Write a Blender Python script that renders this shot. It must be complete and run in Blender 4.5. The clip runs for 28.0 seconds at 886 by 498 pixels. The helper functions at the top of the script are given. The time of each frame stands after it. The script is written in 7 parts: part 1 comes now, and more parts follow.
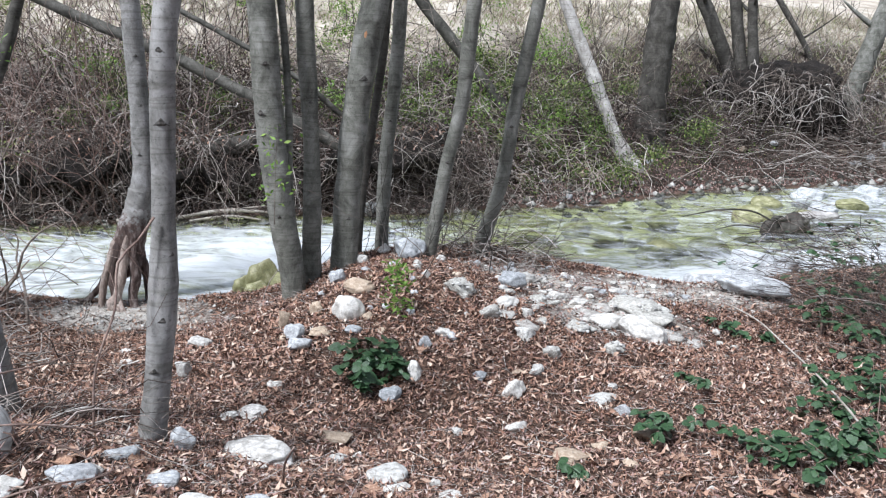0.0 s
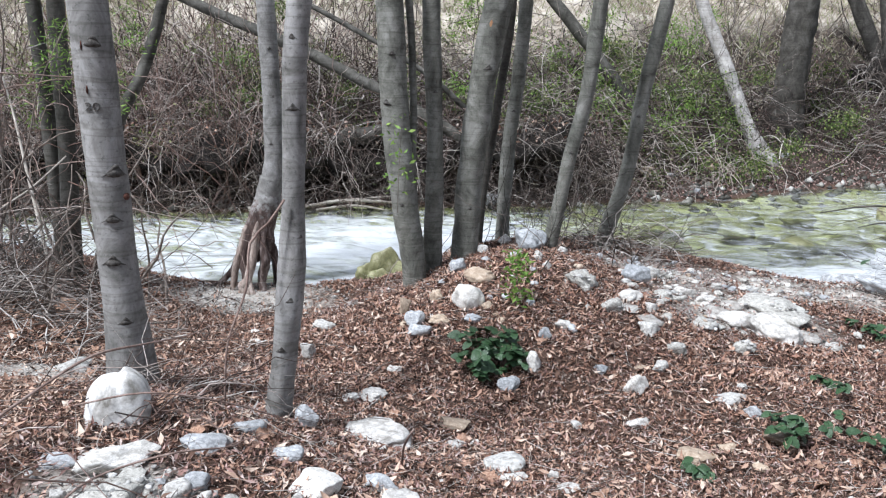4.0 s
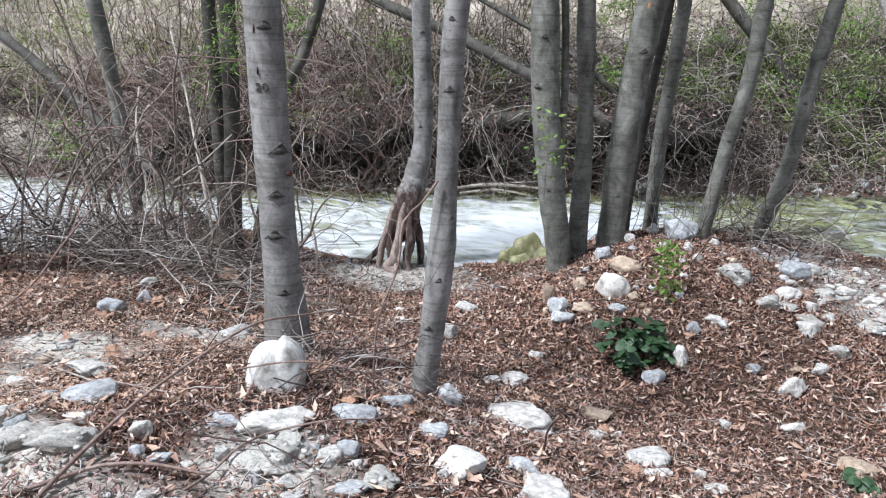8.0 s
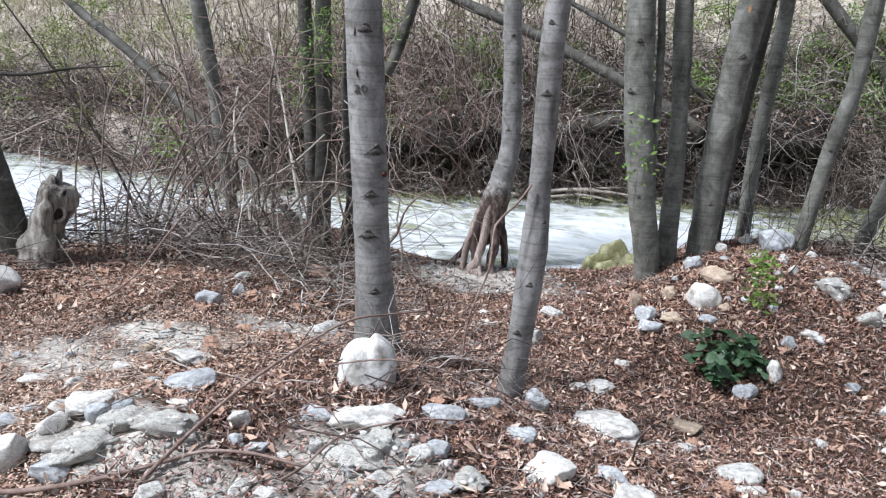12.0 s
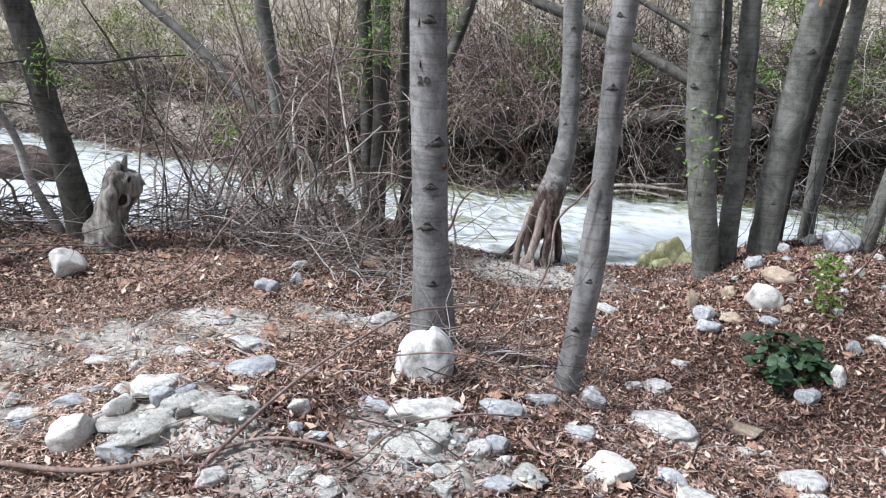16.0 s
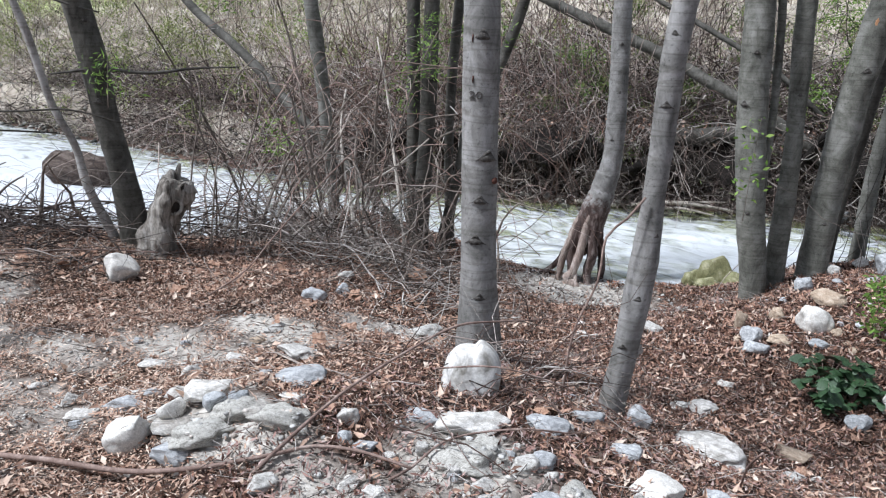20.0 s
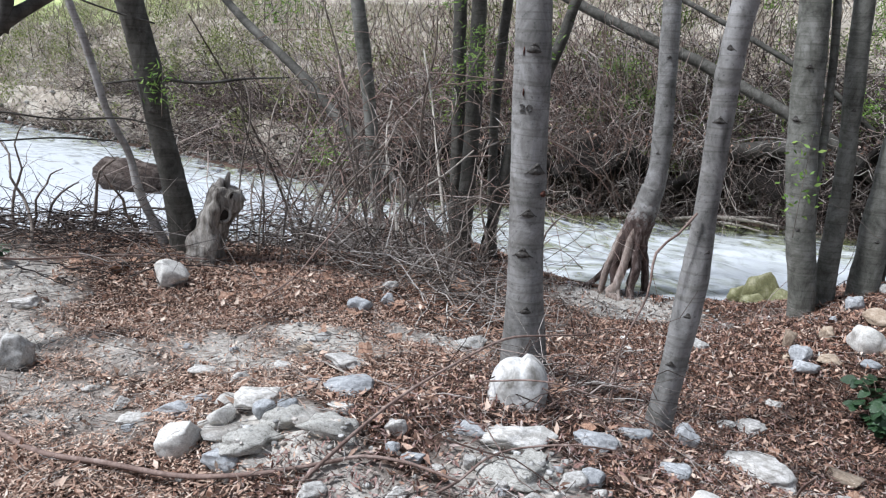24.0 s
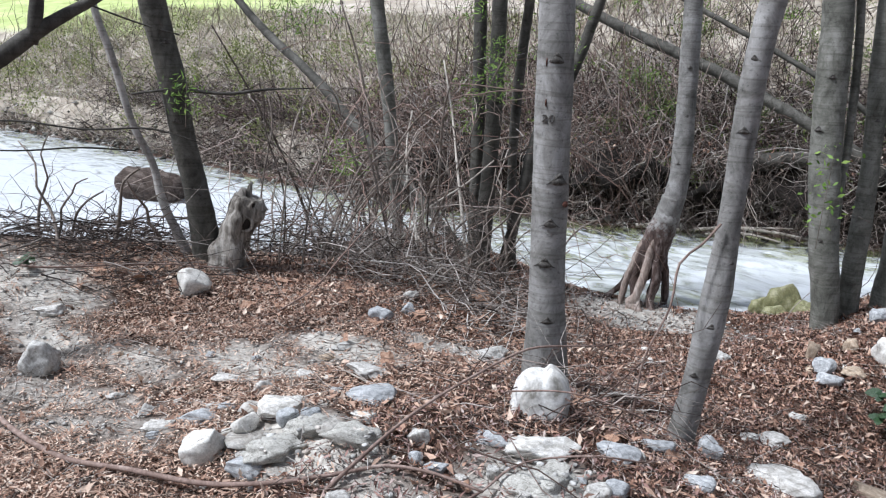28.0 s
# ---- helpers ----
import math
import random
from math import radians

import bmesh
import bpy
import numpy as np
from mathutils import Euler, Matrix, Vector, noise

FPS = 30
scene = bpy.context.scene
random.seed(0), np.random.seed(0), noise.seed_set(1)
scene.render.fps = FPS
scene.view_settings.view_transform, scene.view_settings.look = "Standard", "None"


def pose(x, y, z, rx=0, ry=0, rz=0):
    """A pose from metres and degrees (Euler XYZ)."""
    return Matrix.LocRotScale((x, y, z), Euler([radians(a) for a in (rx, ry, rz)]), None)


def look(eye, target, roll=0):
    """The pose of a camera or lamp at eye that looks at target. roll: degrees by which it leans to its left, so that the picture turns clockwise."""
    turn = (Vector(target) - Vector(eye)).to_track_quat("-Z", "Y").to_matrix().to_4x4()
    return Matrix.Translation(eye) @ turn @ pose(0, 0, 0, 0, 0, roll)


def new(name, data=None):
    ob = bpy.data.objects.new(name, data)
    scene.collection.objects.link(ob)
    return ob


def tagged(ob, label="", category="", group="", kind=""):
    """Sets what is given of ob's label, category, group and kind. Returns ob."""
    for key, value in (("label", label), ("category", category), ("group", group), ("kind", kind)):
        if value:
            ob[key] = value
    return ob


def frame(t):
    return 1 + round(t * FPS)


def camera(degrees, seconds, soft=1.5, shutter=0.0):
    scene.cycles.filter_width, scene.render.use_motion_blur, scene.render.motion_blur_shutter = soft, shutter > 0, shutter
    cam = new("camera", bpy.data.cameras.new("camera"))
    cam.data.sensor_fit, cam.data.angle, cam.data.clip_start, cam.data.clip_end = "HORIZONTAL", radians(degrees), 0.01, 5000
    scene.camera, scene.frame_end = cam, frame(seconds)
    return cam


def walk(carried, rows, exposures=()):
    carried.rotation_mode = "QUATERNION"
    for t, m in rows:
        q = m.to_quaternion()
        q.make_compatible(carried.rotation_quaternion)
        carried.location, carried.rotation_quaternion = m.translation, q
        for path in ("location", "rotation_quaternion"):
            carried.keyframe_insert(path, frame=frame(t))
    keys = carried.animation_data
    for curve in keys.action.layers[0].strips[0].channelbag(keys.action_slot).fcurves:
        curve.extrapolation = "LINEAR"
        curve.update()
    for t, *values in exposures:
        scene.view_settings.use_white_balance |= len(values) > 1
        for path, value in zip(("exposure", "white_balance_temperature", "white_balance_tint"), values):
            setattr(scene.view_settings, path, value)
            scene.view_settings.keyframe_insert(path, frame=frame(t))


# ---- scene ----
cam = camera(57.2, 28.0, soft=1.2)
PATH = [
    (0, (-0.045, -0.029, 1.6), (-0.086, 1.918, 1.143), 2.5),
    (0.5, (-0.045, -0.029, 1.598), (-0.109, 1.916, 1.137), 2.3),
    (1, (-0.041, -0.039, 1.608), (-0.149, 1.903, 1.142), 2.1),
    (1.5, (-0.043, -0.011, 1.57), (-0.207, 1.929, 1.108), 1.8),
    (2, (-0.044, -0.013, 1.567), (-0.257, 1.921, 1.104), 1.7),
    (2.5, (-0.047, -0.009, 1.566), (-0.295, 1.92, 1.098), 1.7),
    (4.5, (-0.078, -0.006, 1.556), (-0.453, 1.898, 1.07), 1.7),
    (5, (-0.09, -0.005, 1.56), (-0.527, 1.885, 1.072), 1.6),
    (5.5, (-0.088, -0.015, 1.557), (-0.578, 1.863, 1.072), 1.6),
    (6, (-0.095, -0.013, 1.549), (-0.615, 1.854, 1.057), 1.6),
    (6.5, (-0.107, -0.015, 1.545), (-0.667, 1.837, 1.041), 1.6),
    (7, (-0.117, -0.012, 1.542), (-0.714, 1.826, 1.026), 1.6),
    (7.5, (-0.117, -0.005, 1.539), (-0.739, 1.822, 1.015), 1.6),
    (8, (-0.12, -0.015, 1.545), (-0.771, 1.802, 1.02), 1.6),
    (8.5, (-0.135, -0.025, 1.545), (-0.826, 1.778, 1.023), 1.6),
    (9, (-0.139, -0.025, 1.541), (-0.866, 1.763, 1.016), 1.5),
    (9.5, (-0.141, -0.024, 1.537), (-0.893, 1.751, 1.006), 1.4),
    (10, (-0.149, -0.026, 1.538), (-0.918, 1.74, 1.001), 1.5),
    (10.5, (-0.153, -0.031, 1.54), (-0.934, 1.731, 1.004), 1.6),
    (11, (-0.159, -0.039, 1.545), (-0.953, 1.719, 1.016), 1.9),
    (11.5, (-0.168, -0.042, 1.543), (-0.979, 1.709, 1.019), 2.0),
    (12, (-0.175, -0.045, 1.545), (-1.003, 1.698, 1.021), 1.9),
    (12.5, (-0.181, -0.049, 1.543), (-1.027, 1.687, 1.022), 1.9),
    (14.5, (-0.217, -0.053, 1.545), (-1.117, 1.652, 1.014), 2.0),
    (15, (-0.221, -0.056, 1.541), (-1.133, 1.641, 1.005), 2.1),
    (15.5, (-0.228, -0.052, 1.538), (-1.151, 1.636, 0.995), 2.2),
    (16, (-0.229, -0.051, 1.542), (-1.159, 1.633, 0.996), 2.3),
    (16.5, (-0.232, -0.058, 1.543), (-1.169, 1.625, 1.003), 2.4),
    (17, (-0.243, -0.065, 1.542), (-1.191, 1.613, 1.006), 2.4),
    (17.5, (-0.246, -0.078, 1.543), (-1.208, 1.594, 1.015), 2.4),
    (18, (-0.248, -0.089, 1.545), (-1.229, 1.576, 1.027), 2.5),
    (18.5, (-0.249, -0.086, 1.541), (-1.243, 1.572, 1.026), 2.7),
    (19, (-0.255, -0.086, 1.548), (-1.255, 1.566, 1.03), 2.8),
    (19.5, (-0.26, -0.085, 1.549), (-1.268, 1.562, 1.029), 2.9),
    (20, (-0.263, -0.093, 1.549), (-1.278, 1.55, 1.029), 2.9),
    (20.5, (-0.265, -0.097, 1.55), (-1.288, 1.543, 1.036), 2.8),
    (21, (-0.272, -0.098, 1.556), (-1.302, 1.54, 1.05), 2.9),
    (21.5, (-0.279, -0.104, 1.559), (-1.321, 1.53, 1.063), 3.0),
    (23.5, (-0.298, -0.113, 1.554), (-1.386, 1.486, 1.048), 3.0),
    (24, (-0.302, -0.12, 1.557), (-1.398, 1.476, 1.056), 3.2),
    (24.5, (-0.308, -0.13, 1.557), (-1.412, 1.463, 1.062), 3.4),
    (25, (-0.314, -0.138, 1.558), (-1.424, 1.452, 1.065), 3.6),
    (25.5, (-0.315, -0.144, 1.558), (-1.431, 1.443, 1.069), 3.6),
    (26, (-0.32, -0.142, 1.557), (-1.446, 1.437, 1.068), 3.4),
    (26.5, (-0.323, -0.141, 1.558), (-1.461, 1.429, 1.069), 3.2),
    (27, (-0.321, -0.139, 1.562), (-1.46, 1.432, 1.077), 3.1),
    (27.5, (-0.321, -0.141, 1.558), (-1.456, 1.434, 1.077), 3.1),
    (28, (-0.318, -0.14, 1.556), (-1.452, 1.436, 1.077), 3.1),
]
walk(cam, [(t, look(eye, target, roll)) for t, eye, target, roll in PATH],
     [(0.0, 0.84, 5790, 10), (14.0, 0.82, 5790, 10), (18.0, 0.74, 5790, 10), (20.0, 0.67, 5790, 10), (21.0, 0.50, 5790, 10), (24.0, 0.55, 5790, 10), (28.0, 0.60, 5790, 10)])

# ---- daylight: a bright, thinly overcast sky ----
world = bpy.data.worlds.new("sky")
scene.world = world
world.use_nodes = True
wn = world.node_tree.nodes
sky = wn.new("ShaderNodeTexSky")
sky.sky_type, sky.sun_disc = "NISHITA", False
sky.sun_elevation, sky.sun_rotation = radians(56), radians(222)
sky.air_density, sky.dust_density, sky.ozone_density = 1.0, 1.5, 1.0
wn["Background"].inputs["Strength"].default_value = 0.074
soft = wn.new("ShaderNodeHueSaturation")
soft.inputs["Saturation"].default_value = 0.3
world.node_tree.links.new(sky.outputs["Color"], soft.inputs["Color"])
world.node_tree.links.new(soft.outputs["Color"], wn["Background"].inputs["Color"])
sun = new("sun", bpy.data.lights.new("sun", "SUN"))
sun.data.energy, sun.data.angle, sun.data.color = 3.5, radians(7), (1.0, 0.97, 0.93)
# high over the shoulder of the walker
sun.matrix_world = look((0, 0, 18), (8, 9, 0.0))


# ---- materials ----
def nodes_of(name):
    m = bpy.data.materials.new(name)
    m.use_nodes = True
    return m, m.node_tree.nodes, m.node_tree.links


def ramp_node(n, stops):
    r = n.new("ShaderNodeValToRGB")
    r.color_ramp.elements[0].position, r.color_ramp.elements[0].color = stops[0][0], (*stops[0][1], 1)
    r.color_ramp.elements[1].position, r.color_ramp.elements[1].color = stops[-1][0], (*stops[-1][1], 1)
    for at, colour in stops[1:-1]:
        r.color_ramp.elements.new(at).color = (*colour, 1)
    return r


def noise_node(n, l, scale, detail=5.0, rough=0.6, stretch=(1, 1, 1), kind="Object", warp=0.0):
    co, mp, t = n.new("ShaderNodeTexCoord"), n.new("ShaderNodeMapping"), n.new("ShaderNodeTexNoise")
    mp.inputs["Scale"].default_value = stretch
    t.inputs["Scale"].default_value, t.inputs["Detail"].default_value, t.inputs["Roughness"].default_value = scale, detail, rough
    t.inputs["Distortion"].default_value = warp
    l.new(co.outputs[kind], mp.inputs["Vector"])
    l.new(mp.outputs["Vector"], t.inputs["Vector"])
    return t.outputs["Fac"]


def mix_node(n, l, fac, a, b, how="MIX"):
    m = n.new("ShaderNodeMix")
    m.data_type, m.blend_type = "RGBA", how
    for socket, v in ((m.inputs["Factor"], fac), (m.inputs["A"], a), (m.inputs["B"], b)):
        if isinstance(v, (int, float)):
            socket.default_value = v
        elif isinstance(v, tuple):
            socket.default_value = (*v, 1)
        else:
            l.new(v, socket)
    return m.outputs["Result"]


def bump_node(n, l, height, strength, distance=0.01):
    b = n.new("ShaderNodeBump")
    b.inputs["Strength"].default_value, b.inputs["Distance"].default_value = strength, distance
    l.new(height, b.inputs["Height"])
    return b.outputs["Normal"]


def grainy(name, stops, scale, rough=0.85, bump=0.5, distance=0.01, stretch=(1, 1, 1), each=None, fine=6.0, specular=0.3, warp=0.0):
    """A surface of two noises, coarse colour and fine grain; each: 'island' or 'object' varies its pieces."""
    m, n, l = nodes_of(name)
    p = n["Principled BSDF"]
    r = ramp_node(n, stops)
    l.new(noise_node(n, l, scale, stretch=stretch, warp=warp), r.inputs["Fac"])
    fine_fac = noise_node(n, l, scale * fine, 4.0, 0.7, stretch)
    grain = ramp_node(n, [(0.3, (0.62, 0.62, 0.62)), (0.7, (1.2, 1.2, 1.2))])
    l.new(fine_fac, grain.inputs["Fac"])
    colour = mix_node(n, l, 1.0, r.outputs["Color"], grain.outputs["Color"], "MULTIPLY")
    if each:
        src = n.new("ShaderNodeNewGeometry").outputs["Random Per Island"] if each == "island" else n.new("ShaderNodeObjectInfo").outputs["Random"]
        v = ramp_node(n, [(0.0, (0.74, 0.74, 0.74)), (0.5, (0.92, 0.9, 0.89)), (1.0, (1.06, 1.05, 1.04))])
        l.new(src, v.inputs["Fac"])
        colour = mix_node(n, l, 1.0, colour, v.outputs["Color"], "MULTIPLY")
    l.new(colour, p.inputs["Base Color"])
    p.inputs["Roughness"].default_value, p.inputs["Specular IOR Level"].default_value = rough, specular
    l.new(bump_node(n, l, fine_fac, bump, distance), p.inputs["Normal"])
    return m


def pieces(name, stops, rough=0.75, through_light=0.0, grain=40.0):
    """Leaves and twigs: each loose piece takes its own colour from the ramp."""
    m, n, l = nodes_of(name)
    p = n["Principled BSDF"]
    r = ramp_node(n, stops)
    l.new(n.new("ShaderNodeNewGeometry").outputs["Random Per Island"], r.inputs["Fac"])
    g = ramp_node(n, [(0.3, (0.7, 0.7, 0.7)), (0.7, (1.15, 1.15, 1.15))])
    fac = noise_node(n, l, grain, 4.0)
    l.new(fac, g.inputs["Fac"])
    colour = mix_node(n, l, 1.0, r.outputs["Color"], g.outputs["Color"], "MULTIPLY")
    l.new(colour, p.inputs["Base Color"])
    p.inputs["Roughness"].default_value, p.inputs["Specular IOR Level"].default_value = rough, 0.3
    l.new(bump_node(n, l, fac, 0.3, 0.004), p.inputs["Normal"])
    if through_light:
        t, a = n.new("ShaderNodeBsdfTranslucent"), n.new("ShaderNodeMixShader")
        a.inputs["Fac"].default_value = through_light
        l.new(colour, t.inputs["Color"])
        l.new(p.outputs["BSDF"], a.inputs[1])
        l.new(t.outputs["BSDF"], a.inputs[2])
        l.new(a.outputs["Shader"], n["Material Output"].inputs["Surface"])
    return m


def bark_material(name, base, dark, pale, rings=7.0):
    """Smooth grey bark: pale clouds, dark flecks and fine level rings."""
    m, n, l = nodes_of(name)
    p = n["Principled BSDF"]
    cloud = ramp_node(n, [(0.36, dark), (0.5, base), (0.64, pale)])
    l.new(noise_node(n, l, 6.0, 10.0, 0.72, (1, 1, 0.75), warp=0.5), cloud.inputs["Fac"])
    ring = noise_node(n, l, rings, 5.0, 0.7, (0.9, 0.9, 6.0), warp=0.6)
    rr = ramp_node(n, [(0.22, (0.84, 0.83, 0.81)), (0.34, (0.98, 0.98, 0.98)), (0.75, (1.04, 1.04, 1.04))])
    l.new(ring, rr.inputs["Fac"])
    fleck = noise_node(n, l, 60.0, 3.0, 0.6)
    fr = ramp_node(n, [(0.3, (0.55, 0.55, 0.55)), (0.42, (1, 1, 1))])
    l.new(fleck, fr.inputs["Fac"])
    band = ramp_node(n, [(0.455, (1, 1, 1)), (0.475, (0.66, 0.65, 0.62)), (0.5, (1, 1, 1)), (0.585, (1, 1, 1)), (0.60, (0.74, 0.73, 0.71)), (0.62, (1, 1, 1))])
    l.new(noise_node(n, l, 1.5, 3.0, 0.55, (0.35, 0.35, 5.0), warp=0.3), band.inputs["Fac"])
    c = mix_node(n, l, 1.0, cloud.outputs["Color"], rr.outputs["Color"], "MULTIPLY")
    c = mix_node(n, l, 0.85, c, band.outputs["Color"], "MULTIPLY")
    c = mix_node(n, l, 0.9, c, fr.outputs["Color"], "MULTIPLY")
    l.new(c, p.inputs["Base Color"])
    p.inputs["Roughness"].default_value, p.inputs["Specular IOR Level"].default_value = 0.78, 0.3
    l.new(bump_node(n, l, ring, 0.35, 0.008), p.inputs["Normal"])
    return m


def ground_material():
    """Brown earth under the litter; pale sand and silt where the 'sand' layer says, dry straw on the hillside."""
    m, n, l = nodes_of("earth")
    p = n["Principled BSDF"]
    earth = ramp_node(n, [(0.3, (0.022, 0.014, 0.010)), (0.5, (0.075, 0.047, 0.035)), (0.7, (0.24, 0.17, 0.135))])
    l.new(noise_node(n, l, 34.0, 10.0, 0.8), earth.inputs["Fac"])
    sand = ramp_node(n, [(0.3, (0.17, 0.155, 0.13)), (0.5, (0.47, 0.44, 0.395)), (0.70, (0.70, 0.675, 0.63))])
    l.new(noise_node(n, l, 17.0, 11.0, 0.8), sand.inputs["Fac"])
    straw = ramp_node(n, [(0.3, (0.20, 0.165, 0.13)), (0.5, (0.44, 0.39, 0.325)), (0.7, (0.68, 0.635, 0.55))])
    l.new(noise_node(n, l, 1.3, 10.0, 0.75), straw.inputs["Fac"])
    meadow = ramp_node(n, [(0.35, (0.34, 0.42, 0.14)), (0.65, (0.55, 0.62, 0.28))])
    l.new(noise_node(n, l, 0.9, 8.0), meadow.inputs["Fac"])
    algae = ramp_node(n, [(0.3, (0.14, 0.145, 0.07)), (0.5, (0.32, 0.32, 0.18)), (0.7, (0.56, 0.55, 0.42))])
    l.new(noise_node(n, l, 2.2, 8.0, 0.65), algae.inputs["Fac"])
    edge = noise_node(n, l, 9.0, 8.0, 0.75)

    def layer(name):
        a, s, t = n.new("ShaderNodeAttribute"), n.new("ShaderNodeMath"), n.new("ShaderNodeMapRange")
        a.attribute_name = name
        s.operation = "ADD"
        l.new(a.outputs["Fac"], s.inputs[0])
        l.new(edge, s.inputs[1])
        l.new(s.outputs["Value"], t.inputs["Value"])
        t.inputs["From Min"].default_value, t.inputs["From Max"].default_value = 0.84, 1.22
        return t.outputs["Result"]

    c = mix_node(n, l, layer("sand"), earth.outputs["Color"], sand.outputs["Color"])
    # far-bank soil, its colour darkened to stand for shade between the canes
    shaded_soil = ramp_node(n, [(0.3, (0.016, 0.013, 0.011)), (0.5, (0.048, 0.037, 0.03)), (0.7, (0.11, 0.088, 0.073))])
    l.new(noise_node(n, l, 8.0, 10.0, 0.8), shaded_soil.inputs["Fac"])
    c = mix_node(n, l, layer("shaded_soil"), c, shaded_soil.outputs["Color"])
    c = mix_node(n, l, layer("algae"), c, algae.outputs["Color"])
    c = mix_node(n, l, layer("straw"), c, straw.outputs["Color"])
    c = mix_node(n, l, layer("meadow"), c, meadow.outputs["Color"])
    l.new(c, p.inputs["Base Color"])
    p.inputs["Roughness"].default_value, p.inputs["Specular IOR Level"].default_value = 0.95, 0.15
    l.new(bump_node(n, l, noise_node(n, l, 40.0, 9.0, 0.8), 0.6, 0.015), p.inputs["Normal"])
    return m


def water_material():
    """Clear shallow water: Fresnel gloss over a faint green tint, with streaks of white foam along the current."""
    m, n, l = nodes_of("stream_water")
    clear, gloss, foam = n.new("ShaderNodeBsdfTransparent"), n.new("ShaderNodeBsdfGlossy"), n["Principled BSDF"]
    clear.inputs["Color"].default_value = (0.88, 0.92, 0.80, 1)
    gloss.inputs["Roughness"].default_value = 0.22
    foam.inputs["Base Color"].default_value = (0.68, 0.71, 0.75, 1)
    foam.inputs["Roughness"].default_value = 0.55
    ripple = noise_node(n, l, 2.0, 5.0, 0.55, (0.8, 2.2, 1.0), warp=1.2)
    normal = bump_node(n, l, ripple, 0.6, 0.08)
    l.new(normal, gloss.inputs["Normal"])
    l.new(bump_node(n, l, ripple, 0.5, 0.06), foam.inputs["Normal"])
    f = n.new("ShaderNodeFresnel")
    f.inputs["IOR"].default_value = 1.33
    l.new(normal, f.inputs["Normal"])
    body = n.new("ShaderNodeMixShader")
    l.new(f.outputs["Fac"], body.inputs["Fac"])
    l.new(clear.outputs["BSDF"], body.inputs[1])
    l.new(gloss.outputs["BSDF"], body.inputs[2])
    a, s, t = n.new("ShaderNodeAttribute"), n.new("ShaderNodeMath"), n.new("ShaderNodeMapRange")
    a.attribute_name = "foam"
    s.operation = "ADD"
    l.new(a.outputs["Fac"], s.inputs[0])
    l.new(noise_node(n, l, 1.3, 6.0, 0.55, (0.8, 1.5, 1.0), warp=3.2), s.inputs[1])
    l.new(s.outputs["Value"], t.inputs["Value"])
    t.inputs["From Min"].default_value, t.inputs["From Max"].default_value = 0.66, 1.24
    t.inputs["To Max"].default_value = 0.82
    t.interpolation_type = "SMOOTHSTEP"
    full = n.new("ShaderNodeMixShader")
    l.new(t.outputs["Result"], full.inputs["Fac"])
    l.new(body.outputs["Shader"], full.inputs[1])
    l.new(foam.outputs["BSDF"], full.inputs[2])
    l.new(full.outputs["Shader"], n["Material Output"].inputs["Surface"])
    return m


def collar_material():
    """The tree foot by the water: smooth grey bark that peels off in patches over rough red-brown wood lower down."""
    m, n, l = nodes_of("peeling_collar")
    p = n["Principled BSDF"]
    wood = ramp_node(n, [(0.3, (0.03, 0.02, 0.017)), (0.5, (0.105, 0.073, 0.064)), (0.72, (0.36, 0.305, 0.28))])
    grain = noise_node(n, l, 15.0, 6.0, 0.7, (1, 1, 0.35), warp=1.0)
    l.new(grain, wood.inputs["Fac"])
    bark = ramp_node(n, [(0.36, (0.12, 0.117, 0.108)), (0.5, (0.22, 0.212, 0.2)), (0.64, (0.34, 0.333, 0.325))])
    l.new(noise_node(n, l, 6.0, 10.0, 0.72, warp=0.5), bark.inputs["Fac"])
    co, xyz, add, rng = n.new("ShaderNodeTexCoord"), n.new("ShaderNodeSeparateXYZ"), n.new("ShaderNodeMath"), n.new("ShaderNodeMapRange")
    l.new(co.outputs["Object"], xyz.inputs["Vector"])
    l.new(xyz.outputs["Z"], add.inputs[0])
    l.new(noise_node(n, l, 22.0, 6.0, 0.7), add.inputs[1])
    l.new(add.outputs["Value"], rng.inputs["Value"])
    rng.inputs["From Min"].default_value, rng.inputs["From Max"].default_value = 1.27, 1.40
    l.new(mix_node(n, l, rng.outputs["Result"], wood.outputs["Color"], bark.outputs["Color"]), p.inputs["Base Color"])
    p.inputs["Roughness"].default_value, p.inputs["Specular IOR Level"].default_value = 0.85, 0.3
    l.new(bump_node(n, l, grain, 0.7, 0.012), p.inputs["Normal"])
    return m


EARTH = ground_material()
WATER = water_material()
BARK = bark_material("grey_bark", (0.235, 0.228, 0.218), (0.12, 0.117, 0.108), (0.36, 0.353, 0.345))
BARK_MID = bark_material("grey_green_bark", (0.162, 0.161, 0.14), (0.074, 0.074, 0.062), (0.265, 0.262, 0.24))
BARK_FALLEN = bark_material("fallen_bark", (0.082, 0.078, 0.067), (0.038, 0.036, 0.03), (0.145, 0.138, 0.122))
BARK_DARK = bark_material("dark_bark", (0.062, 0.057, 0.049), (0.028, 0.026, 0.022), (0.11, 0.104, 0.093))
BARK_PALE = bark_material("bleached_bark", (0.42, 0.40, 0.38), (0.25, 0.23, 0.21), (0.60, 0.58, 0.55), rings=3.0)
SCAR = grainy("branch_scar", [(0.3, (0.03, 0.026, 0.023)), (0.5, (0.085, 0.078, 0.07)), (0.7, (0.15, 0.142, 0.132))], 60)
RED_SCAR = grainy("reddish_scar", [(0.3, (0.06, 0.022, 0.015)), (0.7, (0.16, 0.07, 0.05))], 40)
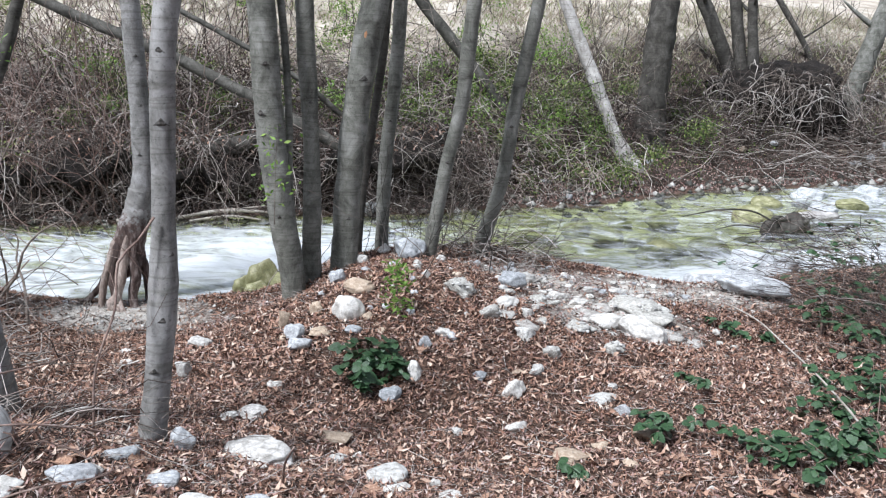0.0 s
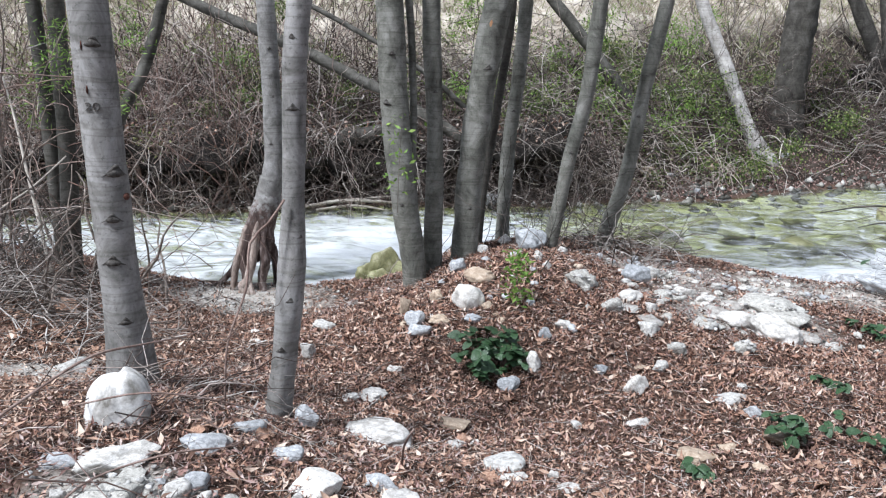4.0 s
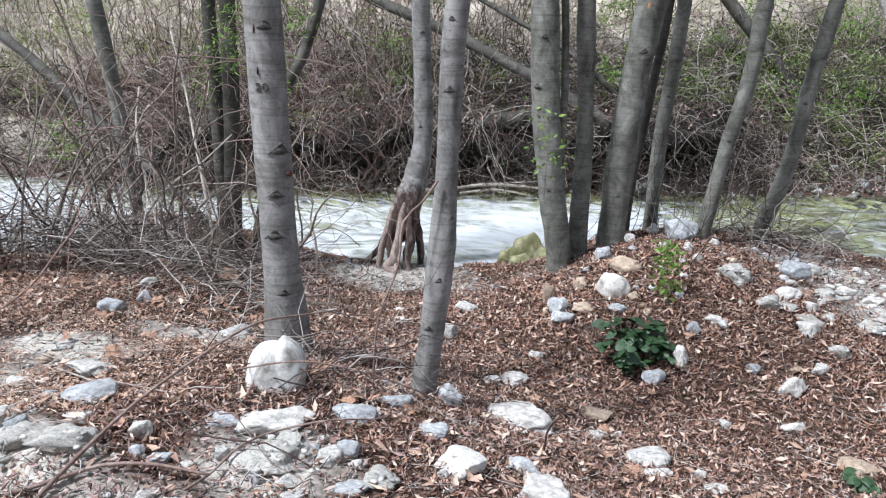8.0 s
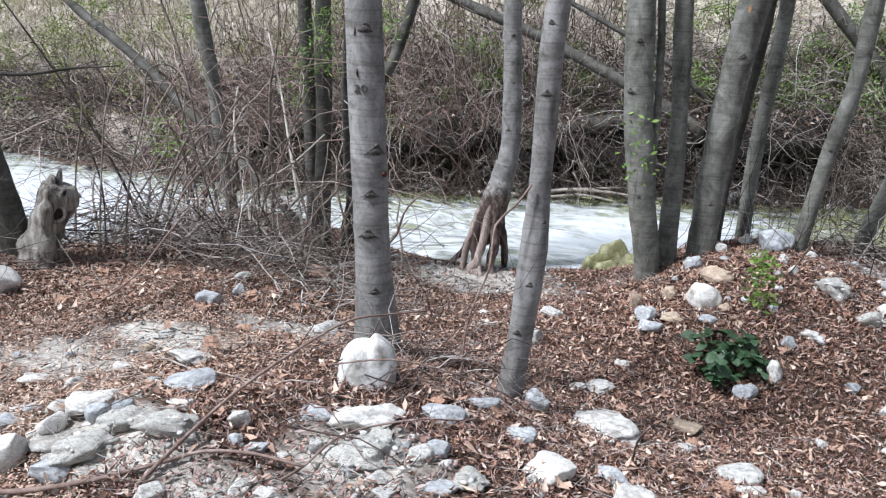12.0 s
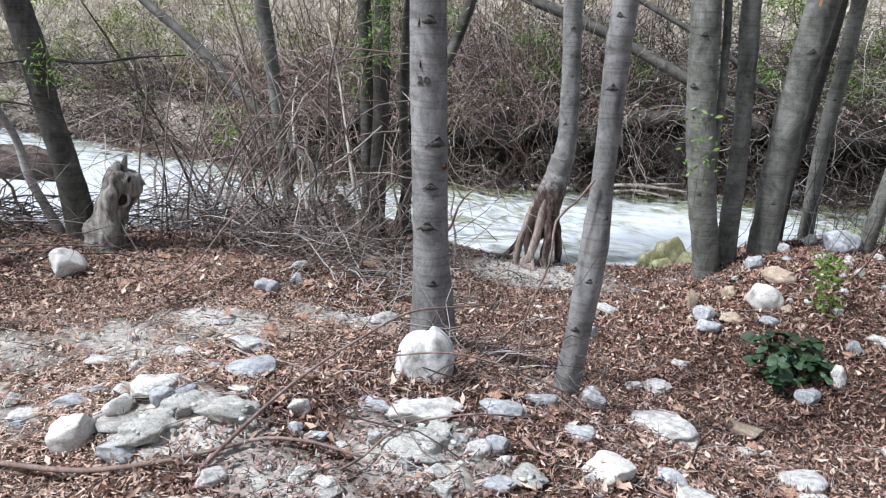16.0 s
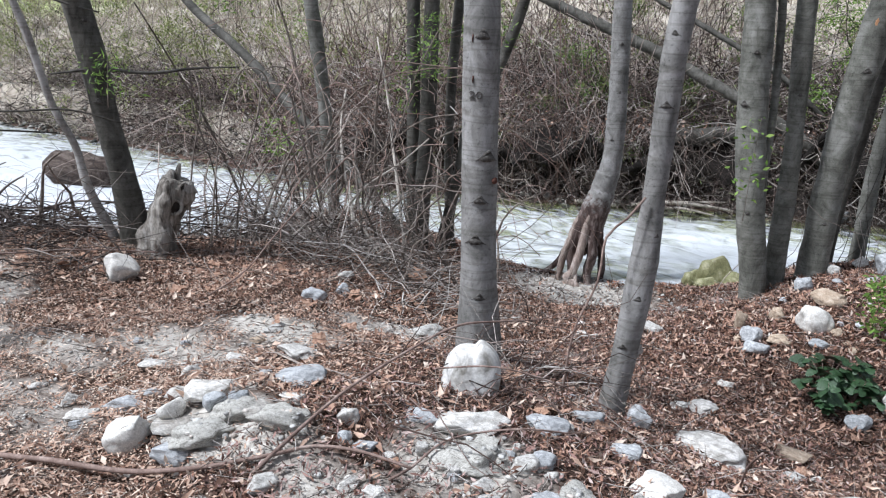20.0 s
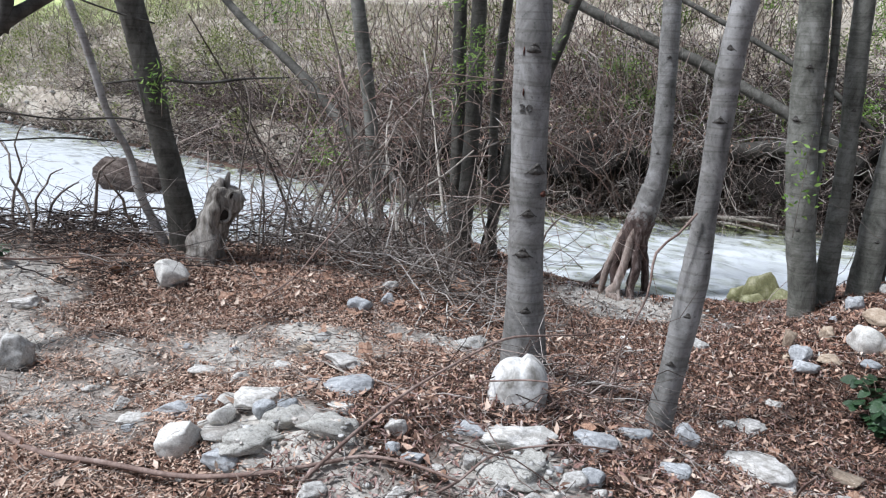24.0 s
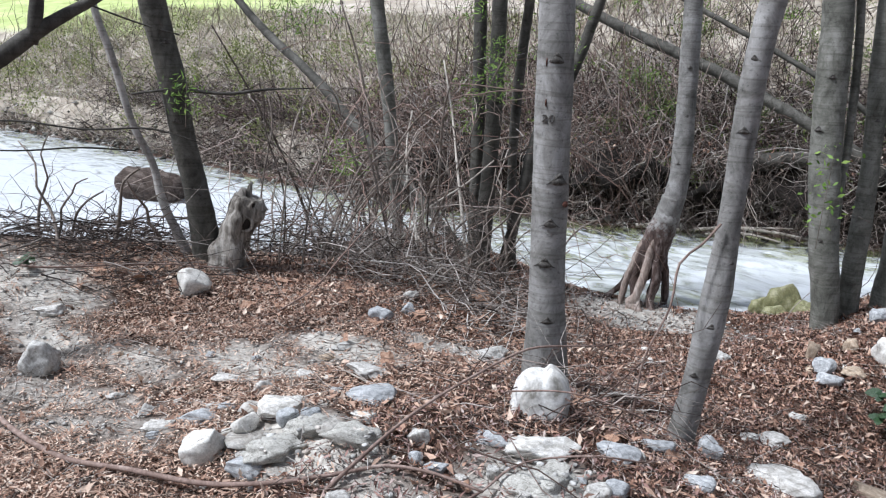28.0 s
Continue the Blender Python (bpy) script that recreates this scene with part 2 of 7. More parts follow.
# near-black colour that paints the shade inside the stump's knot holes
HOLE_SHADE = grainy("hole_shade", [(0.3, (0.008, 0.006, 0.005)), (0.7, (0.035, 0.027, 0.022))], 40)
FRESH = grainy("torn_wood", [(0.3, (0.36, 0.17, 0.08)), (0.7, (0.55, 0.32, 0.18))], 30, stretch=(1, 1, 0.2))
ROOT = grainy("root_bark", [(0.3, (0.03, 0.02, 0.017)), (0.5, (0.105, 0.073, 0.064)), (0.72, (0.36, 0.305, 0.28))], 15, bump=0.8, distance=0.015, stretch=(1, 1, 0.35), warp=1.0)
ROOT_PALE = grainy("bleached_root", [(0.3, (0.16, 0.115, 0.095)), (0.5, (0.36, 0.29, 0.25)), (0.7, (0.58, 0.51, 0.46))], 13, bump=0.8, distance=0.012, stretch=(1, 1, 0.3), warp=1.0)
COLLAR = collar_material()
# earth with the shade of the undercut put into its near-black colour
SHADE_SOIL = grainy("shade_darkened_soil", [(0.3, (0.008, 0.007, 0.006)), (0.55, (0.024, 0.019, 0.016)), (0.75, (0.07, 0.055, 0.046))], 9, bump=1.0, distance=0.04)
DEADWOOD = grainy("weathered_wood", [(0.32, (0.05, 0.04, 0.032)), (0.47, (0.30, 0.27, 0.235)), (0.68, (0.60, 0.565, 0.515))], 20, bump=1.0, distance=0.02, stretch=(1, 1, 0.16), warp=0.6)
DRIFT = grainy("bleached_driftwood", [(0.3, (0.30, 0.26, 0.22)), (0.7, (0.58, 0.54, 0.48))], 12, stretch=(0.2, 1, 1))
BRANCH = grainy("brown_branch", [(0.3, (0.13, 0.085, 0.07)), (0.55, (0.27, 0.195, 0.165)), (0.75, (0.42, 0.34, 0.30))], 16, bump=0.5, distance=0.004)
STONE = {
    "w": grainy("pale_limestone", [(0.28, (0.30, 0.285, 0.255)), (0.42, (0.50, 0.485, 0.45)), (0.60, (0.76, 0.75, 0.72))], 8.0, bump=0.5, distance=0.008, each="object", warp=0.5),
    "g": grainy("blue_grey_stone", [(0.25, (0.20, 0.205, 0.21)), (0.48, (0.42, 0.44, 0.455)), (0.72, (0.68, 0.70, 0.72))], 7.0, bump=0.5, distance=0.008, each="object", warp=0.5),
    "t": grainy("tan_stone", [(0.25, (0.27, 0.20, 0.14)), (0.5, (0.46, 0.37, 0.28)), (0.75, (0.63, 0.54, 0.44))], 7.0, bump=0.5, distance=0.008, each="object"),
    "c": grainy("cream_stone", [(0.28, (0.38, 0.36, 0.32)), (0.45, (0.64, 0.615, 0.57)), (0.68, (0.78, 0.765, 0.725))], 9.0, bump=0.4, distance=0.005, warp=1.0),
    "s": grainy("silt_crust", [(0.30, (0.16, 0.152, 0.135)), (0.46, (0.43, 0.415, 0.375)), (0.68, (0.64, 0.625, 0.585))], 16.0, bump=0.7, distance=0.006, fine=5.0, warp=1.2),
    "m": grainy("mossy_river_stone", [(0.25, (0.10, 0.105, 0.05)), (0.5, (0.24, 0.24, 0.12)), (0.75, (0.45, 0.44, 0.30))], 5.0, bump=0.6, distance=0.01, each="object", rough=0.5),
}
BOULDER_STONE = grainy("stained_white_stone", [(0.32, (0.27, 0.255, 0.225)), (0.43, (0.54, 0.525, 0.495)), (0.58, (0.75, 0.745, 0.725))], 6.0, bump=0.4, distance=0.004, warp=1.8)
GRAVEL = pieces("gravel", [(0.0, (0.18, 0.17, 0.16)), (0.4, (0.40, 0.39, 0.37)), (0.85, (0.66, 0.65, 0.62)), (1.0, (0.40, 0.31, 0.24))], 0.85)
PEBBLE = pieces("pebble", [(0.0, (0.20, 0.195, 0.185)), (0.35, (0.34, 0.335, 0.32)), (0.7, (0.50, 0.49, 0.465)), (0.88, (0.66, 0.65, 0.63)), (1.0, (0.45, 0.36, 0.28))], 0.8)
RUBBLE = pieces("wet_rubble", [(0.0, (0.04, 0.04, 0.035)), (0.5, (0.13, 0.125, 0.105)), (0.85, (0.26, 0.25, 0.22)), (1.0, (0.5, 0.49, 0.46))], 0.6)
SILT = grainy("dried_silt", [(0.3, (0.30, 0.27, 0.235)), (0.5, (0.52, 0.49, 0.45)), (0.72, (0.72, 0.70, 0.66))], 18, bump=0.9, distance=0.015)
LITTER = pieces("dry_willow_leaves", [(0.0, (0.022, 0.013, 0.01)), (0.24, (0.10, 0.053, 0.038)), (0.5, (0.32, 0.174, 0.122)), (0.76, (0.48, 0.305, 0.222)), (0.93, (0.60, 0.44, 0.35)), (1.0, (0.66, 0.56, 0.48))], 0.7, 0.15)
TAN_LITTER = pieces("dry_tan_leaves", [(0.0, (0.10, 0.055, 0.04)), (0.3, (0.40, 0.25, 0.18)), (0.65, (0.62, 0.44, 0.335)), (1.0, (0.80, 0.68, 0.57))], 0.7, 0.15)
FADED = pieces("faded_mauve_leaves", [(0.0, (0.09, 0.05, 0.042)), (0.4, (0.28, 0.165, 0.14)), (0.75, (0.42, 0.29, 0.26)), (1.0, (0.56, 0.47, 0.43))], 0.75, 0.1)
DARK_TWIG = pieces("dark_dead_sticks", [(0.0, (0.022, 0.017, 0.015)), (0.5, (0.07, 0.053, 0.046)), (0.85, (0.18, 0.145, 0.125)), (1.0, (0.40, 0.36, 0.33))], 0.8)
BROAD = grainy("broad_dry_leaf", [(0.3, (0.20, 0.11, 0.075)), (0.5, (0.44, 0.27, 0.185)), (0.75, (0.64, 0.47, 0.36))], 9, rough=0.7, bump=0.6, distance=0.006, each="object")
TWIG = pieces("bare_twigs", [(0.0, (0.04, 0.031, 0.026)), (0.3, (0.13, 0.105, 0.088)), (0.6, (0.29, 0.25, 0.22)), (0.85, (0.46, 0.42, 0.385)), (1.0, (0.60, 0.57, 0.535))], 0.8)
BRUSH = pieces("grey_brushwood", [(0.0, (0.022, 0.018, 0.015)), (0.4, (0.085, 0.068, 0.057)), (0.72, (0.22, 0.185, 0.16)), (0.9, (0.42, 0.38, 0.345)), (1.0, (0.58, 0.54, 0.50))], 0.8)
PALE_TWIG = pieces("pale_scrub_stems", [(0.0, (0.17, 0.13, 0.105)), (0.3, (0.36, 0.30, 0.26)), (0.7, (0.56, 0.50, 0.445)), (1.0, (0.72, 0.68, 0.63))], 0.8)
TWIG_RED = pieces("dead_bramble_canes", [(0.0, (0.022, 0.014, 0.011)), (0.42, (0.092, 0.06, 0.049)), (0.72, (0.29, 0.212, 0.182)), (0.9, (0.50, 0.425, 0.385)), (1.0, (0.66, 0.60, 0.56))], 0.8)
RED_CANE = pieces("reddish_canes", [(0.0, (0.09, 0.055, 0.044)), (0.4, (0.24, 0.155, 0.125)), (0.8, (0.42, 0.32, 0.275)), (1.0, (0.60, 0.52, 0.47))], 0.75)
STEM = grainy("shrub_stem", [(0.3, (0.10, 0.08, 0.066)), (0.55, (0.25, 0.212, 0.182)), (0.75, (0.46, 0.415, 0.375))], 12, each="object", bump=0.4, distance=0.003)
GREEN = pieces("spring_leaves", [(0.0, (0.09, 0.17, 0.03)), (0.5, (0.20, 0.34, 0.07)), (1.0, (0.36, 0.50, 0.13))], 0.55, 0.35)
IVY = pieces("undergrowth_leaves", [(0.0, (0.045, 0.08, 0.02)), (0.5, (0.12, 0.18, 0.05)), (0.85, (0.25, 0.31, 0.09)), (1.0, (0.38, 0.40, 0.17))], 0.6, 0.25)
OLIVE = pieces("olive_shrub_leaves", [(0.0, (0.11, 0.14, 0.045)), (0.5, (0.25, 0.29, 0.10)), (1.0, (0.44, 0.46, 0.21))], 0.6, 0.3)
BRAMBLE = grainy("bramble_leaf", [(0.3, (0.018, 0.044, 0.02)), (0.55, (0.045, 0.10, 0.04)), (0.8, (0.13, 0.20, 0.085))], 18, rough=0.4, bump=0.4, distance=0.004, each="object", specular=0.5)
STRAW = pieces("dry_grass", [(0.0, (0.30, 0.235, 0.175)), (0.5, (0.54, 0.48, 0.385)), (0.8, (0.70, 0.655, 0.555)), (0.86, (0.34, 0.38, 0.17)), (1.0, (0.28, 0.33, 0.13))], 0.8, 0.3)


# ---- mesh helpers ----
def link(name, verts, faces, material, parent=None, label="", smooth=True):
    me = bpy.data.meshes.new(name)
    me.from_pydata(verts, [], faces)
    me.materials.append(material)
    if smooth:
        me.polygons.foreach_set("use_smooth", [True] * len(me.polygons))
    ob = new(name, me)
    if parent:
        ob.parent = parent
    return tagged(ob, label)


def part(name, bm, material, parent, label="", smooth=True):
    me = bpy.data.meshes.new(name)
    bm.to_mesh(me)
    bm.free()
    me.materials.append(material)
    if smooth:
        me.polygons.foreach_set("use_smooth", [True] * len(me.polygons))
    ob = new(name, me)
    if parent:
        ob.parent = parent
    return tagged(ob, label)


def heap(name, verts, faces, material, label, category, smooth=False):
    """Uncountable stuff from arrays: verts (n, 3) and triangles (m, 3)."""
    me = bpy.data.meshes.new(name)
    me.vertices.add(len(verts))
    me.vertices.foreach_set("co", np.asarray(verts, np.float32).ravel())
    me.loops.add(3 * len(faces))
    me.loops.foreach_set("vertex_index", np.asarray(faces, np.int32).ravel())
    me.polygons.add(len(faces))
    me.polygons.foreach_set("loop_start", np.arange(0, 3 * len(faces), 3, dtype=np.int32))
    me.materials.append(material)
    if smooth:
        me.polygons.foreach_set("use_smooth", np.ones(len(faces), bool))
    me.update(calc_edges=True)
    return tagged(new(name, me), label, category, kind="stuff")


def spline(points, step):
    """A smooth line through the points (x, y, z, radius), cut about every step metres."""
    p = np.array(points, float)
    q = np.vstack([2 * p[0] - p[1], p, 2 * p[-1] - p[-2]])
    out = []
    for i in range(1, len(q) - 2):
        n = max(2, int(np.linalg.norm(q[i + 1, :3] - q[i, :3]) / step))
        for k in range(n):
            t = k / n
            out.append(0.5 * (2 * q[i] + (q[i + 1] - q[i - 1]) * t + (2 * q[i - 1] - 5 * q[i] + 4 * q[i + 1] - q[i + 2]) * t * t
                              + (3 * q[i] - q[i - 1] - 3 * q[i + 1] + q[i + 2]) * t ** 3))
    out.append(p[-1])
    out = np.array(out)
    out[:, 3] = np.maximum(out[:, 3], 0.0008)
    return out


def tube(points, sides=12, step=0.05, wobble=0.06, seed=0, flare=0.0):
    """Verts and faces of a closed round limb along the points, with an uneven skin; flare widens the foot."""
    line = spline(points, step)
    verts, faces = [], []
    ahead = np.gradient(line[:, :3], axis=0)
    ahead /= np.linalg.norm(ahead, axis=1)[:, None] + 1e-9
    side = np.cross(ahead[0], (0.31, 0.87, 0.12))
    for i, (c, a) in enumerate(zip(line, ahead)):
        side = side - a * side.dot(a)
        side /= np.linalg.norm(side) + 1e-9
        up = np.cross(a, side)
        for k in range(sides):
            ang = 2 * math.pi * k / sides
            d = side * math.cos(ang) + up * math.sin(ang)
            grow = 1 + wobble * noise.noise(Vector(c[:3] * 3.1 + d * 0.8 + seed * 7.3)) + 0.5 * wobble * noise.noise(Vector(c[:3] * 14 + d * 1.5 + seed))
            if flare:
                h = i / len(line)
                grow += flare * max(0.0, 1 - h * 7) ** 2 * (1 + 0.6 * math.sin(3 * ang + seed))
            verts.append(tuple(c[:3] + d * c[3] * grow))
    n = len(line)
    for i in range(n - 1):
        for k in range(sides):
            k2 = (k + 1) % sides
            faces.append((i * sides + k, i * sides + k2, (i + 1) * sides + k2, (i + 1) * sides + k))
    faces.append(tuple(range(sides - 1, -1, -1)))
    faces.append(tuple((n - 1) * sides + k for k in range(sides)))
    return verts, faces


def limb(name, points, material, parent=None, label="", sides=12, step=0.05, wobble=0.06, seed=0, flare=0.0):
    v, f = tube(points, sides, step, wobble, seed, flare)
    return link(name, v, f, material, parent, label)


def sheet_noise(x, y, scale, seed=0.0):
    return np.array([noise.fractal(Vector((a * scale, b * scale, seed)), 1.0, 2.0, 4) for a, b in zip(x.ravel(), y.ravel())]).reshape(x.shape)


# ---- the lie of the land ----
HILLS = [(-4, 2.5, -0.045), (-2.5, 1.8, 0.112), (-1, 2.4, 0.382), (0.7, 2.6, 0.144), (2.4, 3, -0.069), (-3.4, 4.6, 0.253),
         (-1, 4.5, -0.259), (0.5, 4.9, 0.141), (2.6, 5, -0.09), (-3, 6.8, -0.714), (-1.1, 6.3, 0.414), (1.3, 6.7, -0.203),
         (4, 7, -0.212), (-6, 4.5, 0.123), (-6, 2, 0.433), (-1.9, 3.4, 0.409), (-0.6, 3.6, -0.5), (-0.3, 7.6, 0.033),
         (-2.2, 4.6, -0.265)]
REACH_X = (-60, -18, -11, -8, -4.5, -2.3, 0, 1.5, 2.6, 4, 5.5, 9, 60)
NEAR_Y = (-4, 2.6, 5.2, 6.6, 7.7, 7.75, 8.8, 8.7, 8.3, 9.0, 9.8, 11, 22)
FAR_Y = (6, 11.0, 10.7, 10.8, 11.6, 12.2, 12.5, 13.0, 13.6, 14.4, 15.1, 16.0, 30)


def smooth_step(a, b, v):
    k = np.clip((v - a) / (b - a), 0, 1)
    return k * k * (3 - 2 * k)


def near_edge(x):
    return (np.interp(x - 0.5, REACH_X, NEAR_Y) + np.interp(x, REACH_X, NEAR_Y) + np.interp(x + 0.5, REACH_X, NEAR_Y)) / 3 + 0.10 * np.sin(x * 2.3)


def far_edge(x):
    return (np.interp(x - 0.7, REACH_X, FAR_Y) + np.interp(x, REACH_X, FAR_Y) + np.interp(x + 0.7, REACH_X, FAR_Y)) / 3 + 0.12 * np.sin(x * 1.7 + 1)


def water_z(x):
    return -0.85 + 0.04 * np.clip(x + 3, -8, 10)


def ground_z(x, y):
    """Height of the land: terrace, hollow and mound on this side, the bed, then the far bank and the hillside behind it."""
    x, y = np.asarray(x, float), np.asarray(y, float)
    here = np.full(np.broadcast(x, y).shape, -0.3)
    for hx, hy, h in HILLS:
        here = here + h * np.exp(-((x - hx) ** 2 + (y - hy) ** 2) / 3.38)
    here = here - 0.75 * smooth_step(5.9, 7.6, np.hypot(x + 0.3, y)) * smooth_step(0.82, 1.2, -x / np.maximum(y, 0.5))
    here = here - 0.24 * np.exp(-((x + 1.95) / 0.5) ** 2 - ((y - 7.05) / 0.5) ** 2)
    back = smooth_step(1.2, -0.5, y)
    here = here * (1 - back) + 0.0 * back
    yn, yf, wz = near_edge(x), far_edge(x), water_z(x)
    shore = smooth_step(yn - 0.8, yn, y)
    here = here * (1 - shore) + wz * shore
    mid = np.clip((y - yn) / np.maximum(yf - yn, 0.1), 0, 1)
    bed = wz - 0.32 * np.sin(np.pi * mid) ** 0.7
    d = y - yf
    steep = 1 - smooth_step(-0.5, 1.5, x)
    bank = 0.95 * smooth_step(0.45, 0.95, d) * steep + 0.04 * smooth_step(0, 0.2, d) + 0.28 * smooth_step(0.0, 2.2, d) * (1 - steep)
    bank = bank + 1.5 * smooth_step(0.3, 6.5, d) + 0.32 * np.maximum(d - 1.5, 0) ** 0.85
    bank = bank + 0.03 * np.maximum(d - 14, 0) - 0.9 * smooth_step(-7, -13, x) * smooth_step(0, 4, d)
    there = wz + bank
    return np.where(y < yn, here, np.where(y < yf, bed, there))


# ---- ground: one sheet from the near terrace over the stream bed to the hills ----
def spread(lo, hi, fine_lo, fine_hi, step):
    fine = np.arange(fine_lo, fine_hi, step)
    out, d, right, left = fine_hi, step, [], []
    while out < hi:
        right.append(out)
        d *= 1.22
        out += d
    out, d = fine_lo - step, step
    while out > lo:
        left.append(out)
        d *= 1.22
        out -= d
    return np.array(left[::-1] + list(fine) + right + [hi])


def sand_layer(x, y):
    """Where silt and sand lie bare: the terrace path, the cobble patch, the shore by the roots, the gravel tongue."""
    s = np.zeros(np.broadcast(x, y).shape)
    for cx, cy, rx, ry, a in ((-5.05, 2.2, 0.75, 0.42, 0.66), (-4.4, 1.95, 0.6, 0.26, 0.58), (-3.75, 2.05, 0.6, 0.22, 0.5), (-3.25, 2.35, 0.6, 0.27, 0.6), (-2.95, 2.75, 0.55, 0.28, 0.66), (-2.65, 3.25, 0.4, 0.27, 0.62), (-3.6, 1.6, 1.1, 0.35, 0.5),
                              (-2.25, 1.76, 0.42, 0.22, 0.70), (-1.48, 2.1, 0.34, 0.3, 0.70), (-1.75, 1.7, 0.4, 0.2, 0.6), (-3.2, 7.1, 1.1, 0.6, 0.6), (-1.95, 6.6, 0.6, 0.7, 0.5), (1.15, 6.5, 1.0, 0.7, 0.58), (0.75, 7.3, 0.8, 0.4, 0.7), (1.6, 7.5, 0.8, 0.4, 0.66), (2.5, 7.6, 1.0, 0.5, 0.5), (-6.0, 2.4, 1.4, 0.5, 0.5)):
        s = np.maximum(s, a * np.exp(-(((x - cx) / rx) ** 2 + ((y - cy) / ry) ** 2) ** 1.5) * 1.15)
    return s


def build_ground():
    xs, ys = spread(-260, 260, -7.0, 5.5, 0.06), spread(-220, 420, 0.8, 14.0, 0.06)
    x, y = np.meshgrid(xs, ys)
    z = ground_z(x, y)
    rough_part = 0.05 + 0.25 * smooth_step(0, 3, y - far_edge(x))
    near = (x > -14) & (x < 12) & (y < 30)
    bump = np.zeros_like(x)
    bump[near] = sheet_noise(x[near], y[near], 1.3, 3.0) * rough_part[near] + sheet_noise(x[near], y[near], 7.0, 9.0) * 0.012
    sandy = near & (y < 8.5) & (x > -6.5) & (x < 4)
    bump[sandy] += 0.085 * np.exp(-((x[sandy] + 2.5) / 0.45) ** 2 - ((y[sandy] - 1.95) / 0.22) ** 2) + 0.045 * sand_layer(x[sandy], y[sandy]) * sheet_noise(x[sandy], y[sandy], 6.0, 14.0)
    edge = np.exp(-((y - near_edge(x)) / 0.3) ** 2)
    z = z + bump * (1 - 0.7 * edge)
    rows, cols = x.shape
    idx = np.arange(rows * cols).reshape(rows, cols)
    a, b, c, d = idx[:-1, :-1].ravel(), idx[:-1, 1:].ravel(), idx[1:, 1:].ravel(), idx[1:, :-1].ravel()
    ob = link("ground", np.column_stack([x.ravel(), y.ravel(), z.ravel()]).tolist(), np.column_stack([a, b, c, d]).tolist(), EARTH)
    d_far = y - far_edge(x)
    layers = {"sand": sand_layer(x, y), "straw": 0.80 * smooth_step(1.7, 3.6, (d_far + 0.4 * np.sin(1.1 * x)) * (1 - 0.5 * smooth_step(-0.8, 1.2, x))) + 0.78 * smooth_step(-9.5, -12, x) * smooth_step(0.15, 0.8, d_far),
              "meadow": 0.72 * smooth_step(-21.5, -25.5, x) * smooth_step(4.6, 6.0, d_far),
              # dark soil colour that paints the shaded gaps under the brush
              "shaded_soil": 0.8 * smooth_step(-0.1, 0.3, d_far),
              "algae": 0.9 * smooth_step(0.0, 0.2, y - near_edge(x)) * smooth_step(0.05, -0.1, d_far)}
    for name, values in layers.items():
        ob.data.attributes.new(name, "FLOAT", "POINT").data.foreach_set("value", np.asarray(values, np.float32).ravel())
    tagged(ob, "leaf-strewn earth bank, sandy in patches, with a stream bed and brushy slope", "ground", kind="structure")
    return xs, ys, z


GX, GY, GZ = build_ground()


def land(x, y):
    """The height of the built ground at places inside its fine part."""
    x, y = np.asarray(x, float), np.asarray(y, float)
    i = np.clip(np.searchsorted(GX, x) - 1, 0, len(GX) - 2)
    j = np.clip(np.searchsorted(GY, y) - 1, 0, len(GY) - 2)
    u, v = (x - GX[i]) / (GX[i + 1] - GX[i]), (y - GY[j]) / (GY[j + 1] - GY[j])
    return (GZ[j, i] * (1 - u) + GZ[j, i + 1] * u) * (1 - v) + (GZ[j + 1, i] * (1 - u) + GZ[j + 1, i + 1] * u) * v


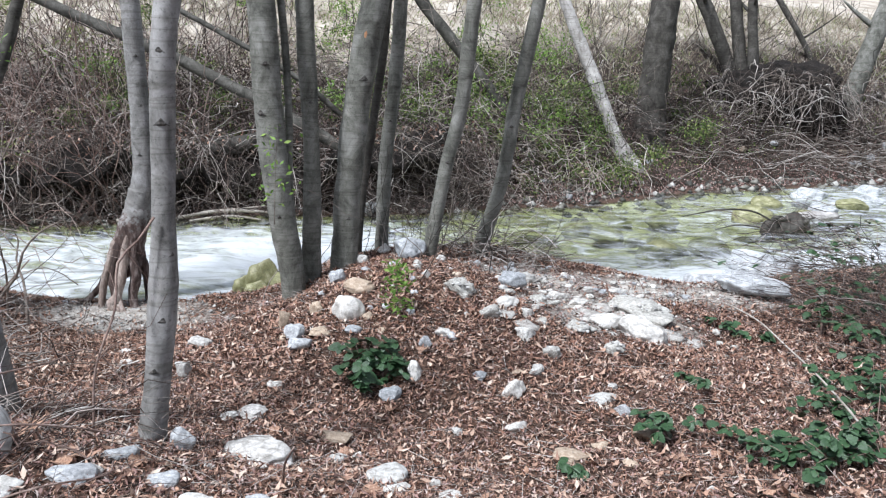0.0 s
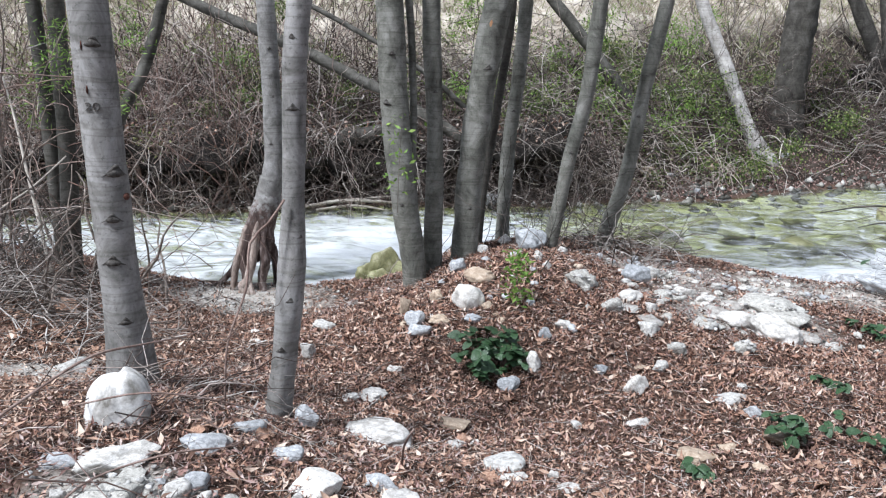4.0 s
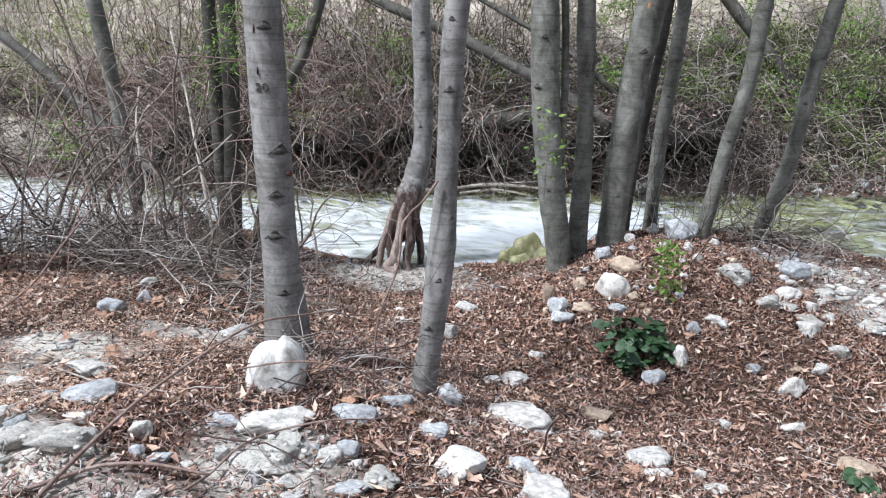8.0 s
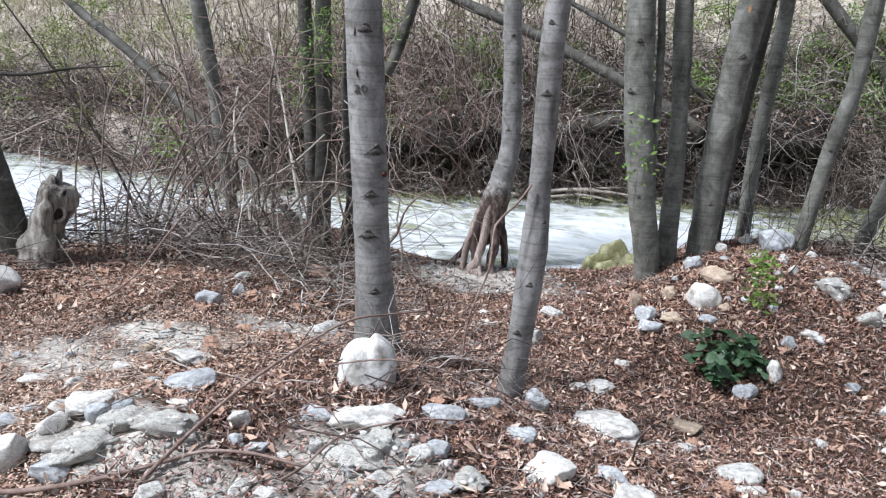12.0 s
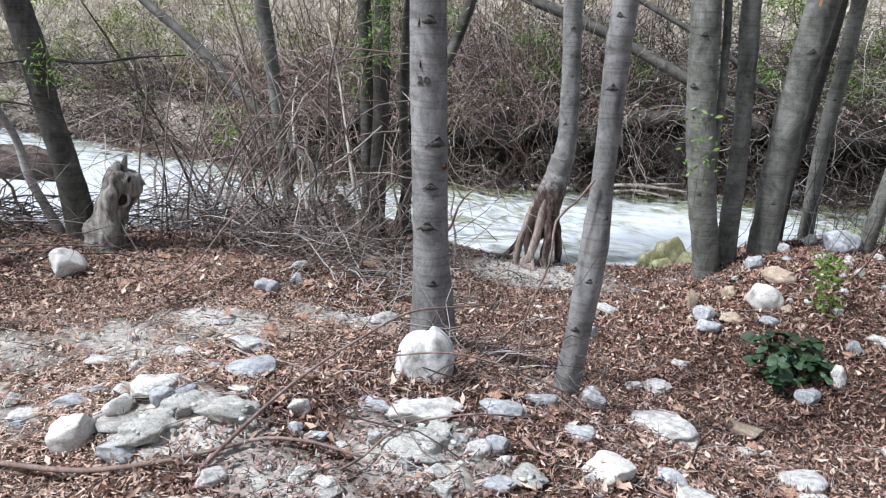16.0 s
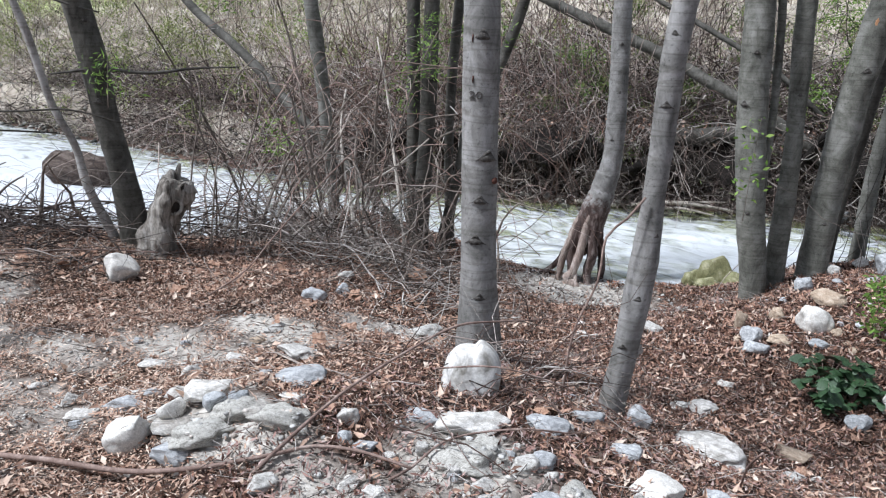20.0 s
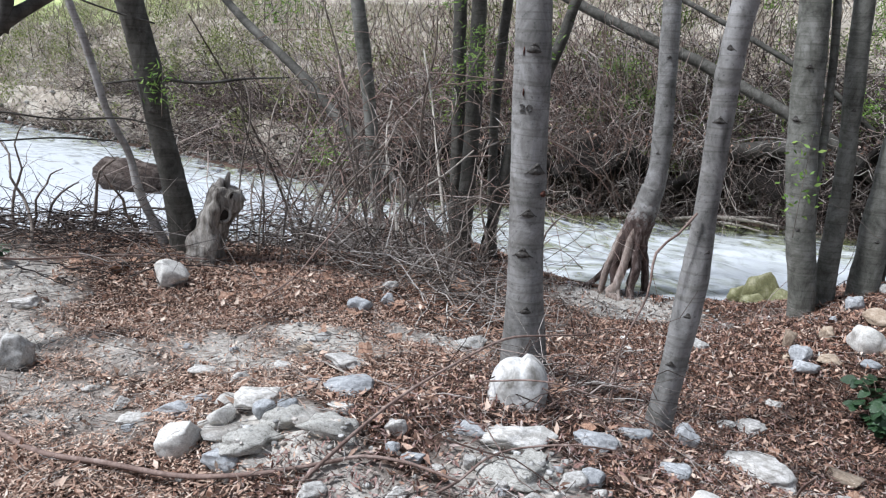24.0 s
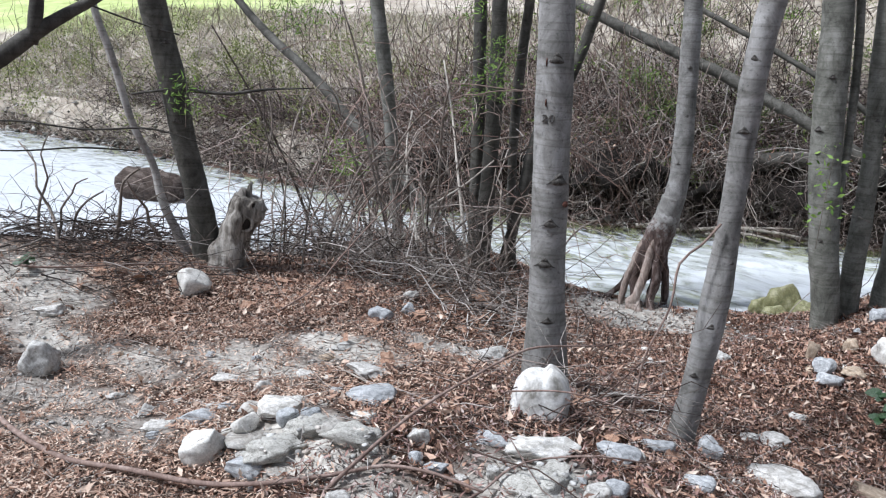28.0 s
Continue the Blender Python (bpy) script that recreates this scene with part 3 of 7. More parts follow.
# ---- the stream ----
def build_water():
    xs = np.concatenate([np.arange(-40, -12, 0.5), np.arange(-12, 9, 0.08), np.arange(9, 40, 0.5)])
    ts = np.linspace(0, 1, 70)
    x, t = np.meshgrid(xs, ts)
    yn, yf = near_edge(x) - 0.35, far_edge(x) + 0.25
    y = yn + (yf - yn) * t
    z = water_z(x) + 0.0
    near = (x > -14) & (x < 10)
    wave = np.zeros_like(x)
    wave[near] = sheet_noise(x[near] * 0.5, y[near] * 1.6, 1.6, 5.0) * 0.05 + sheet_noise(x[near] * 0.6, y[near] * 1.8, 5.0, 2.0) * 0.015
    wave -= 0.12 * np.exp(-((x + 1.6) / 0.7) ** 2 - ((y - 8.6) / 0.6) ** 2)
    z = z + wave * smooth_step(0, 0.12, t) * smooth_step(1, 0.9, t)
    rows, cols = x.shape
    idx = np.arange(rows * cols).reshape(rows, cols)
    a, b, c, d = idx[:-1, :-1].ravel(), idx[:-1, 1:].ravel(), idx[1:, 1:].ravel(), idx[1:, :-1].ravel()
    ob = link("water", np.column_stack([x.ravel(), y.ravel(), z.ravel()]).tolist(), np.column_stack([a, b, c, d]).tolist(), WATER)
    across = (y - near_edge(x)) / (far_edge(x) - near_edge(x))
    foam = 0.22 + 0.28 * smooth_step(0.2, -1.8, x) * smooth_step(1.0, 0.55, across) + 0.24 * smooth_step(-8, -11.5, x)
    foam += 0.28 * np.exp(-((across - 0.06) / 0.13) ** 2) * smooth_step(0.6, 1.6, x)
    foam += 0.22 * np.exp(-((x + 2.0) / 1.2) ** 2 - ((across - 0.42) / 0.25) ** 2)
    foam += 0.07 * smooth_step(0.5, 1.5, x) + 0.16 * smooth_step(4.5, 7, x) - 0.10 * smooth_step(0.8, 1.0, across)
    ob.data.attributes.new("foam", "FLOAT", "POINT").data.foreach_set("value", np.asarray(foam, np.float32).ravel())
    return tagged(ob, "fast shallow stream, clear green with white foaming streaks", "water", kind="structure")


build_water()


# ---- trees ----
def on_line(points, z):
    """Centre and radius of a trunk at a height."""
    p = np.array(points, float)
    k = int(np.clip(np.searchsorted(p[:, 2], z) - 1, 0, len(p) - 2))
    t = (z - p[k, 2]) / (p[k + 1, 2] - p[k, 2])
    return p[k] * (1 - t) + p[k + 1] * t


def scar_on(tree, points, z, turn, size=1.0, material=None):
    """A branch scar: a dark brow of bark, folded down at both ends, over a shallow lens; turn: degrees from the side that faces the path."""
    c = on_line(points, z)
    face = math.atan2(-c[1], -c[0] - 0.2) + radians(turn)
    r, w = c[3], 0.034 * size
    out = []
    for k in range(9):
        s = (k - 4) / 4
        a = face + s * w / r
        h = z + 0.026 * size * (1 - abs(s)) ** 1.3 - 0.010 * size
        rr = r * 1.0 + 0.002
        out.append((c[0] + math.cos(a) * rr, c[1] + math.sin(a) * rr, h, 0.006 * size * (1.05 - 0.9 * abs(s) ** 0.6)))
    limb("branch_scar", out, material or SCAR, tree, "dark brow-shaped branch scar", 6, 0.01, 0.3, z)
    bm = bmesh.new()
    bmesh.ops.create_icosphere(bm, subdivisions=2, radius=1)
    for v in bm.verts:
        v.co.y *= 1.1 - 0.8 * v.co.z
        v.co.z += 0.25 * noise.noise(v.co * 3 + Vector((z * 7, turn, 0)))
    m = Matrix.Translation((c[0] + math.cos(face) * r * 0.985, c[1] + math.sin(face) * r * 0.985, z + 0.001 * size)) @ Matrix.Rotation(face, 4, "Z") @ Matrix.Diagonal((0.009 * size, 0.017 * size, 0.013 * size, 1))
    bmesh.ops.transform(bm, matrix=m, verts=bm.verts)
    part("knot", bm, material or SCAR, tree)
    if size > 1.05:
        crease = []
        for k in range(5):
            a = face + ((k - 2) / 2 * 0.022 + 0.006) * size / r
            crease.append((c[0] + math.cos(a) * r, c[1] + math.sin(a) * r, z - 0.034 * size + 0.003 * math.sin(3 * k + z), 0.0011 * (1.1 - abs(k - 2) / 2.2)))
        limb("crease", crease, material or SCAR, tree, "", 5, 0.01, 0.2, z)


def tree(points, label, material, top=5.0, scars=(), seed=0, flare=0.25, limbs=4, sides=16, step=0.05, name="tree", sink=0.25, kind_word="tree", skin=0.12):
    """A slender tree: its trunk through the points (x, y, z, radius) from the foot, carried on to the top, with bare limbs and twigs."""
    rnd = random.Random(seed)
    p = [list(q) for q in points]
    foot = p[0]
    root = new(name)
    root.location = (foot[0], foot[1], float(land(foot[0], foot[1])))
    root.matrix_world = Matrix.Translation(root.location)
    a, b = np.array(p[-2][:3]), np.array(p[-1][:3])
    lean = (b - a) / np.linalg.norm(b - a)
    low = [foot[0] - (p[1][0] - foot[0]) * 0.15, foot[1] - (p[1][1] - foot[1]) * 0.15, min(foot[2], root.location.z) - sink, foot[3] * 1.1]
    line = [low] + p
    here, r = b, p[-1][3]
    while here[2] < top:
        lean = lean * 0.85 + np.array((rnd.uniform(-0.1, 0.1), rnd.uniform(-0.1, 0.1), 0.18))
        lean /= np.linalg.norm(lean)
        here = here + lean * 0.7
        r *= 0.86
        line.append([*here, r])
    base = np.array(root.location)
    local = [[q[0] - base[0], q[1] - base[1], q[2] - base[2], q[3]] for q in line]
    trunk = limb("trunk", local, material, root, "", sides, step, skin, seed, flare)
    for _ in range(limbs):
        h = rnd.uniform(2.3, top - 0.4)
        c = on_line(line, h)
        ang, reach = rnd.uniform(0, 6.28), rnd.uniform(0.7, 1.5)
        pts, way = [], np.array((math.cos(ang), math.sin(ang), rnd.uniform(0.5, 1.1)))
        for k in range(5):
            s = k / 4 * reach
            pts.append((c[0] - base[0] + way[0] * s, c[1] - base[1] + way[1] * s, h - base[2] + way[2] * s + 0.15 * s * s, c[3] * 0.4 * (1 - 0.75 * k / 4)))
        branch = limb("branch", pts, material, root, "", 6, 0.2, 0.05, seed)
        v, f = [], []
        for _ in range(6):
            q = pts[rnd.randint(1, 4)]
            w = Vector((rnd.uniform(-1, 1), rnd.uniform(-1, 1), rnd.uniform(0.1, 1))).normalized() * rnd.uniform(0.3, 0.6)
            tv, tf = tube([(q[0], q[1], q[2], 0.005), (q[0] + w.x * 0.5, q[1] + w.y * 0.5, q[2] + w.z * 0.5 + 0.03, 0.0035), (q[0] + w.x, q[1] + w.y, q[2] + w.z, 0.0015)], 4, 0.2, 0)
            f += [tuple(i + len(v) for i in g) for g in tf]
            v += tv
        tagged(link("twig_spray", v, f, material, branch), kind="stuff")
    for z, turn, size in scars:
        scar_on(root, line, z, turn, size)
    for ob in root.children:
        if ob.name.startswith(("branch_scar", "knot", "crease")):
            ob.location = -base
    return tagged(root, label, kind_word, "trees along the stream")


TREE_A = tree([(-2.16, 3.37, 0.0, 0.108), (-2.18, 3.35, 0.49, 0.088), (-2.21, 3.34, 1.13, 0.089), (-2.23, 3.33, 1.65, 0.086)],
              "grey smooth-barked tree trunk with brow-shaped scars behind a white boulder", BARK, 6.0,
              ((1.53, 2, 1.7), (0.97, 24, 1.8), (0.76, 2, 1.4), (0.56, -12, 1.6), (0.27, 2, 1.2)), 1, 0.2, 5, 24, 0.03, skin=0.05)
tree([(-1.44, 3.43, -0.18, 0.058), (-1.41, 3.44, 0.09, 0.058), (-1.37, 3.46, 0.52, 0.064), (-1.36, 3.46, 0.92, 0.052), (-1.35, 3.47, 1.31, 0.055), (-1.33, 3.47, 1.67, 0.056)],
              "slender grey leaning tree at the edge of the terrace", BARK, 5.5,
              ((1.28, -5, 1.0), (0.40, 5, 0.9), (0.16, -15, 0.8), (1.58, -20, 0.8), (0.7, 40, 0.6)), 2, 0.25, 4, 20, 0.03)
TREE_C = tree([(-1.42, 6.49, -0.35, 0.09), (-1.47, 6.48, 0.02, 0.102), (-1.54, 6.46, 0.48, 0.109), (-1.61, 6.45, 1.15, 0.111), (-1.65, 6.44, 1.78, 0.113)],
              "grey many-stemmed tree, its thickest stem, on the stony mound", BARK_MID, 6.0, ((1.5, 0, 1.1), (1.12, -35, 1.4)), 3, 0.2)
tree([(-1.37, 6.56, -0.34, 0.03), (-1.47, 6.58, 0.47, 0.03), (-1.48, 6.58, 1.15, 0.03), (-1.52, 6.57, 1.79, 0.03)], "thin grey stem beside the thick one on the mound", BARK_MID, 4.5, (), 4, 0.2, 2, 10)
tree([(-1.32, 6.76, -0.17, 0.081), (-1.32, 6.76, 0.36, 0.075), (-1.33, 6.76, 0.92, 0.069), (-1.38, 6.75, 1.8, 0.076)], "upright grey stem of a clump on the mound", BARK_MID, 5.5, ((1.2, 10, 0.8),), 5, 0.25)
TREE_D = tree([(-1.07, 7.01, -0.24, 0.115), (-1.04, 7.02, 0.59, 0.118), (-0.98, 7.02, 1.24, 0.115), (-0.89, 7.03, 1.82, 0.121)],
              "stout grey leaning tree with a torn patch, standing on the mound", BARK_MID, 6.0, ((1.4, 15, 1.5), (0.2, 10, 1.0)), 6, 0.2)
tree([(-1.01, 7.45, -0.1, 0.043), (-0.97, 7.46, 0.39, 0.04), (-0.89, 7.47, 1.04, 0.039), (-0.81, 7.48, 1.7, 0.038)], "thin dark stem leaning behind the stout tree", BARK_DARK, 4.5, (), 7, 0.2, 2, 10)
tree([(-0.81, 7.73, -0.1, 0.06), (-0.8, 7.73, 0.55, 0.066), (-0.74, 7.74, 1.22, 0.065), (-0.7, 7.74, 1.86, 0.063)], "slender grey tree behind white stones on the mound", BARK_MID, 5.0, ((1.0, 0, 0.8),), 8)
tree([(-0.33, 7.23, -0.19, 0.06), (-0.21, 7.23, 0.6, 0.06), (-0.1, 7.23, 1.15, 0.063), (-0.04, 7.24, 1.84, 0.065)], "slender grey tree leaning over the mound", BARK_MID, 5.0, ((0.7, 0, 0.8),), 9)
tree([(0.17, 7.75, -0.15, 0.075), (0.33, 7.75, 0.49, 0.067), (0.41, 7.74, 1.17, 0.066), (0.55, 7.74, 2.01, 0.065)], "slender grey tree leaning beside the water", BARK_MID, 5.0, ((1.0, 0, 0.8),), 10)
tree([(-4.88, 3.39, 0.0, 0.1), (-4.92, 3.33, 0.47, 0.086), (-4.97, 3.27, 0.86, 0.084), (-5.02, 3.21, 1.3, 0.086), (-5.08, 3.13, 1.76, 0.084)],
     "dark grey leaning tree beside a weathered stump", BARK_FALLEN, 5.5, ((1.5, 10, 1.0), (1.0, -20, 1.0), (0.5, 10, 0.9)), 11, 0.25, 4, 20)
tree([(-5.05, 5.72, -0.32, 0.056), (-5.09, 5.69, 0.17, 0.053), (-5.12, 5.66, 0.54, 0.058), (-5.18, 5.61, 1.21, 0.062), (-5.27, 5.54, 1.94, 0.06)], "slender grey tree among bare shrubs", BARK_MID, 5.0, (), 12, 0.2, 3)
tree([(-4.74, 6.54, -0.52, 0.063), (-4.77, 6.53, 0.69, 0.064), (-4.81, 6.5, 2.02, 0.062)], "straight brown stem in a clump by the water", BARK_FALLEN, 5.0, (), 13, 0.2, 3)
tree([(-4.57, 6.42, -0.55, 0.084), (-4.54, 6.43, 0.72, 0.076), (-4.55, 6.43, 2.01, 0.072)], "straight brown stem with furrowed bark in a clump", BARK_FALLEN, 5.5, (), 14, 0.2, 3)
tree([(-4.51, 6.92, -0.66, 0.053), (-4.56, 6.89, 0.23, 0.046), (-4.57, 6.88, 1.08, 0.05), (-4.52, 6.91, 2.05, 0.05)], "thin brown stem at the back of a clump", BARK_FALLEN, 4.5, (), 15, 0.2, 2, 10)
tree([(-4.43, 6.6, -0.61, 0.062), (-4.3, 6.67, 0.23, 0.056), (-4.2, 6.72, 0.84, 0.056), (-4.0, 6.84, 1.3, 0.053), (-3.83, 6.96, 1.96, 0.05)], "slanting grey stem leaning out of a clump", BARK_FALLEN, 4.5, (), 16, 0.2, 2, 10)
tree([(-5.04, 3.34, 0.01, 0.036), (-5.14, 3.21, 0.41, 0.03), (-5.18, 3.16, 0.69, 0.024), (-5.25, 3.06, 0.97, 0.024), (-5.31, 2.98, 1.36, 0.026), (-5.38, 2.89, 1.74, 0.024)],
     "crooked pale sapling with bleached bark", BARK_PALE, 3.5, (), 17, 0.2, 2, 10)
tree([(3.09, 15.34, -0.26, 0.178), (2.74, 15.41, 0.38, 0.125), (2.31, 15.5, 1.33, 0.12), (1.78, 15.61, 2.46, 0.108)], "bleached white trunk leaning on the far bank", BARK_PALE, 5.5, (), 18, 0.3, 3)
tree([(5.99, 18.64, 1.1, 0.164), (5.34, 18.85, 2.57, 0.151), (4.85, 19.01, 3.53, 0.138)], "dark trunk of a clump leaning over the far slope", BARK_DARK, 6.0, (), 21, 0.2, 3)
tree([(6.11, 18.59, 1.05, 0.138), (5.84, 18.68, 2.46, 0.137), (5.66, 18.74, 3.54, 0.124)], "dark upright trunk of a clump on the far slope", BARK_DARK, 6.0, (), 22, 0.2, 3)
tree([(6.32, 18.44, 0.9, 0.15), (6.12, 18.51, 2.35, 0.111), (6.0, 18.55, 3.53, 0.098)], "slender dark trunk of a clump on the far slope", BARK_DARK, 5.5, (), 23, 0.2, 3)
tree([(8.49, 18.78, 0.75, 0.24), (8.67, 18.7, 1.72, 0.213), (8.86, 18.62, 2.69, 0.197)], "brown trunk leaning on the far shore", BARK_MID, 6.0, (), 24, 0.2, 3)
tree([(8.34, 20.46, 1.75, 0.069), (7.97, 20.61, 2.47, 0.069), (7.12, 20.96, 3.79, 0.069)], "thin dark trunk leaning on the far slope", BARK_DARK, 5.5, (), 25, 0.2, 2)
tree([(3.64, 16.58, 0.33, 0.31), (3.66, 16.57, 1.26, 0.285), (3.71, 16.56, 2.55, 0.29)], "thick dark trunk on the far bank", BARK_DARK, 6.0, (), 19, 0.2, 4)
tree([(1.1, 14.6, 0.17, 0.12), (0.68, 14.6, 0.70, 0.11), (-0.13, 14.6, 1.65, 0.105), (-0.95, 14.6, 2.6, 0.1)], "dark trunk leaning steeply from the far bank", BARK_FALLEN, 5.0, (), 20, 0.2, 3)


def patch_on(tree_ob, centre, r, turn, high, wide, z, name, material, label):
    """A shallow raised patch of torn or discoloured bark on a trunk."""
    face = math.atan2(-centre[1], -centre[0] - 0.2) + radians(turn)
    bm = bmesh.new()
    bmesh.ops.create_icosphere(bm, subdivisions=3, radius=1)
    for v in bm.verts:
        v.co *= 1 + 0.35 * noise.noise(v.co * 2.5 + Vector((z * 9, 0, 0)))
    m = Matrix.Translation((centre[0] + math.cos(face) * r * 0.99, centre[1] + math.sin(face) * r * 0.99, z)) @ Matrix.Rotation(face, 4, "Z") @ Matrix.Diagonal((0.011, wide, high, 1))
    bmesh.ops.transform(bm, matrix=Matrix.Translation(-tree_ob.location) @ m, verts=bm.verts)
    return part(name, bm, material, tree_ob, label)


patch_on(TREE_A, (-2.18, 3.35), 0.089, 38, 0.016, 0.014, 0.86, "bark_wound", RED_SCAR, "reddish round bark wound")
patch_on(TREE_D, (-0.92, 7.03), 0.119, 5, 0.07, 0.022, 1.74, "torn_patch", FRESH, "orange torn bark")
patch_on(TREE_C, (-1.5, 6.47), 0.107, -20, 0.02, 0.02, 0.3, "bark_wound", SCAR, "dark knot")


def carving():
    """The cut number on the scarred trunk, with an unreadable mark above it."""
    centre, r, face = Vector((-2.215, 3.338, 1.245)), 0.0905, math.atan2(-3.34, 2.0) - radians(16)
    words = bpy.data.curves.new("carving", "FONT")
    words.body, words.size, words.extrude, words.align_x = "20", 0.05, 0.002, "CENTER"
    temp = new("carved_number", words)
    me = bpy.data.meshes.new_from_object(temp.evaluated_get(bpy.context.evaluated_depsgraph_get()))
    bpy.data.objects.remove(temp)
    for v in me.vertices:
        a, out = face + 1.35 * v.co.x / r, r + 0.003 + v.co.z
        v.co = centre + Vector((math.cos(a) * out, math.sin(a) * out, v.co.y)) - TREE_A.location
    me.materials.clear()
    me.materials.append(SCAR)
    ob = new("carved_number", me)
    ob.parent = TREE_A
    tagged(ob, "dark carved number")
    patch_on(TREE_A, (-2.215, 3.338), r, -27, 0.02, 0.004, 1.335, "carved_mark", RED_SCAR, "short reddish carved bar")
    patch_on(TREE_A, (-2.225, 3.333), r, -27, 0.022, 0.004, 1.52, "carved_mark", RED_SCAR, "short reddish carved bar")


carving()


def root_tree():
    """The tree at the water's edge: its foot leans back over the stream and splits into a cage of twisted roots."""
    base = np.array((-3.29, 7.5, float(land(-3.29, 7.5))))
    root = new("tree")
    root.matrix_world = Matrix.Translation(base)
    line = [(-3.27, 7.5, -0.40, 0.13), (-3.19, 7.51, -0.14, 0.125), (-3.12, 7.53, 0.13, 0.108), (-3.08, 7.55, 0.42, 0.1), (-3.08, 7.56, 0.8, 0.096), (-3.1, 7.56, 1.25, 0.09), (-3.13, 7.56, 1.8, 0.09)]
    for k in range(1, 7):
        line.append((-3.13 - 0.03 * k, 7.56, 1.8 + 0.65 * k, 0.09 * 0.86 ** k))
    shift = lambda q: [(a - base[0], b - base[1], c - base[2], r) for a, b, c, r in q]
    limb("trunk", shift(line[1:]), BARK, root, "grey smooth trunk", 20, 0.04, 0.1, 31)
    limb("root_collar", shift([(-3.31, 7.52, -0.58, 0.08), (-3.27, 7.5, -0.40, 0.135), (-3.19, 7.51, -0.14, 0.131), (-3.15, 7.52, 0.0, 0.121), (-3.125, 7.53, 0.12, 0.111), (-3.1, 7.54, 0.26, 0.101)]), COLLAR, root, "reddish-brown peeling collar", 24, 0.02, 0.22, 32)
    for k, (q, skin) in enumerate((
            ([(-3.25, 7.50, -0.12, 0.04), (-3.33, 7.49, -0.36, 0.06), (-3.42, 7.48, -0.54, 0.052), (-3.52, 7.46, -0.72, 0.034), (-3.68, 7.40, float(land(-3.68, 7.40)) + 0.01, 0.022), (-3.9, 7.34, float(land(-3.9, 7.34)), 0.014)], ROOT),
            ([(-3.27, 7.46, -0.12, 0.03), (-3.35, 7.41, -0.36, 0.05), (-3.41, 7.37, -0.56, 0.046), (-3.44, 7.34, -0.76, 0.034), (-3.46, 7.32, -0.98, 0.030)], ROOT_PALE),
            ([(-3.24, 7.44, -0.10, 0.03), (-3.29, 7.40, -0.34, 0.05), (-3.34, 7.38, -0.58, 0.046), (-3.32, 7.38, -0.78, 0.040), (-3.36, 7.36, -0.98, 0.030)], ROOT),
            ([(-3.20, 7.43, -0.10, 0.025), (-3.23, 7.39, -0.32, 0.042), (-3.24, 7.33, -0.56, 0.042), (-3.27, 7.30, -0.72, 0.042), (-3.31, 7.26, -0.82, 0.046), (-3.22, 7.25, -0.86, 0.040), (-3.12, 7.24, -0.98, 0.028)], ROOT_PALE),
            ([(-3.15, 7.45, -0.10, 0.03), (-3.16, 7.43, -0.34, 0.05), (-3.13, 7.40, -0.56, 0.046), (-3.16, 7.37, -0.76, 0.040), (-3.07, 7.33, -0.97, 0.028)], ROOT),
            ([(-3.18, 7.58, -0.10, 0.040), (-3.18, 7.60, -0.34, 0.06), (-3.12, 7.62, -0.60, 0.045), (-3.10, 7.64, -1.0, 0.034)], ROOT),
            ([(-3.25, 7.37, -0.50, 0.018), (-3.28, 7.34, -0.66, 0.028), (-3.24, 7.28, -0.80, 0.024), (-3.17, 7.20, -0.93, 0.016)], ROOT_PALE))):
        limb("root", shift(q), skin, root, "", 12, 0.02, 0.45, 3.7 * k)
    for z, turn, size in ((1.05, 10, 0.9), (0.6, -15, 0.8), (1.5, 5, 0.9)):
        scar_on(root, line, z, turn, size)
    for ob in root.children:
        if ob.name.startswith(("branch_scar", "knot", "crease")):
            ob.location = -base
    return tagged(root, "grey tree on bared twisting reddish roots at the water's edge", "tree", "trees along the stream")


root_tree()


def loose_branch(points, label, material=BRANCH, sides=8, seed=0, name="fallen_branch", group="fallen branches", category="branch"):
    """A branch that lies or leans free, as one mesh."""
    return tagged(limb(name, points, material, None, "", sides, 0.05, 0.15, seed), label, category, group)


loose_branch([(-1.7, 12.5, -0.1, 0.095), (-2.15, 12.3, 0.33, 0.09), (-3.08, 12.25, 0.82, 0.086), (-4.35, 12.2, 1.42, 0.086), (-6.2, 12.2, 2.12, 0.08), (-7.9, 12.2, 2.9, 0.07)],
             "grey fallen trunk leaning along the brushy far bank", BARK_FALLEN, 14, 41, "dead_tree", category="dead tree")
loose_branch([(-1.9, 12.9, 0.55, 0.05), (-2.53, 12.65, 1.12, 0.042), (-3.3, 12.6, 1.57, 0.042), (-4.2, 12.6, 2.02, 0.04), (-5.6, 12.6, 2.7, 0.04)],
             "thinner fallen trunk leaning over the far bank", BARK_FALLEN, 10, 42, "dead_tree", category="dead tree")
loose_branch([(-4.8, 6.65, -0.6, 0.045), (-5.48, 6.6, -0.02, 0.052), (-6.25, 6.6, 0.53, 0.056), (-7.11, 6.6, 1.16, 0.056), (-7.95, 6.6, 1.66, 0.05), (-8.8, 6.6, 2.3, 0.04)],
             "grey dead trunk leaning among the shrubs", BARK_FALLEN, 10, 43, "dead_tree", category="dead tree")


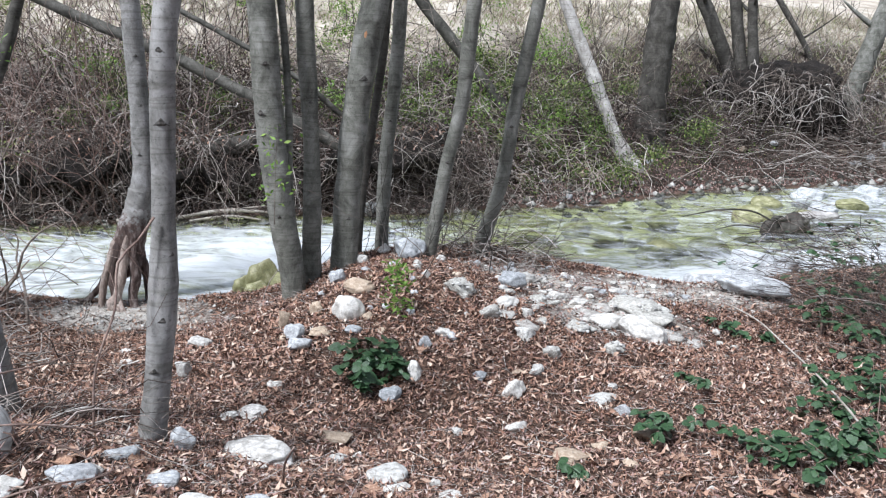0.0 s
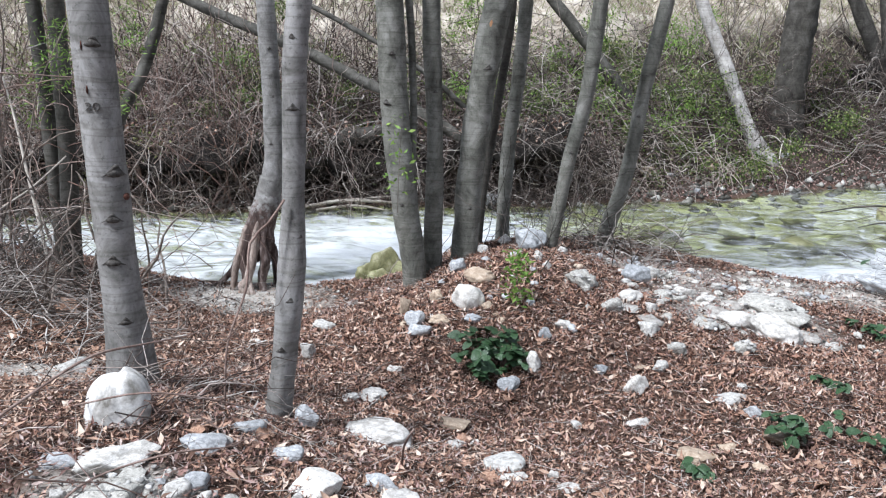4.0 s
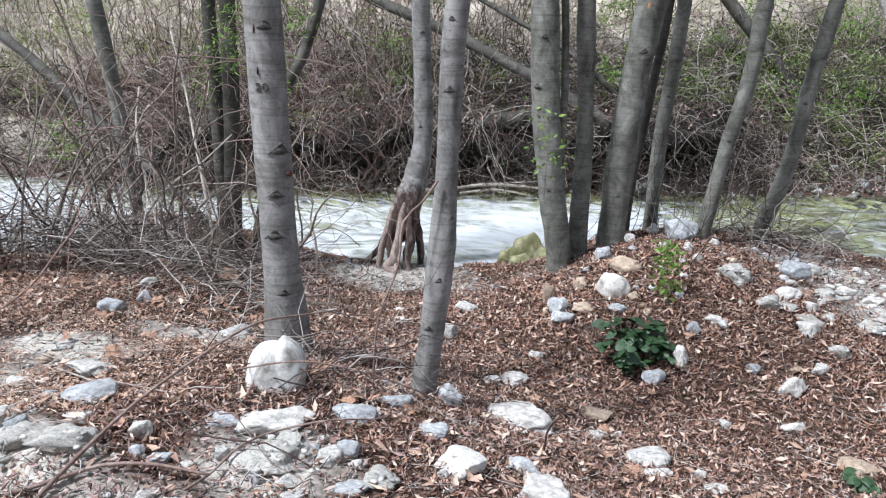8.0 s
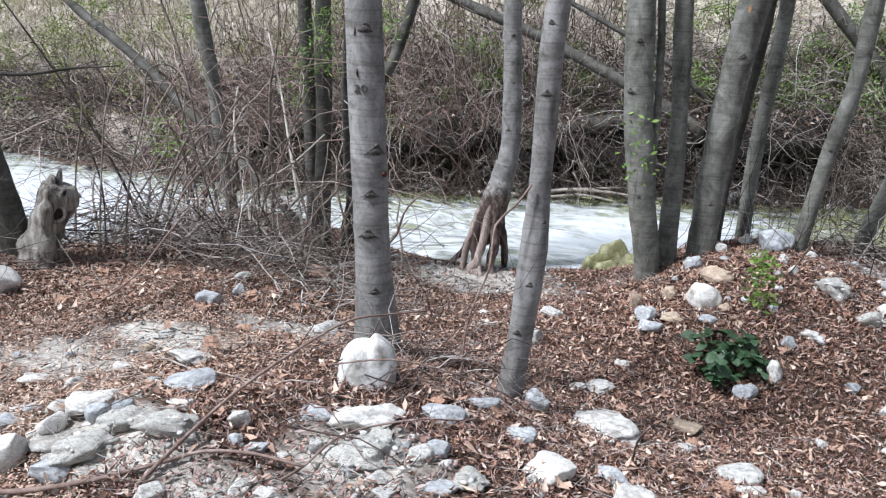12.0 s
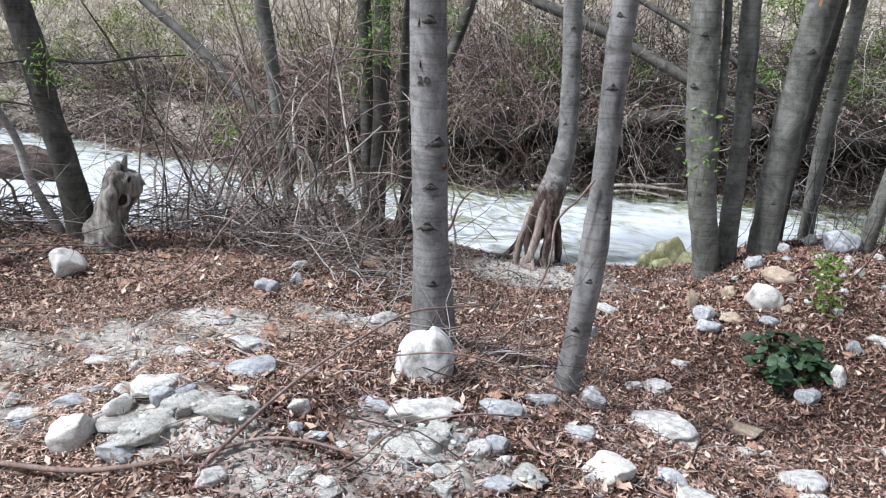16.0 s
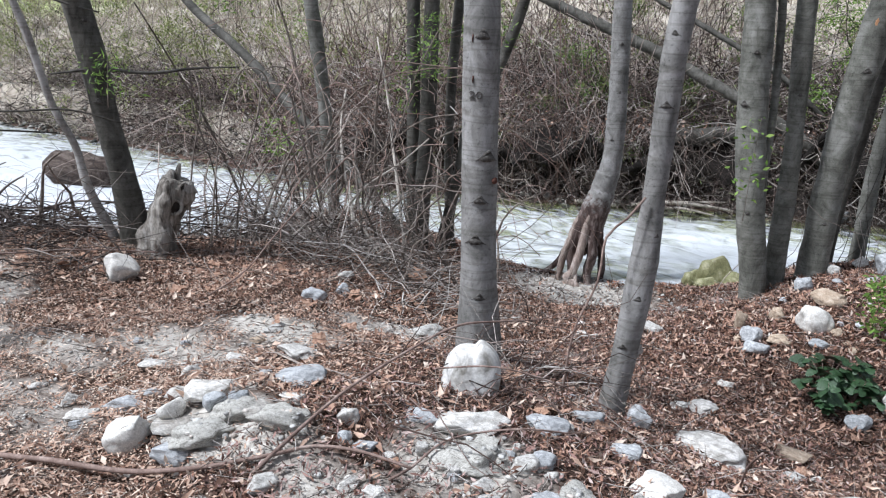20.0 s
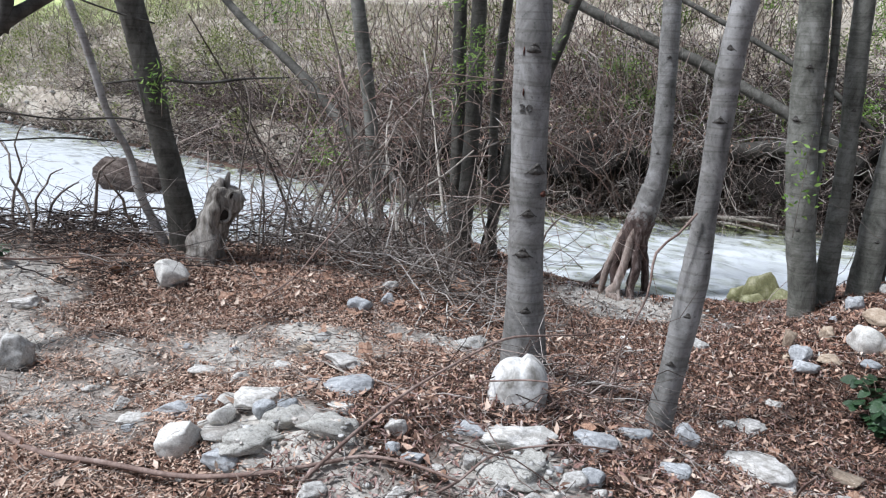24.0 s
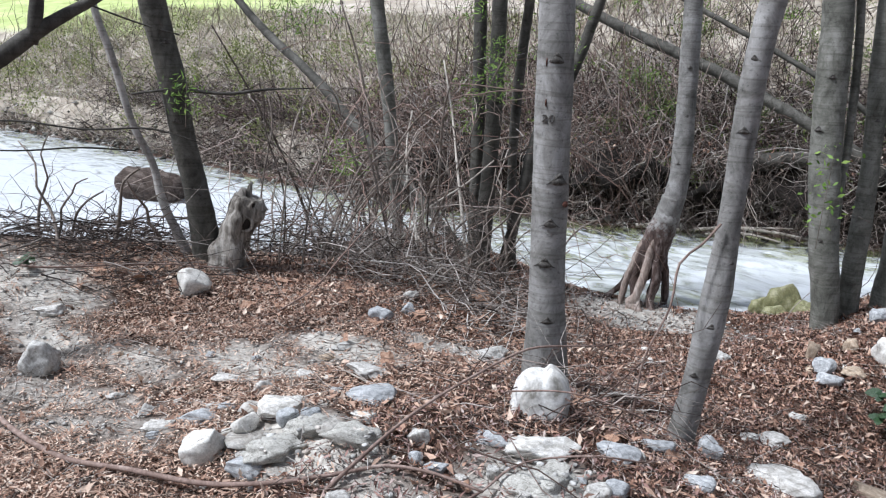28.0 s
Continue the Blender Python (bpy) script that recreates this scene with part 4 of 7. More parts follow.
def weathered_stump():
    base = np.array((-4.69, 3.42, float(land(-4.69, 3.42))))
    root = new("tree_stump")
    root.matrix_world = Matrix.Translation(base)
    limb("stump_body", [(0, 0, -0.12, 0.16), (0.0, 0.0, 0.02, 0.14), (0.01, 0.02, 0.15, 0.112), (0.03, 0.05, 0.28, 0.108), (0.055, 0.085, 0.42, 0.112), (0.07, 0.10, 0.5, 0.085)], DEADWOOD, root, "", 28, 0.02, 0.6, 51)
    for dx, dy, h, r in ((0.03, 0.07, 0.12, 0.042), (0.13, 0.14, 0.05, 0.05), (0.09, 0.06, 0.03, 0.045), (0.05, 0.12, 0.16, 0.024), (0.15, 0.1, 0.04, 0.04)):
        limb("broken_snag", [(dx, dy, 0.42, r * 1.3), (dx + 0.005, dy, 0.42 + h * 0.6, r), (dx + 0.02, dy + 0.01, 0.44 + h, r * 0.35)], DEADWOOD, root, "", 8, 0.02, 0.4, dx * 99)
    for turn, z, reach, r in ((8, 0.33, 0.098, 0.046), (-28, 0.21, 0.106, 0.028), (30, 0.45, 0.105, 0.03), (-10, 0.08, 0.125, 0.022)):
        way = Vector((0.78, -0.62, 0)).normalized()
        way.rotate(Euler((0, 0, radians(turn))))
        mid = Vector((0.13 * z, 0.2 * z, z)) + way * reach
        # solid lump; the depth of the hole is only its dark colour
        bm = bmesh.new()
        bmesh.ops.create_icosphere(bm, subdivisions=3, radius=r)
        for v in bm.verts:
            v.co += v.co.normalized() * 0.3 * r * noise.noise(v.co * 40)
        bmesh.ops.transform(bm, matrix=Matrix.Translation(mid) @ way.to_track_quat("X", "Z").to_matrix().to_4x4() @ Matrix.Diagonal((0.45, 1, 0.9, 1)), verts=bm.verts)
        part("knot_hole_shade", bm, HOLE_SHADE, root, "near-black lump painted as a shaded knot hole")
        ring = []
        for k in range(13):
            ang = 2 * math.pi * k / 12
            q = mid + way * 0.006 + Matrix.Rotation(ang, 3, way) @ Vector((0, 0, r * 1.12))
            ring.append((q.x, q.y, q.z, r * 0.26))
        limb("knot_rim", ring, DEADWOOD, root, "", 7, 0.012, 0.5, z * 30)
    return tagged(root, "weathered grey tree stump with hollow knots and broken top", "tree stump")


weathered_stump()


# ---- stones ----
def stone_mesh(name, seed, material, cuts=6, lump=0.2, sub=4):
    """A water-worn stone: a ball with a few flats ground into it and soft swells, fitted to a unit box."""
    bm = bmesh.new()
    bmesh.ops.create_icosphere(bm, subdivisions=sub, radius=0.5)
    rnd = random.Random(seed)
    flats = [(Vector((rnd.gauss(0, 1), rnd.gauss(0, 1), rnd.gauss(0, 0.8))).normalized(), rnd.uniform(0.24, 0.42)) for _ in range(cuts)]
    push = Vector((seed * 1.7, seed * 0.3, 0))
    for v in bm.verts:
        p = v.co.copy()
        for way, d in flats:
            over = p.dot(way) - d
            if over > 0:
                p -= way * over * 0.86
        p *= 1 + lump * noise.noise(p * 2.0 + push) + 0.45 * lump * noise.noise(p * 4.7 + push) + 0.14 * lump * noise.noise(p * 13 + push)
        v.co = p
    me = bpy.data.meshes.new(name)
    lo, hi = [Vector(f(v.co[i] for v in bm.verts) for i in range(3)) for f in (min, max)]
    for v in bm.verts:
        v.co = Vector(((v.co.x - (lo.x + hi.x) / 2) / (hi.x - lo.x), (v.co.y - (lo.y + hi.y) / 2) / (hi.y - lo.y), (v.co.z - (lo.z + hi.z) / 2) / (hi.z - lo.z)))
    bm.to_mesh(me)
    bm.free()
    me.materials.append(material)
    me.polygons.foreach_set("use_smooth", [True] * len(me.polygons))
    return me


PEBBLES = []
STONE_SHAPE = {"w": (9, 0.36), "g": (10, 0.28), "t": (7, 0.32), "c": (5, 0.2), "m": (3, 0.26), "s": (6, 0.7)}
STONE_MESHES = {k: [stone_mesh("stone", 11 * i + ord(k), STONE[k], cuts, lump) for i in range(8)] for k, (cuts, lump) in STONE_SHAPE.items()}
STONE_WORDS = {"w": "pale weathered limestone lying on", "g": "blue-grey stone lying on", "t": "tan stone lying on", "m": "yellow-green mossy stone in",
               "c": "rounded cream-white stone lying on", "s": "rough lump of silt-crusted gravel on"}


def lay_stone(x, y, wide, tall, tone, where, group, count=[0], sink=0.2, z=None):
    count[0] += 1
    rnd = random.Random(count[0])
    sink = 0.4 if tone == "s" else sink
    ob = new("stone", rnd.choice(STONE_MESHES[tone]))
    high = max(tall * 1.2, wide * 0.33)
    floor = float(land(x, y)) if z is None else z
    facing = math.atan2(-x - 0.2, max(y, 0.5))
    ob.matrix_world = Matrix.Translation((x, y, floor + high * (0.5 - sink))) @ Euler((rnd.uniform(-0.15, 0.15), rnd.uniform(-0.15, 0.15), facing + rnd.choice((0, math.pi)) + rnd.uniform(-0.3, 0.3))).to_matrix().to_4x4() @ Matrix.Diagonal((wide * 1.05, wide * rnd.uniform(0.7, 0.9), high, 1))
    tagged(ob, STONE_WORDS[tone] + " " + where, "stone", group)
    if tone == "s":
        for _ in range(int(6 + 60 * wide)):
            a, b = rnd.uniform(0, 6.28), rnd.uniform(0, 0.9)
            w = rnd.uniform(0.012, 0.03) * (1 + 0.15 * max(0, y - 2))
            PEBBLES.append((x + math.cos(a) * b * wide * 0.5, y + math.sin(a) * b * wide * 0.42, floor + high * (0.5 - sink) + high * 0.42 * math.sqrt(1 - b * b), w))
    return ob


STONES_TERRACE = [
    (-4.05, 1.73, 0.18, 0.17, 'w'), (-4.62, 2.1, 0.173, 0.049, 'w'), (-4.41, 2.91, 0.2, 0.17, 'c'), (-3.49, 1.78, 0.082, 0.03, 'w'),
    (-3.11, 2.1, 0.128, 0.036, 'w'), (-2.82, 2.06, 0.082, 0.054, 'w'), (-3.18, 1.98, 0.076, 0.021, 't'), (-3.21, 1.75, 0.073, 0.056, 'w'),
    (-2.97, 1.65, 0.136, 0.038, 'w'), (-2.91, 1.58, 0.053, 0.029, 'g'), (-2.87, 1.76, 0.148, 0.056, 'g'), (-2.9, 1.87, 0.071, 0.023, 'w'),
    (-2.81, 1.87, 0.083, 0.023, 'g'), (-2.61, 1.59, 0.166, 0.133, 'c'), (-2.57, 1.75, 0.103, 0.08, 'c'), (-2.5, 1.9, 0.217, 0.061, 'w'),
    (-2.39, 1.81, 0.084, 0.077, 'g'), (-2.33, 1.87, 0.08, 0.054, 'g'), (-2.37, 1.59, 0.143, 0.062, 'g'), (-2.09, 1.84, 0.237, 0.096, 's'),
    (-2.33, 1.69, 0.22, 0.087, 's'), (-2.31, 1.84, 0.187, 0.077, 's'), (-2.61, 2.5, 0.185, 0.052, 'w'),
]
STONES_TERRACE_B = [
    (-2.3, 2.17, 0.198, 0.066, 'g'), (-2.48, 2.16, 0.056, 0.036, 'g'), (-3.24, 3.34, 0.145, 0.091, 'g'), (-3.24, 3.6, 0.083, 0.083, 'g'),
    (-3.51, 3.95, 0.113, 0.056, 'w'), (-2.95, 2.69, 0.096, 0.027, 'w'), (-1.93, 2.01, 0.077, 0.061, 'w'), (-2.16, 1.98, 0.105, 0.029, 'w'),
    (-2.37, 2.05, 0.045, 0.021, 'w'), (-3.17, 1.89, 0.045, 0.024, 'w'), (-2.94, 2.58, 0.083, 0.023, 't'), (-2.81, 2.32, 0.102, 0.029, 'w'),
    (-1.94, 1.59, 0.104, 0.047, 'w'),
]
STONES_SLOPE = [
    (-2.54, 3.44, 0.203, 0.057, 'w'), (-1.87, 1.92, 0.051, 0.042, 'g'), (-1.79, 1.94, 0.09, 0.025, 'g'), (-1.76, 2.25, 0.126, 0.035, 'g'),
    (-1.7, 2.35, 0.115, 0.032, 'w'), (-1.61, 2.33, 0.292, 0.082, 'w'), (-1.63, 2.05, 0.047, 0.052, 'w'), (-1.4, 2.58, 0.172, 0.065, 'g'),
    (-1.37, 2.68, 0.079, 0.048, 'w'), (-1.37, 2.94, 0.15, 0.064, 'g'), (-1.39, 2.3, 0.036, 0.028, 'w'), (-1.31, 2.2, 0.104, 0.05, 'w'),
    (-1.26, 2.26, 0.084, 0.06, 'g'), (-1.48, 2.13, 0.285, 0.057, 's'), (-1.73, 1.77, 0.08, 0.047, 'w'), (-1.62, 1.76, 0.077, 0.034, 'w'),
    (-1.2, 2.21, 0.069, 0.032, 'w'), (-1.17, 2.09, 0.117, 0.039, 'g'), (-1.37, 2.03, 0.1, 0.035, 'w'), (-1.48, 2.01, 0.045, 0.037, 'w'),
    (-1.29, 1.94, 0.085, 0.032, 'w'), (-1.1, 2.17, 0.13, 0.063, 's'), (-1.13, 2.74, 0.121, 0.059, 'g'),
]
STONES_SLOPE_B = [
    (-1.29, 3.4, 0.119, 0.115, 'g'), (-1.0, 3.64, 0.344, 0.096, 'w'), (-1.21, 4.33, 0.178, 0.05, 'w'), (-1.32, 4.25, 0.099, 0.039, 'w'),
    (-0.68, 4.11, 0.17, 0.067, 't'), (-0.63, 3.88, 0.104, 0.03, 'w'), (-0.92, 2.47, 0.18, 0.091, 'c'), (-0.96, 2.38, 0.051, 0.033, 'w'),
    (-0.75, 2.74, 0.133, 0.062, 'g'), (-0.62, 2.51, 0.179, 0.101, 'w'), (-0.9, 2.28, 0.042, 0.025, 'w'), (-0.37, 3.59, 0.25, 0.07, 'w'),
    (-0.29, 3.44, 0.13, 0.039, 'w'), (-0.11, 3.51, 0.055, 0.045, 'w'), (0.34, 4.36, 0.146, 0.056, 'w'),
    (0.97, 4.49, 0.098, 0.068, 'g'), (1.06, 4.19, 0.182, 0.079, 't'), (0.6, 3.91, 0.201, 0.056, 't'), (0.76, 4.08, 0.12, 0.036, 't'),
    (0.88, 3.79, 0.084, 0.033, 't'), (-0.01, 4.29, 0.064, 0.044, 'w'), (-0.03, 3.37, 0.118, 0.033, 'w'),
]
STONES_MOUND = [
    (-0.3, 4.99, 0.097, 0.134, 'w'), (-0.25, 5.35, 0.095, 0.087, 'g'), (-0.14, 5.52, 0.112, 0.055, 'w'), (-0.44, 4.78, 0.143, 0.085, 'g'),
    (-0.85, 5.76, 0.235, 0.181, 'c'), (-0.83, 6.18, 0.249, 0.122, 't'), (-0.7, 5.7, 0.096, 0.063, 't'), (-0.78, 5.54, 0.118, 0.058, 'g'),
    (-1.2, 5.47, 0.144, 0.115, 'g'), (-1.13, 5.34, 0.164, 0.092, 'g'), (-1.03, 5.51, 0.159, 0.061, 't'), (-1.32, 5.68, 0.083, 0.147, 't'),
    (-1.12, 5.9, 0.102, 0.102, 't'), (-1.04, 6.44, 0.136, 0.125, 'g'), (-0.9, 6.99, 0.135, 0.095, 'w'), (-0.75, 7.35, 0.12, 0.1, 'w'),
    (-0.52, 7.45, 0.27, 0.15, 'w'), (-0.5, 7.09, 0.284, 0.196, 'g'), (-0.21, 7.14, 0.095, 0.068, 'w'), (-0.31, 6.45, 0.078, 0.072, 'w'),
    (-0.03, 6.21, 0.254, 0.174, 's'), (-1.9, 5.53, 0.169, 0.065, 'w'), (-1.82, 4.93, 0.108, 0.107, 'w'),
]
STONES_MOUND_B = [
    (-1.2, 4.87, 0.102, 0.03, 'w'), (0.12, 4.94, 0.094, 0.055, 'g'),
]
STONES_RIGHT_SHORE = [
    (0.34, 4.73, 0.141, 0.118, 'w'), (0.38, 4.99, 0.092, 0.028, 't'), (0.43, 6.68, 0.222, 0.152, 'g'), (0.34, 6.05, 0.18, 0.084, 'c'),
    (0.21, 5.8, 0.167, 0.137, 's'), (0.45, 5.49, 0.149, 0.092, 'w'), (0.49, 5.89, 0.098, 0.075, 'w'), 
    (0.62, 5.26, 0.136, 0.1, 's'), (0.65, 6.26, 0.265, 0.133, 's'),
    (0.81, 6.67, 0.17, 0.098, 'w'), (0.5, 5.01, 0.095, 0.063, 'w'), (0.87, 4.66, 0.201, 0.056, 'w'), (0.96, 4.8, 0.062, 0.042, 'w'),
    (1.38, 5.93, 0.38, 0.17, 'w'), (1.53, 6.65, 0.552, 0.199, 's'), (1.14, 6.12, 0.276, 0.108, 'w'), (1.09, 5.46, 0.148, 0.143, 's'),
    (1.45, 7.32, 0.154, 0.057, 'w'), (1.12, 7.05, 0.099, 0.051, 'w'), (0.98, 6.67, 0.188, 0.056, 'w'),
]
STONES_RIGHT_SHORE_B = [
    (2.83, 7.65, 0.672, 0.188, 'g'), (0.88, 5.9, 0.292, 0.092, 's'), (0.58, 7.11, 0.141, 0.099, 'w'),
]
STONES_FAR_SHORE = [
    (-1.05, 11.71, 0.273, 0.123, 'g'), (-1.44, 12.3, 0.22, 0.193, 'g'), (0.99, 13.79, 0.299, 0.145, 't'), (1.38, 13.98, 0.141, 0.1, 'g'),
    (1.74, 13.41, 0.109, 0.096, 'g'), (7.89, 17.31, 0.171, 0.121, 't'), (8.02, 16.94, 0.235, 0.119, 'g'), (8.4, 17.14, 0.186, 0.163, 'g'),
    (5.62, 16.75, 0.166, 0.124, 't'), (6.34, 17.01, 0.168, 0.119, 'g'), (8.87, 17.59, 0.069, 0.145, 'g'), (2.06, 14.33, 0.144, 0.096, 't'),
    (2.81, 14.74, 0.118, 0.074, 'g'), (3.52, 15.71, 0.141, 0.091, 'g'),
]

for tables, where, group in (((STONES_TERRACE, STONES_TERRACE_B), "the sandy terrace", "stones on the terrace"), ((STONES_SLOPE, STONES_SLOPE_B), "the leaf-covered slope", "stones on the slope"),
                             ((STONES_MOUND, STONES_MOUND_B), "the mound between the trees", "stones on the mound"), ((STONES_FAR_SHORE,), "the far shore", "stones on the far shore"),
                             ((STONES_RIGHT_SHORE, STONES_RIGHT_SHORE_B), "the gravel by the water", "stones by the water")):
    for row in [r for table in tables for r in table]:
        lay_stone(*row, where, group)


def boulder():
    """The white boulder before the scarred trunk: a rounded block with a broad face, a notch left of its peak and a falling right shoulder."""
    bm = bmesh.new()
    bmesh.ops.create_icosphere(bm, subdivisions=5, radius=1)
    for v in bm.verts:
        p = v.co.copy()
        k = (abs(p.x) ** 3.2 + abs(p.y) ** 3.2 + abs(p.z) ** 3.2) ** (1 / 3.2)
        p /= k
        up = max(0.0, p.z + 0.2) / 1.2
        p.z += up * (-0.2 * smooth_step(0.05, -0.2, p.x) - 0.26 * max(0.0, p.x - 0.15) - 0.07 * math.exp(-((p.x + 0.10) / 0.06) ** 2))
        p.x *= 1.04 - 0.10 * smooth_step(0.0, 1.0, p.z) - 0.10 * smooth_step(0.2, 1.0, -p.z)
        p.x -= 0.10 * max(0.0, -p.z) * (p.x < 0)
        p.y += 0.10 * p.z
        p *= 1 + 0.05 * noise.noise(p * 1.3) + 0.018 * noise.noise(p * 4) + 0.006 * noise.noise(p * 17)
        v.co = p
    bmesh.ops.transform(bm, matrix=Matrix.Rotation(radians(29), 4, "Z") @ Matrix.Rotation(radians(9), 4, "Y") @ Matrix.Diagonal((0.118, 0.096, 0.15, 1)), verts=bm.verts)
    ob = part("boulder", bm, BOULDER_STONE, None)
    ob.location = (-1.81, 2.70, float(land(-1.81, 2.70)) + 0.048)
    return tagged(ob, "large white boulder with a notched top before a tree trunk", "boulder")


boulder()


# ---- loose small pieces, laid by the thousand ----
RNG = np.random.default_rng(7)


def leaf_heap(name, x, y, z, long, wide, material, label, category, tilt=0.5, curl=0.25):
    """Folded, curled leaves at the places given: five points and four triangles each."""
    n = len(x)
    yaw, pit, rol = RNG.uniform(0, 2 * np.pi, n), RNG.normal(0, tilt, n), RNG.normal(0, tilt, n)
    shape = np.array([(-0.5, 0, 0), (-0.05, 0.5, 0.18), (0.02, 0, 0), (0.0, -0.5, 0.18), (0.5, 0, 0)])
    p = np.tile(shape, (n, 1, 1))
    p[:, :, 0] *= long[:, None]
    p[:, :, 1] *= wide[:, None]
    p[:, :, 2] = p[:, :, 2] * wide[:, None] + curl * RNG.normal(0, 1, n)[:, None] * long[:, None] * np.array([1, 0.1, 0, 0.1, 1])[None] * 0.5
    cp, sp, cr, sr, cy, sy = np.cos(pit), np.sin(pit), np.cos(rol), np.sin(rol), np.cos(yaw), np.sin(yaw)
    a, b, c = p[:, :, 0], p[:, :, 1], p[:, :, 2]
    b, c = b * cr[:, None] - c * sr[:, None], b * sr[:, None] + c * cr[:, None]
    a, c = a * cp[:, None] + c * sp[:, None], -a * sp[:, None] + c * cp[:, None]
    a, b = a * cy[:, None] - b * sy[:, None], a * sy[:, None] + b * cy[:, None]
    v = np.stack([a + x[:, None], b + y[:, None], c + z[:, None]], -1).reshape(-1, 3)
    tri = np.array([(0, 2, 1), (0, 3, 2), (1, 2, 4), (2, 3, 4)])
    f = (tri[None] + 5 * np.arange(n)[:, None, None]).reshape(-1, 3)
    return heap(name, v, f, material, label, category)


def twig_arrays(start, way, long, droop, radius, wiggle=0.06, cuts=7, sides=3):
    """Thin tapering stems: they set out along way and droop; all given as arrays."""
    n = len(start)
    t = np.linspace(0, 1, cuts)
    way = way / (np.linalg.norm(way, axis=1)[:, None] + 1e-9)
    line = start[:, None] + way[:, None] * (t[None, :, None] * long[:, None, None])
    line[:, :, 2] -= droop[:, None] * long[:, None] * t[None] ** 2
    w = np.cumsum(RNG.normal(0, 1, (n, cuts, 3)), 1) * (wiggle * long / cuts ** 0.5)[:, None, None]
    line += w * t[None, :, None] ** 0.5
    d = np.gradient(line, axis=1)
    d /= np.linalg.norm(d, axis=2)[..., None] + 1e-9
    s = np.cross(d, np.array((0.3, 0.5, 0.81)))
    s /= np.linalg.norm(s, axis=2)[..., None] + 1e-9
    u = np.cross(d, s)
    r = radius[:, None] * (1 - 0.7 * t[None])
    ring = []
    for k in range(sides):
        ang = 2 * np.pi * k / sides
        ring.append(line + (s * np.cos(ang) + u * np.sin(ang)) * r[..., None])
    v = np.stack(ring, 2).reshape(-1, 3)
    tri = []
    for i in range(cuts - 1):
        for k in range(sides):
            k2 = (k + 1) % sides
            a, b, c, e = i * sides + k, i * sides + k2, (i + 1) * sides + k2, (i + 1) * sides + k
            tri += [(a, b, c), (a, c, e)]
    f = (np.array(tri)[None] + cuts * sides * np.arange(n)[:, None, None]).reshape(-1, 3)
    return v, f


def twig_heap(name, start, way, long, droop, radius, material, label, category, **more):
    v, f = twig_arrays(start, way, long, droop, radius, **more)
    return heap(name, v, f, material, label, category, smooth=True)


def any_way(n, up=0.0, spread_up=0.5):
    a = RNG.uniform(0, 2 * np.pi, n)
    return np.column_stack([np.cos(a), np.sin(a), up + RNG.normal(0, spread_up, n)])


def patch_noise(x, y, scale, seed):
    return np.array([noise.noise(Vector((a * scale, b * scale, seed))) for a, b in zip(x, y)])


def scatter_near(n, x0=-7.0, x1=5.5, y0=0.9, y1=9.0):
    """Places on this side of the water, thicker towards the path."""
    x = RNG.uniform(x0, x1, n)
    y = y0 + (y1 - y0) * RNG.uniform(0, 1, n) ** 1.35
    ok = y < near_edge(x) - 0.1
    return x[ok], y[ok]


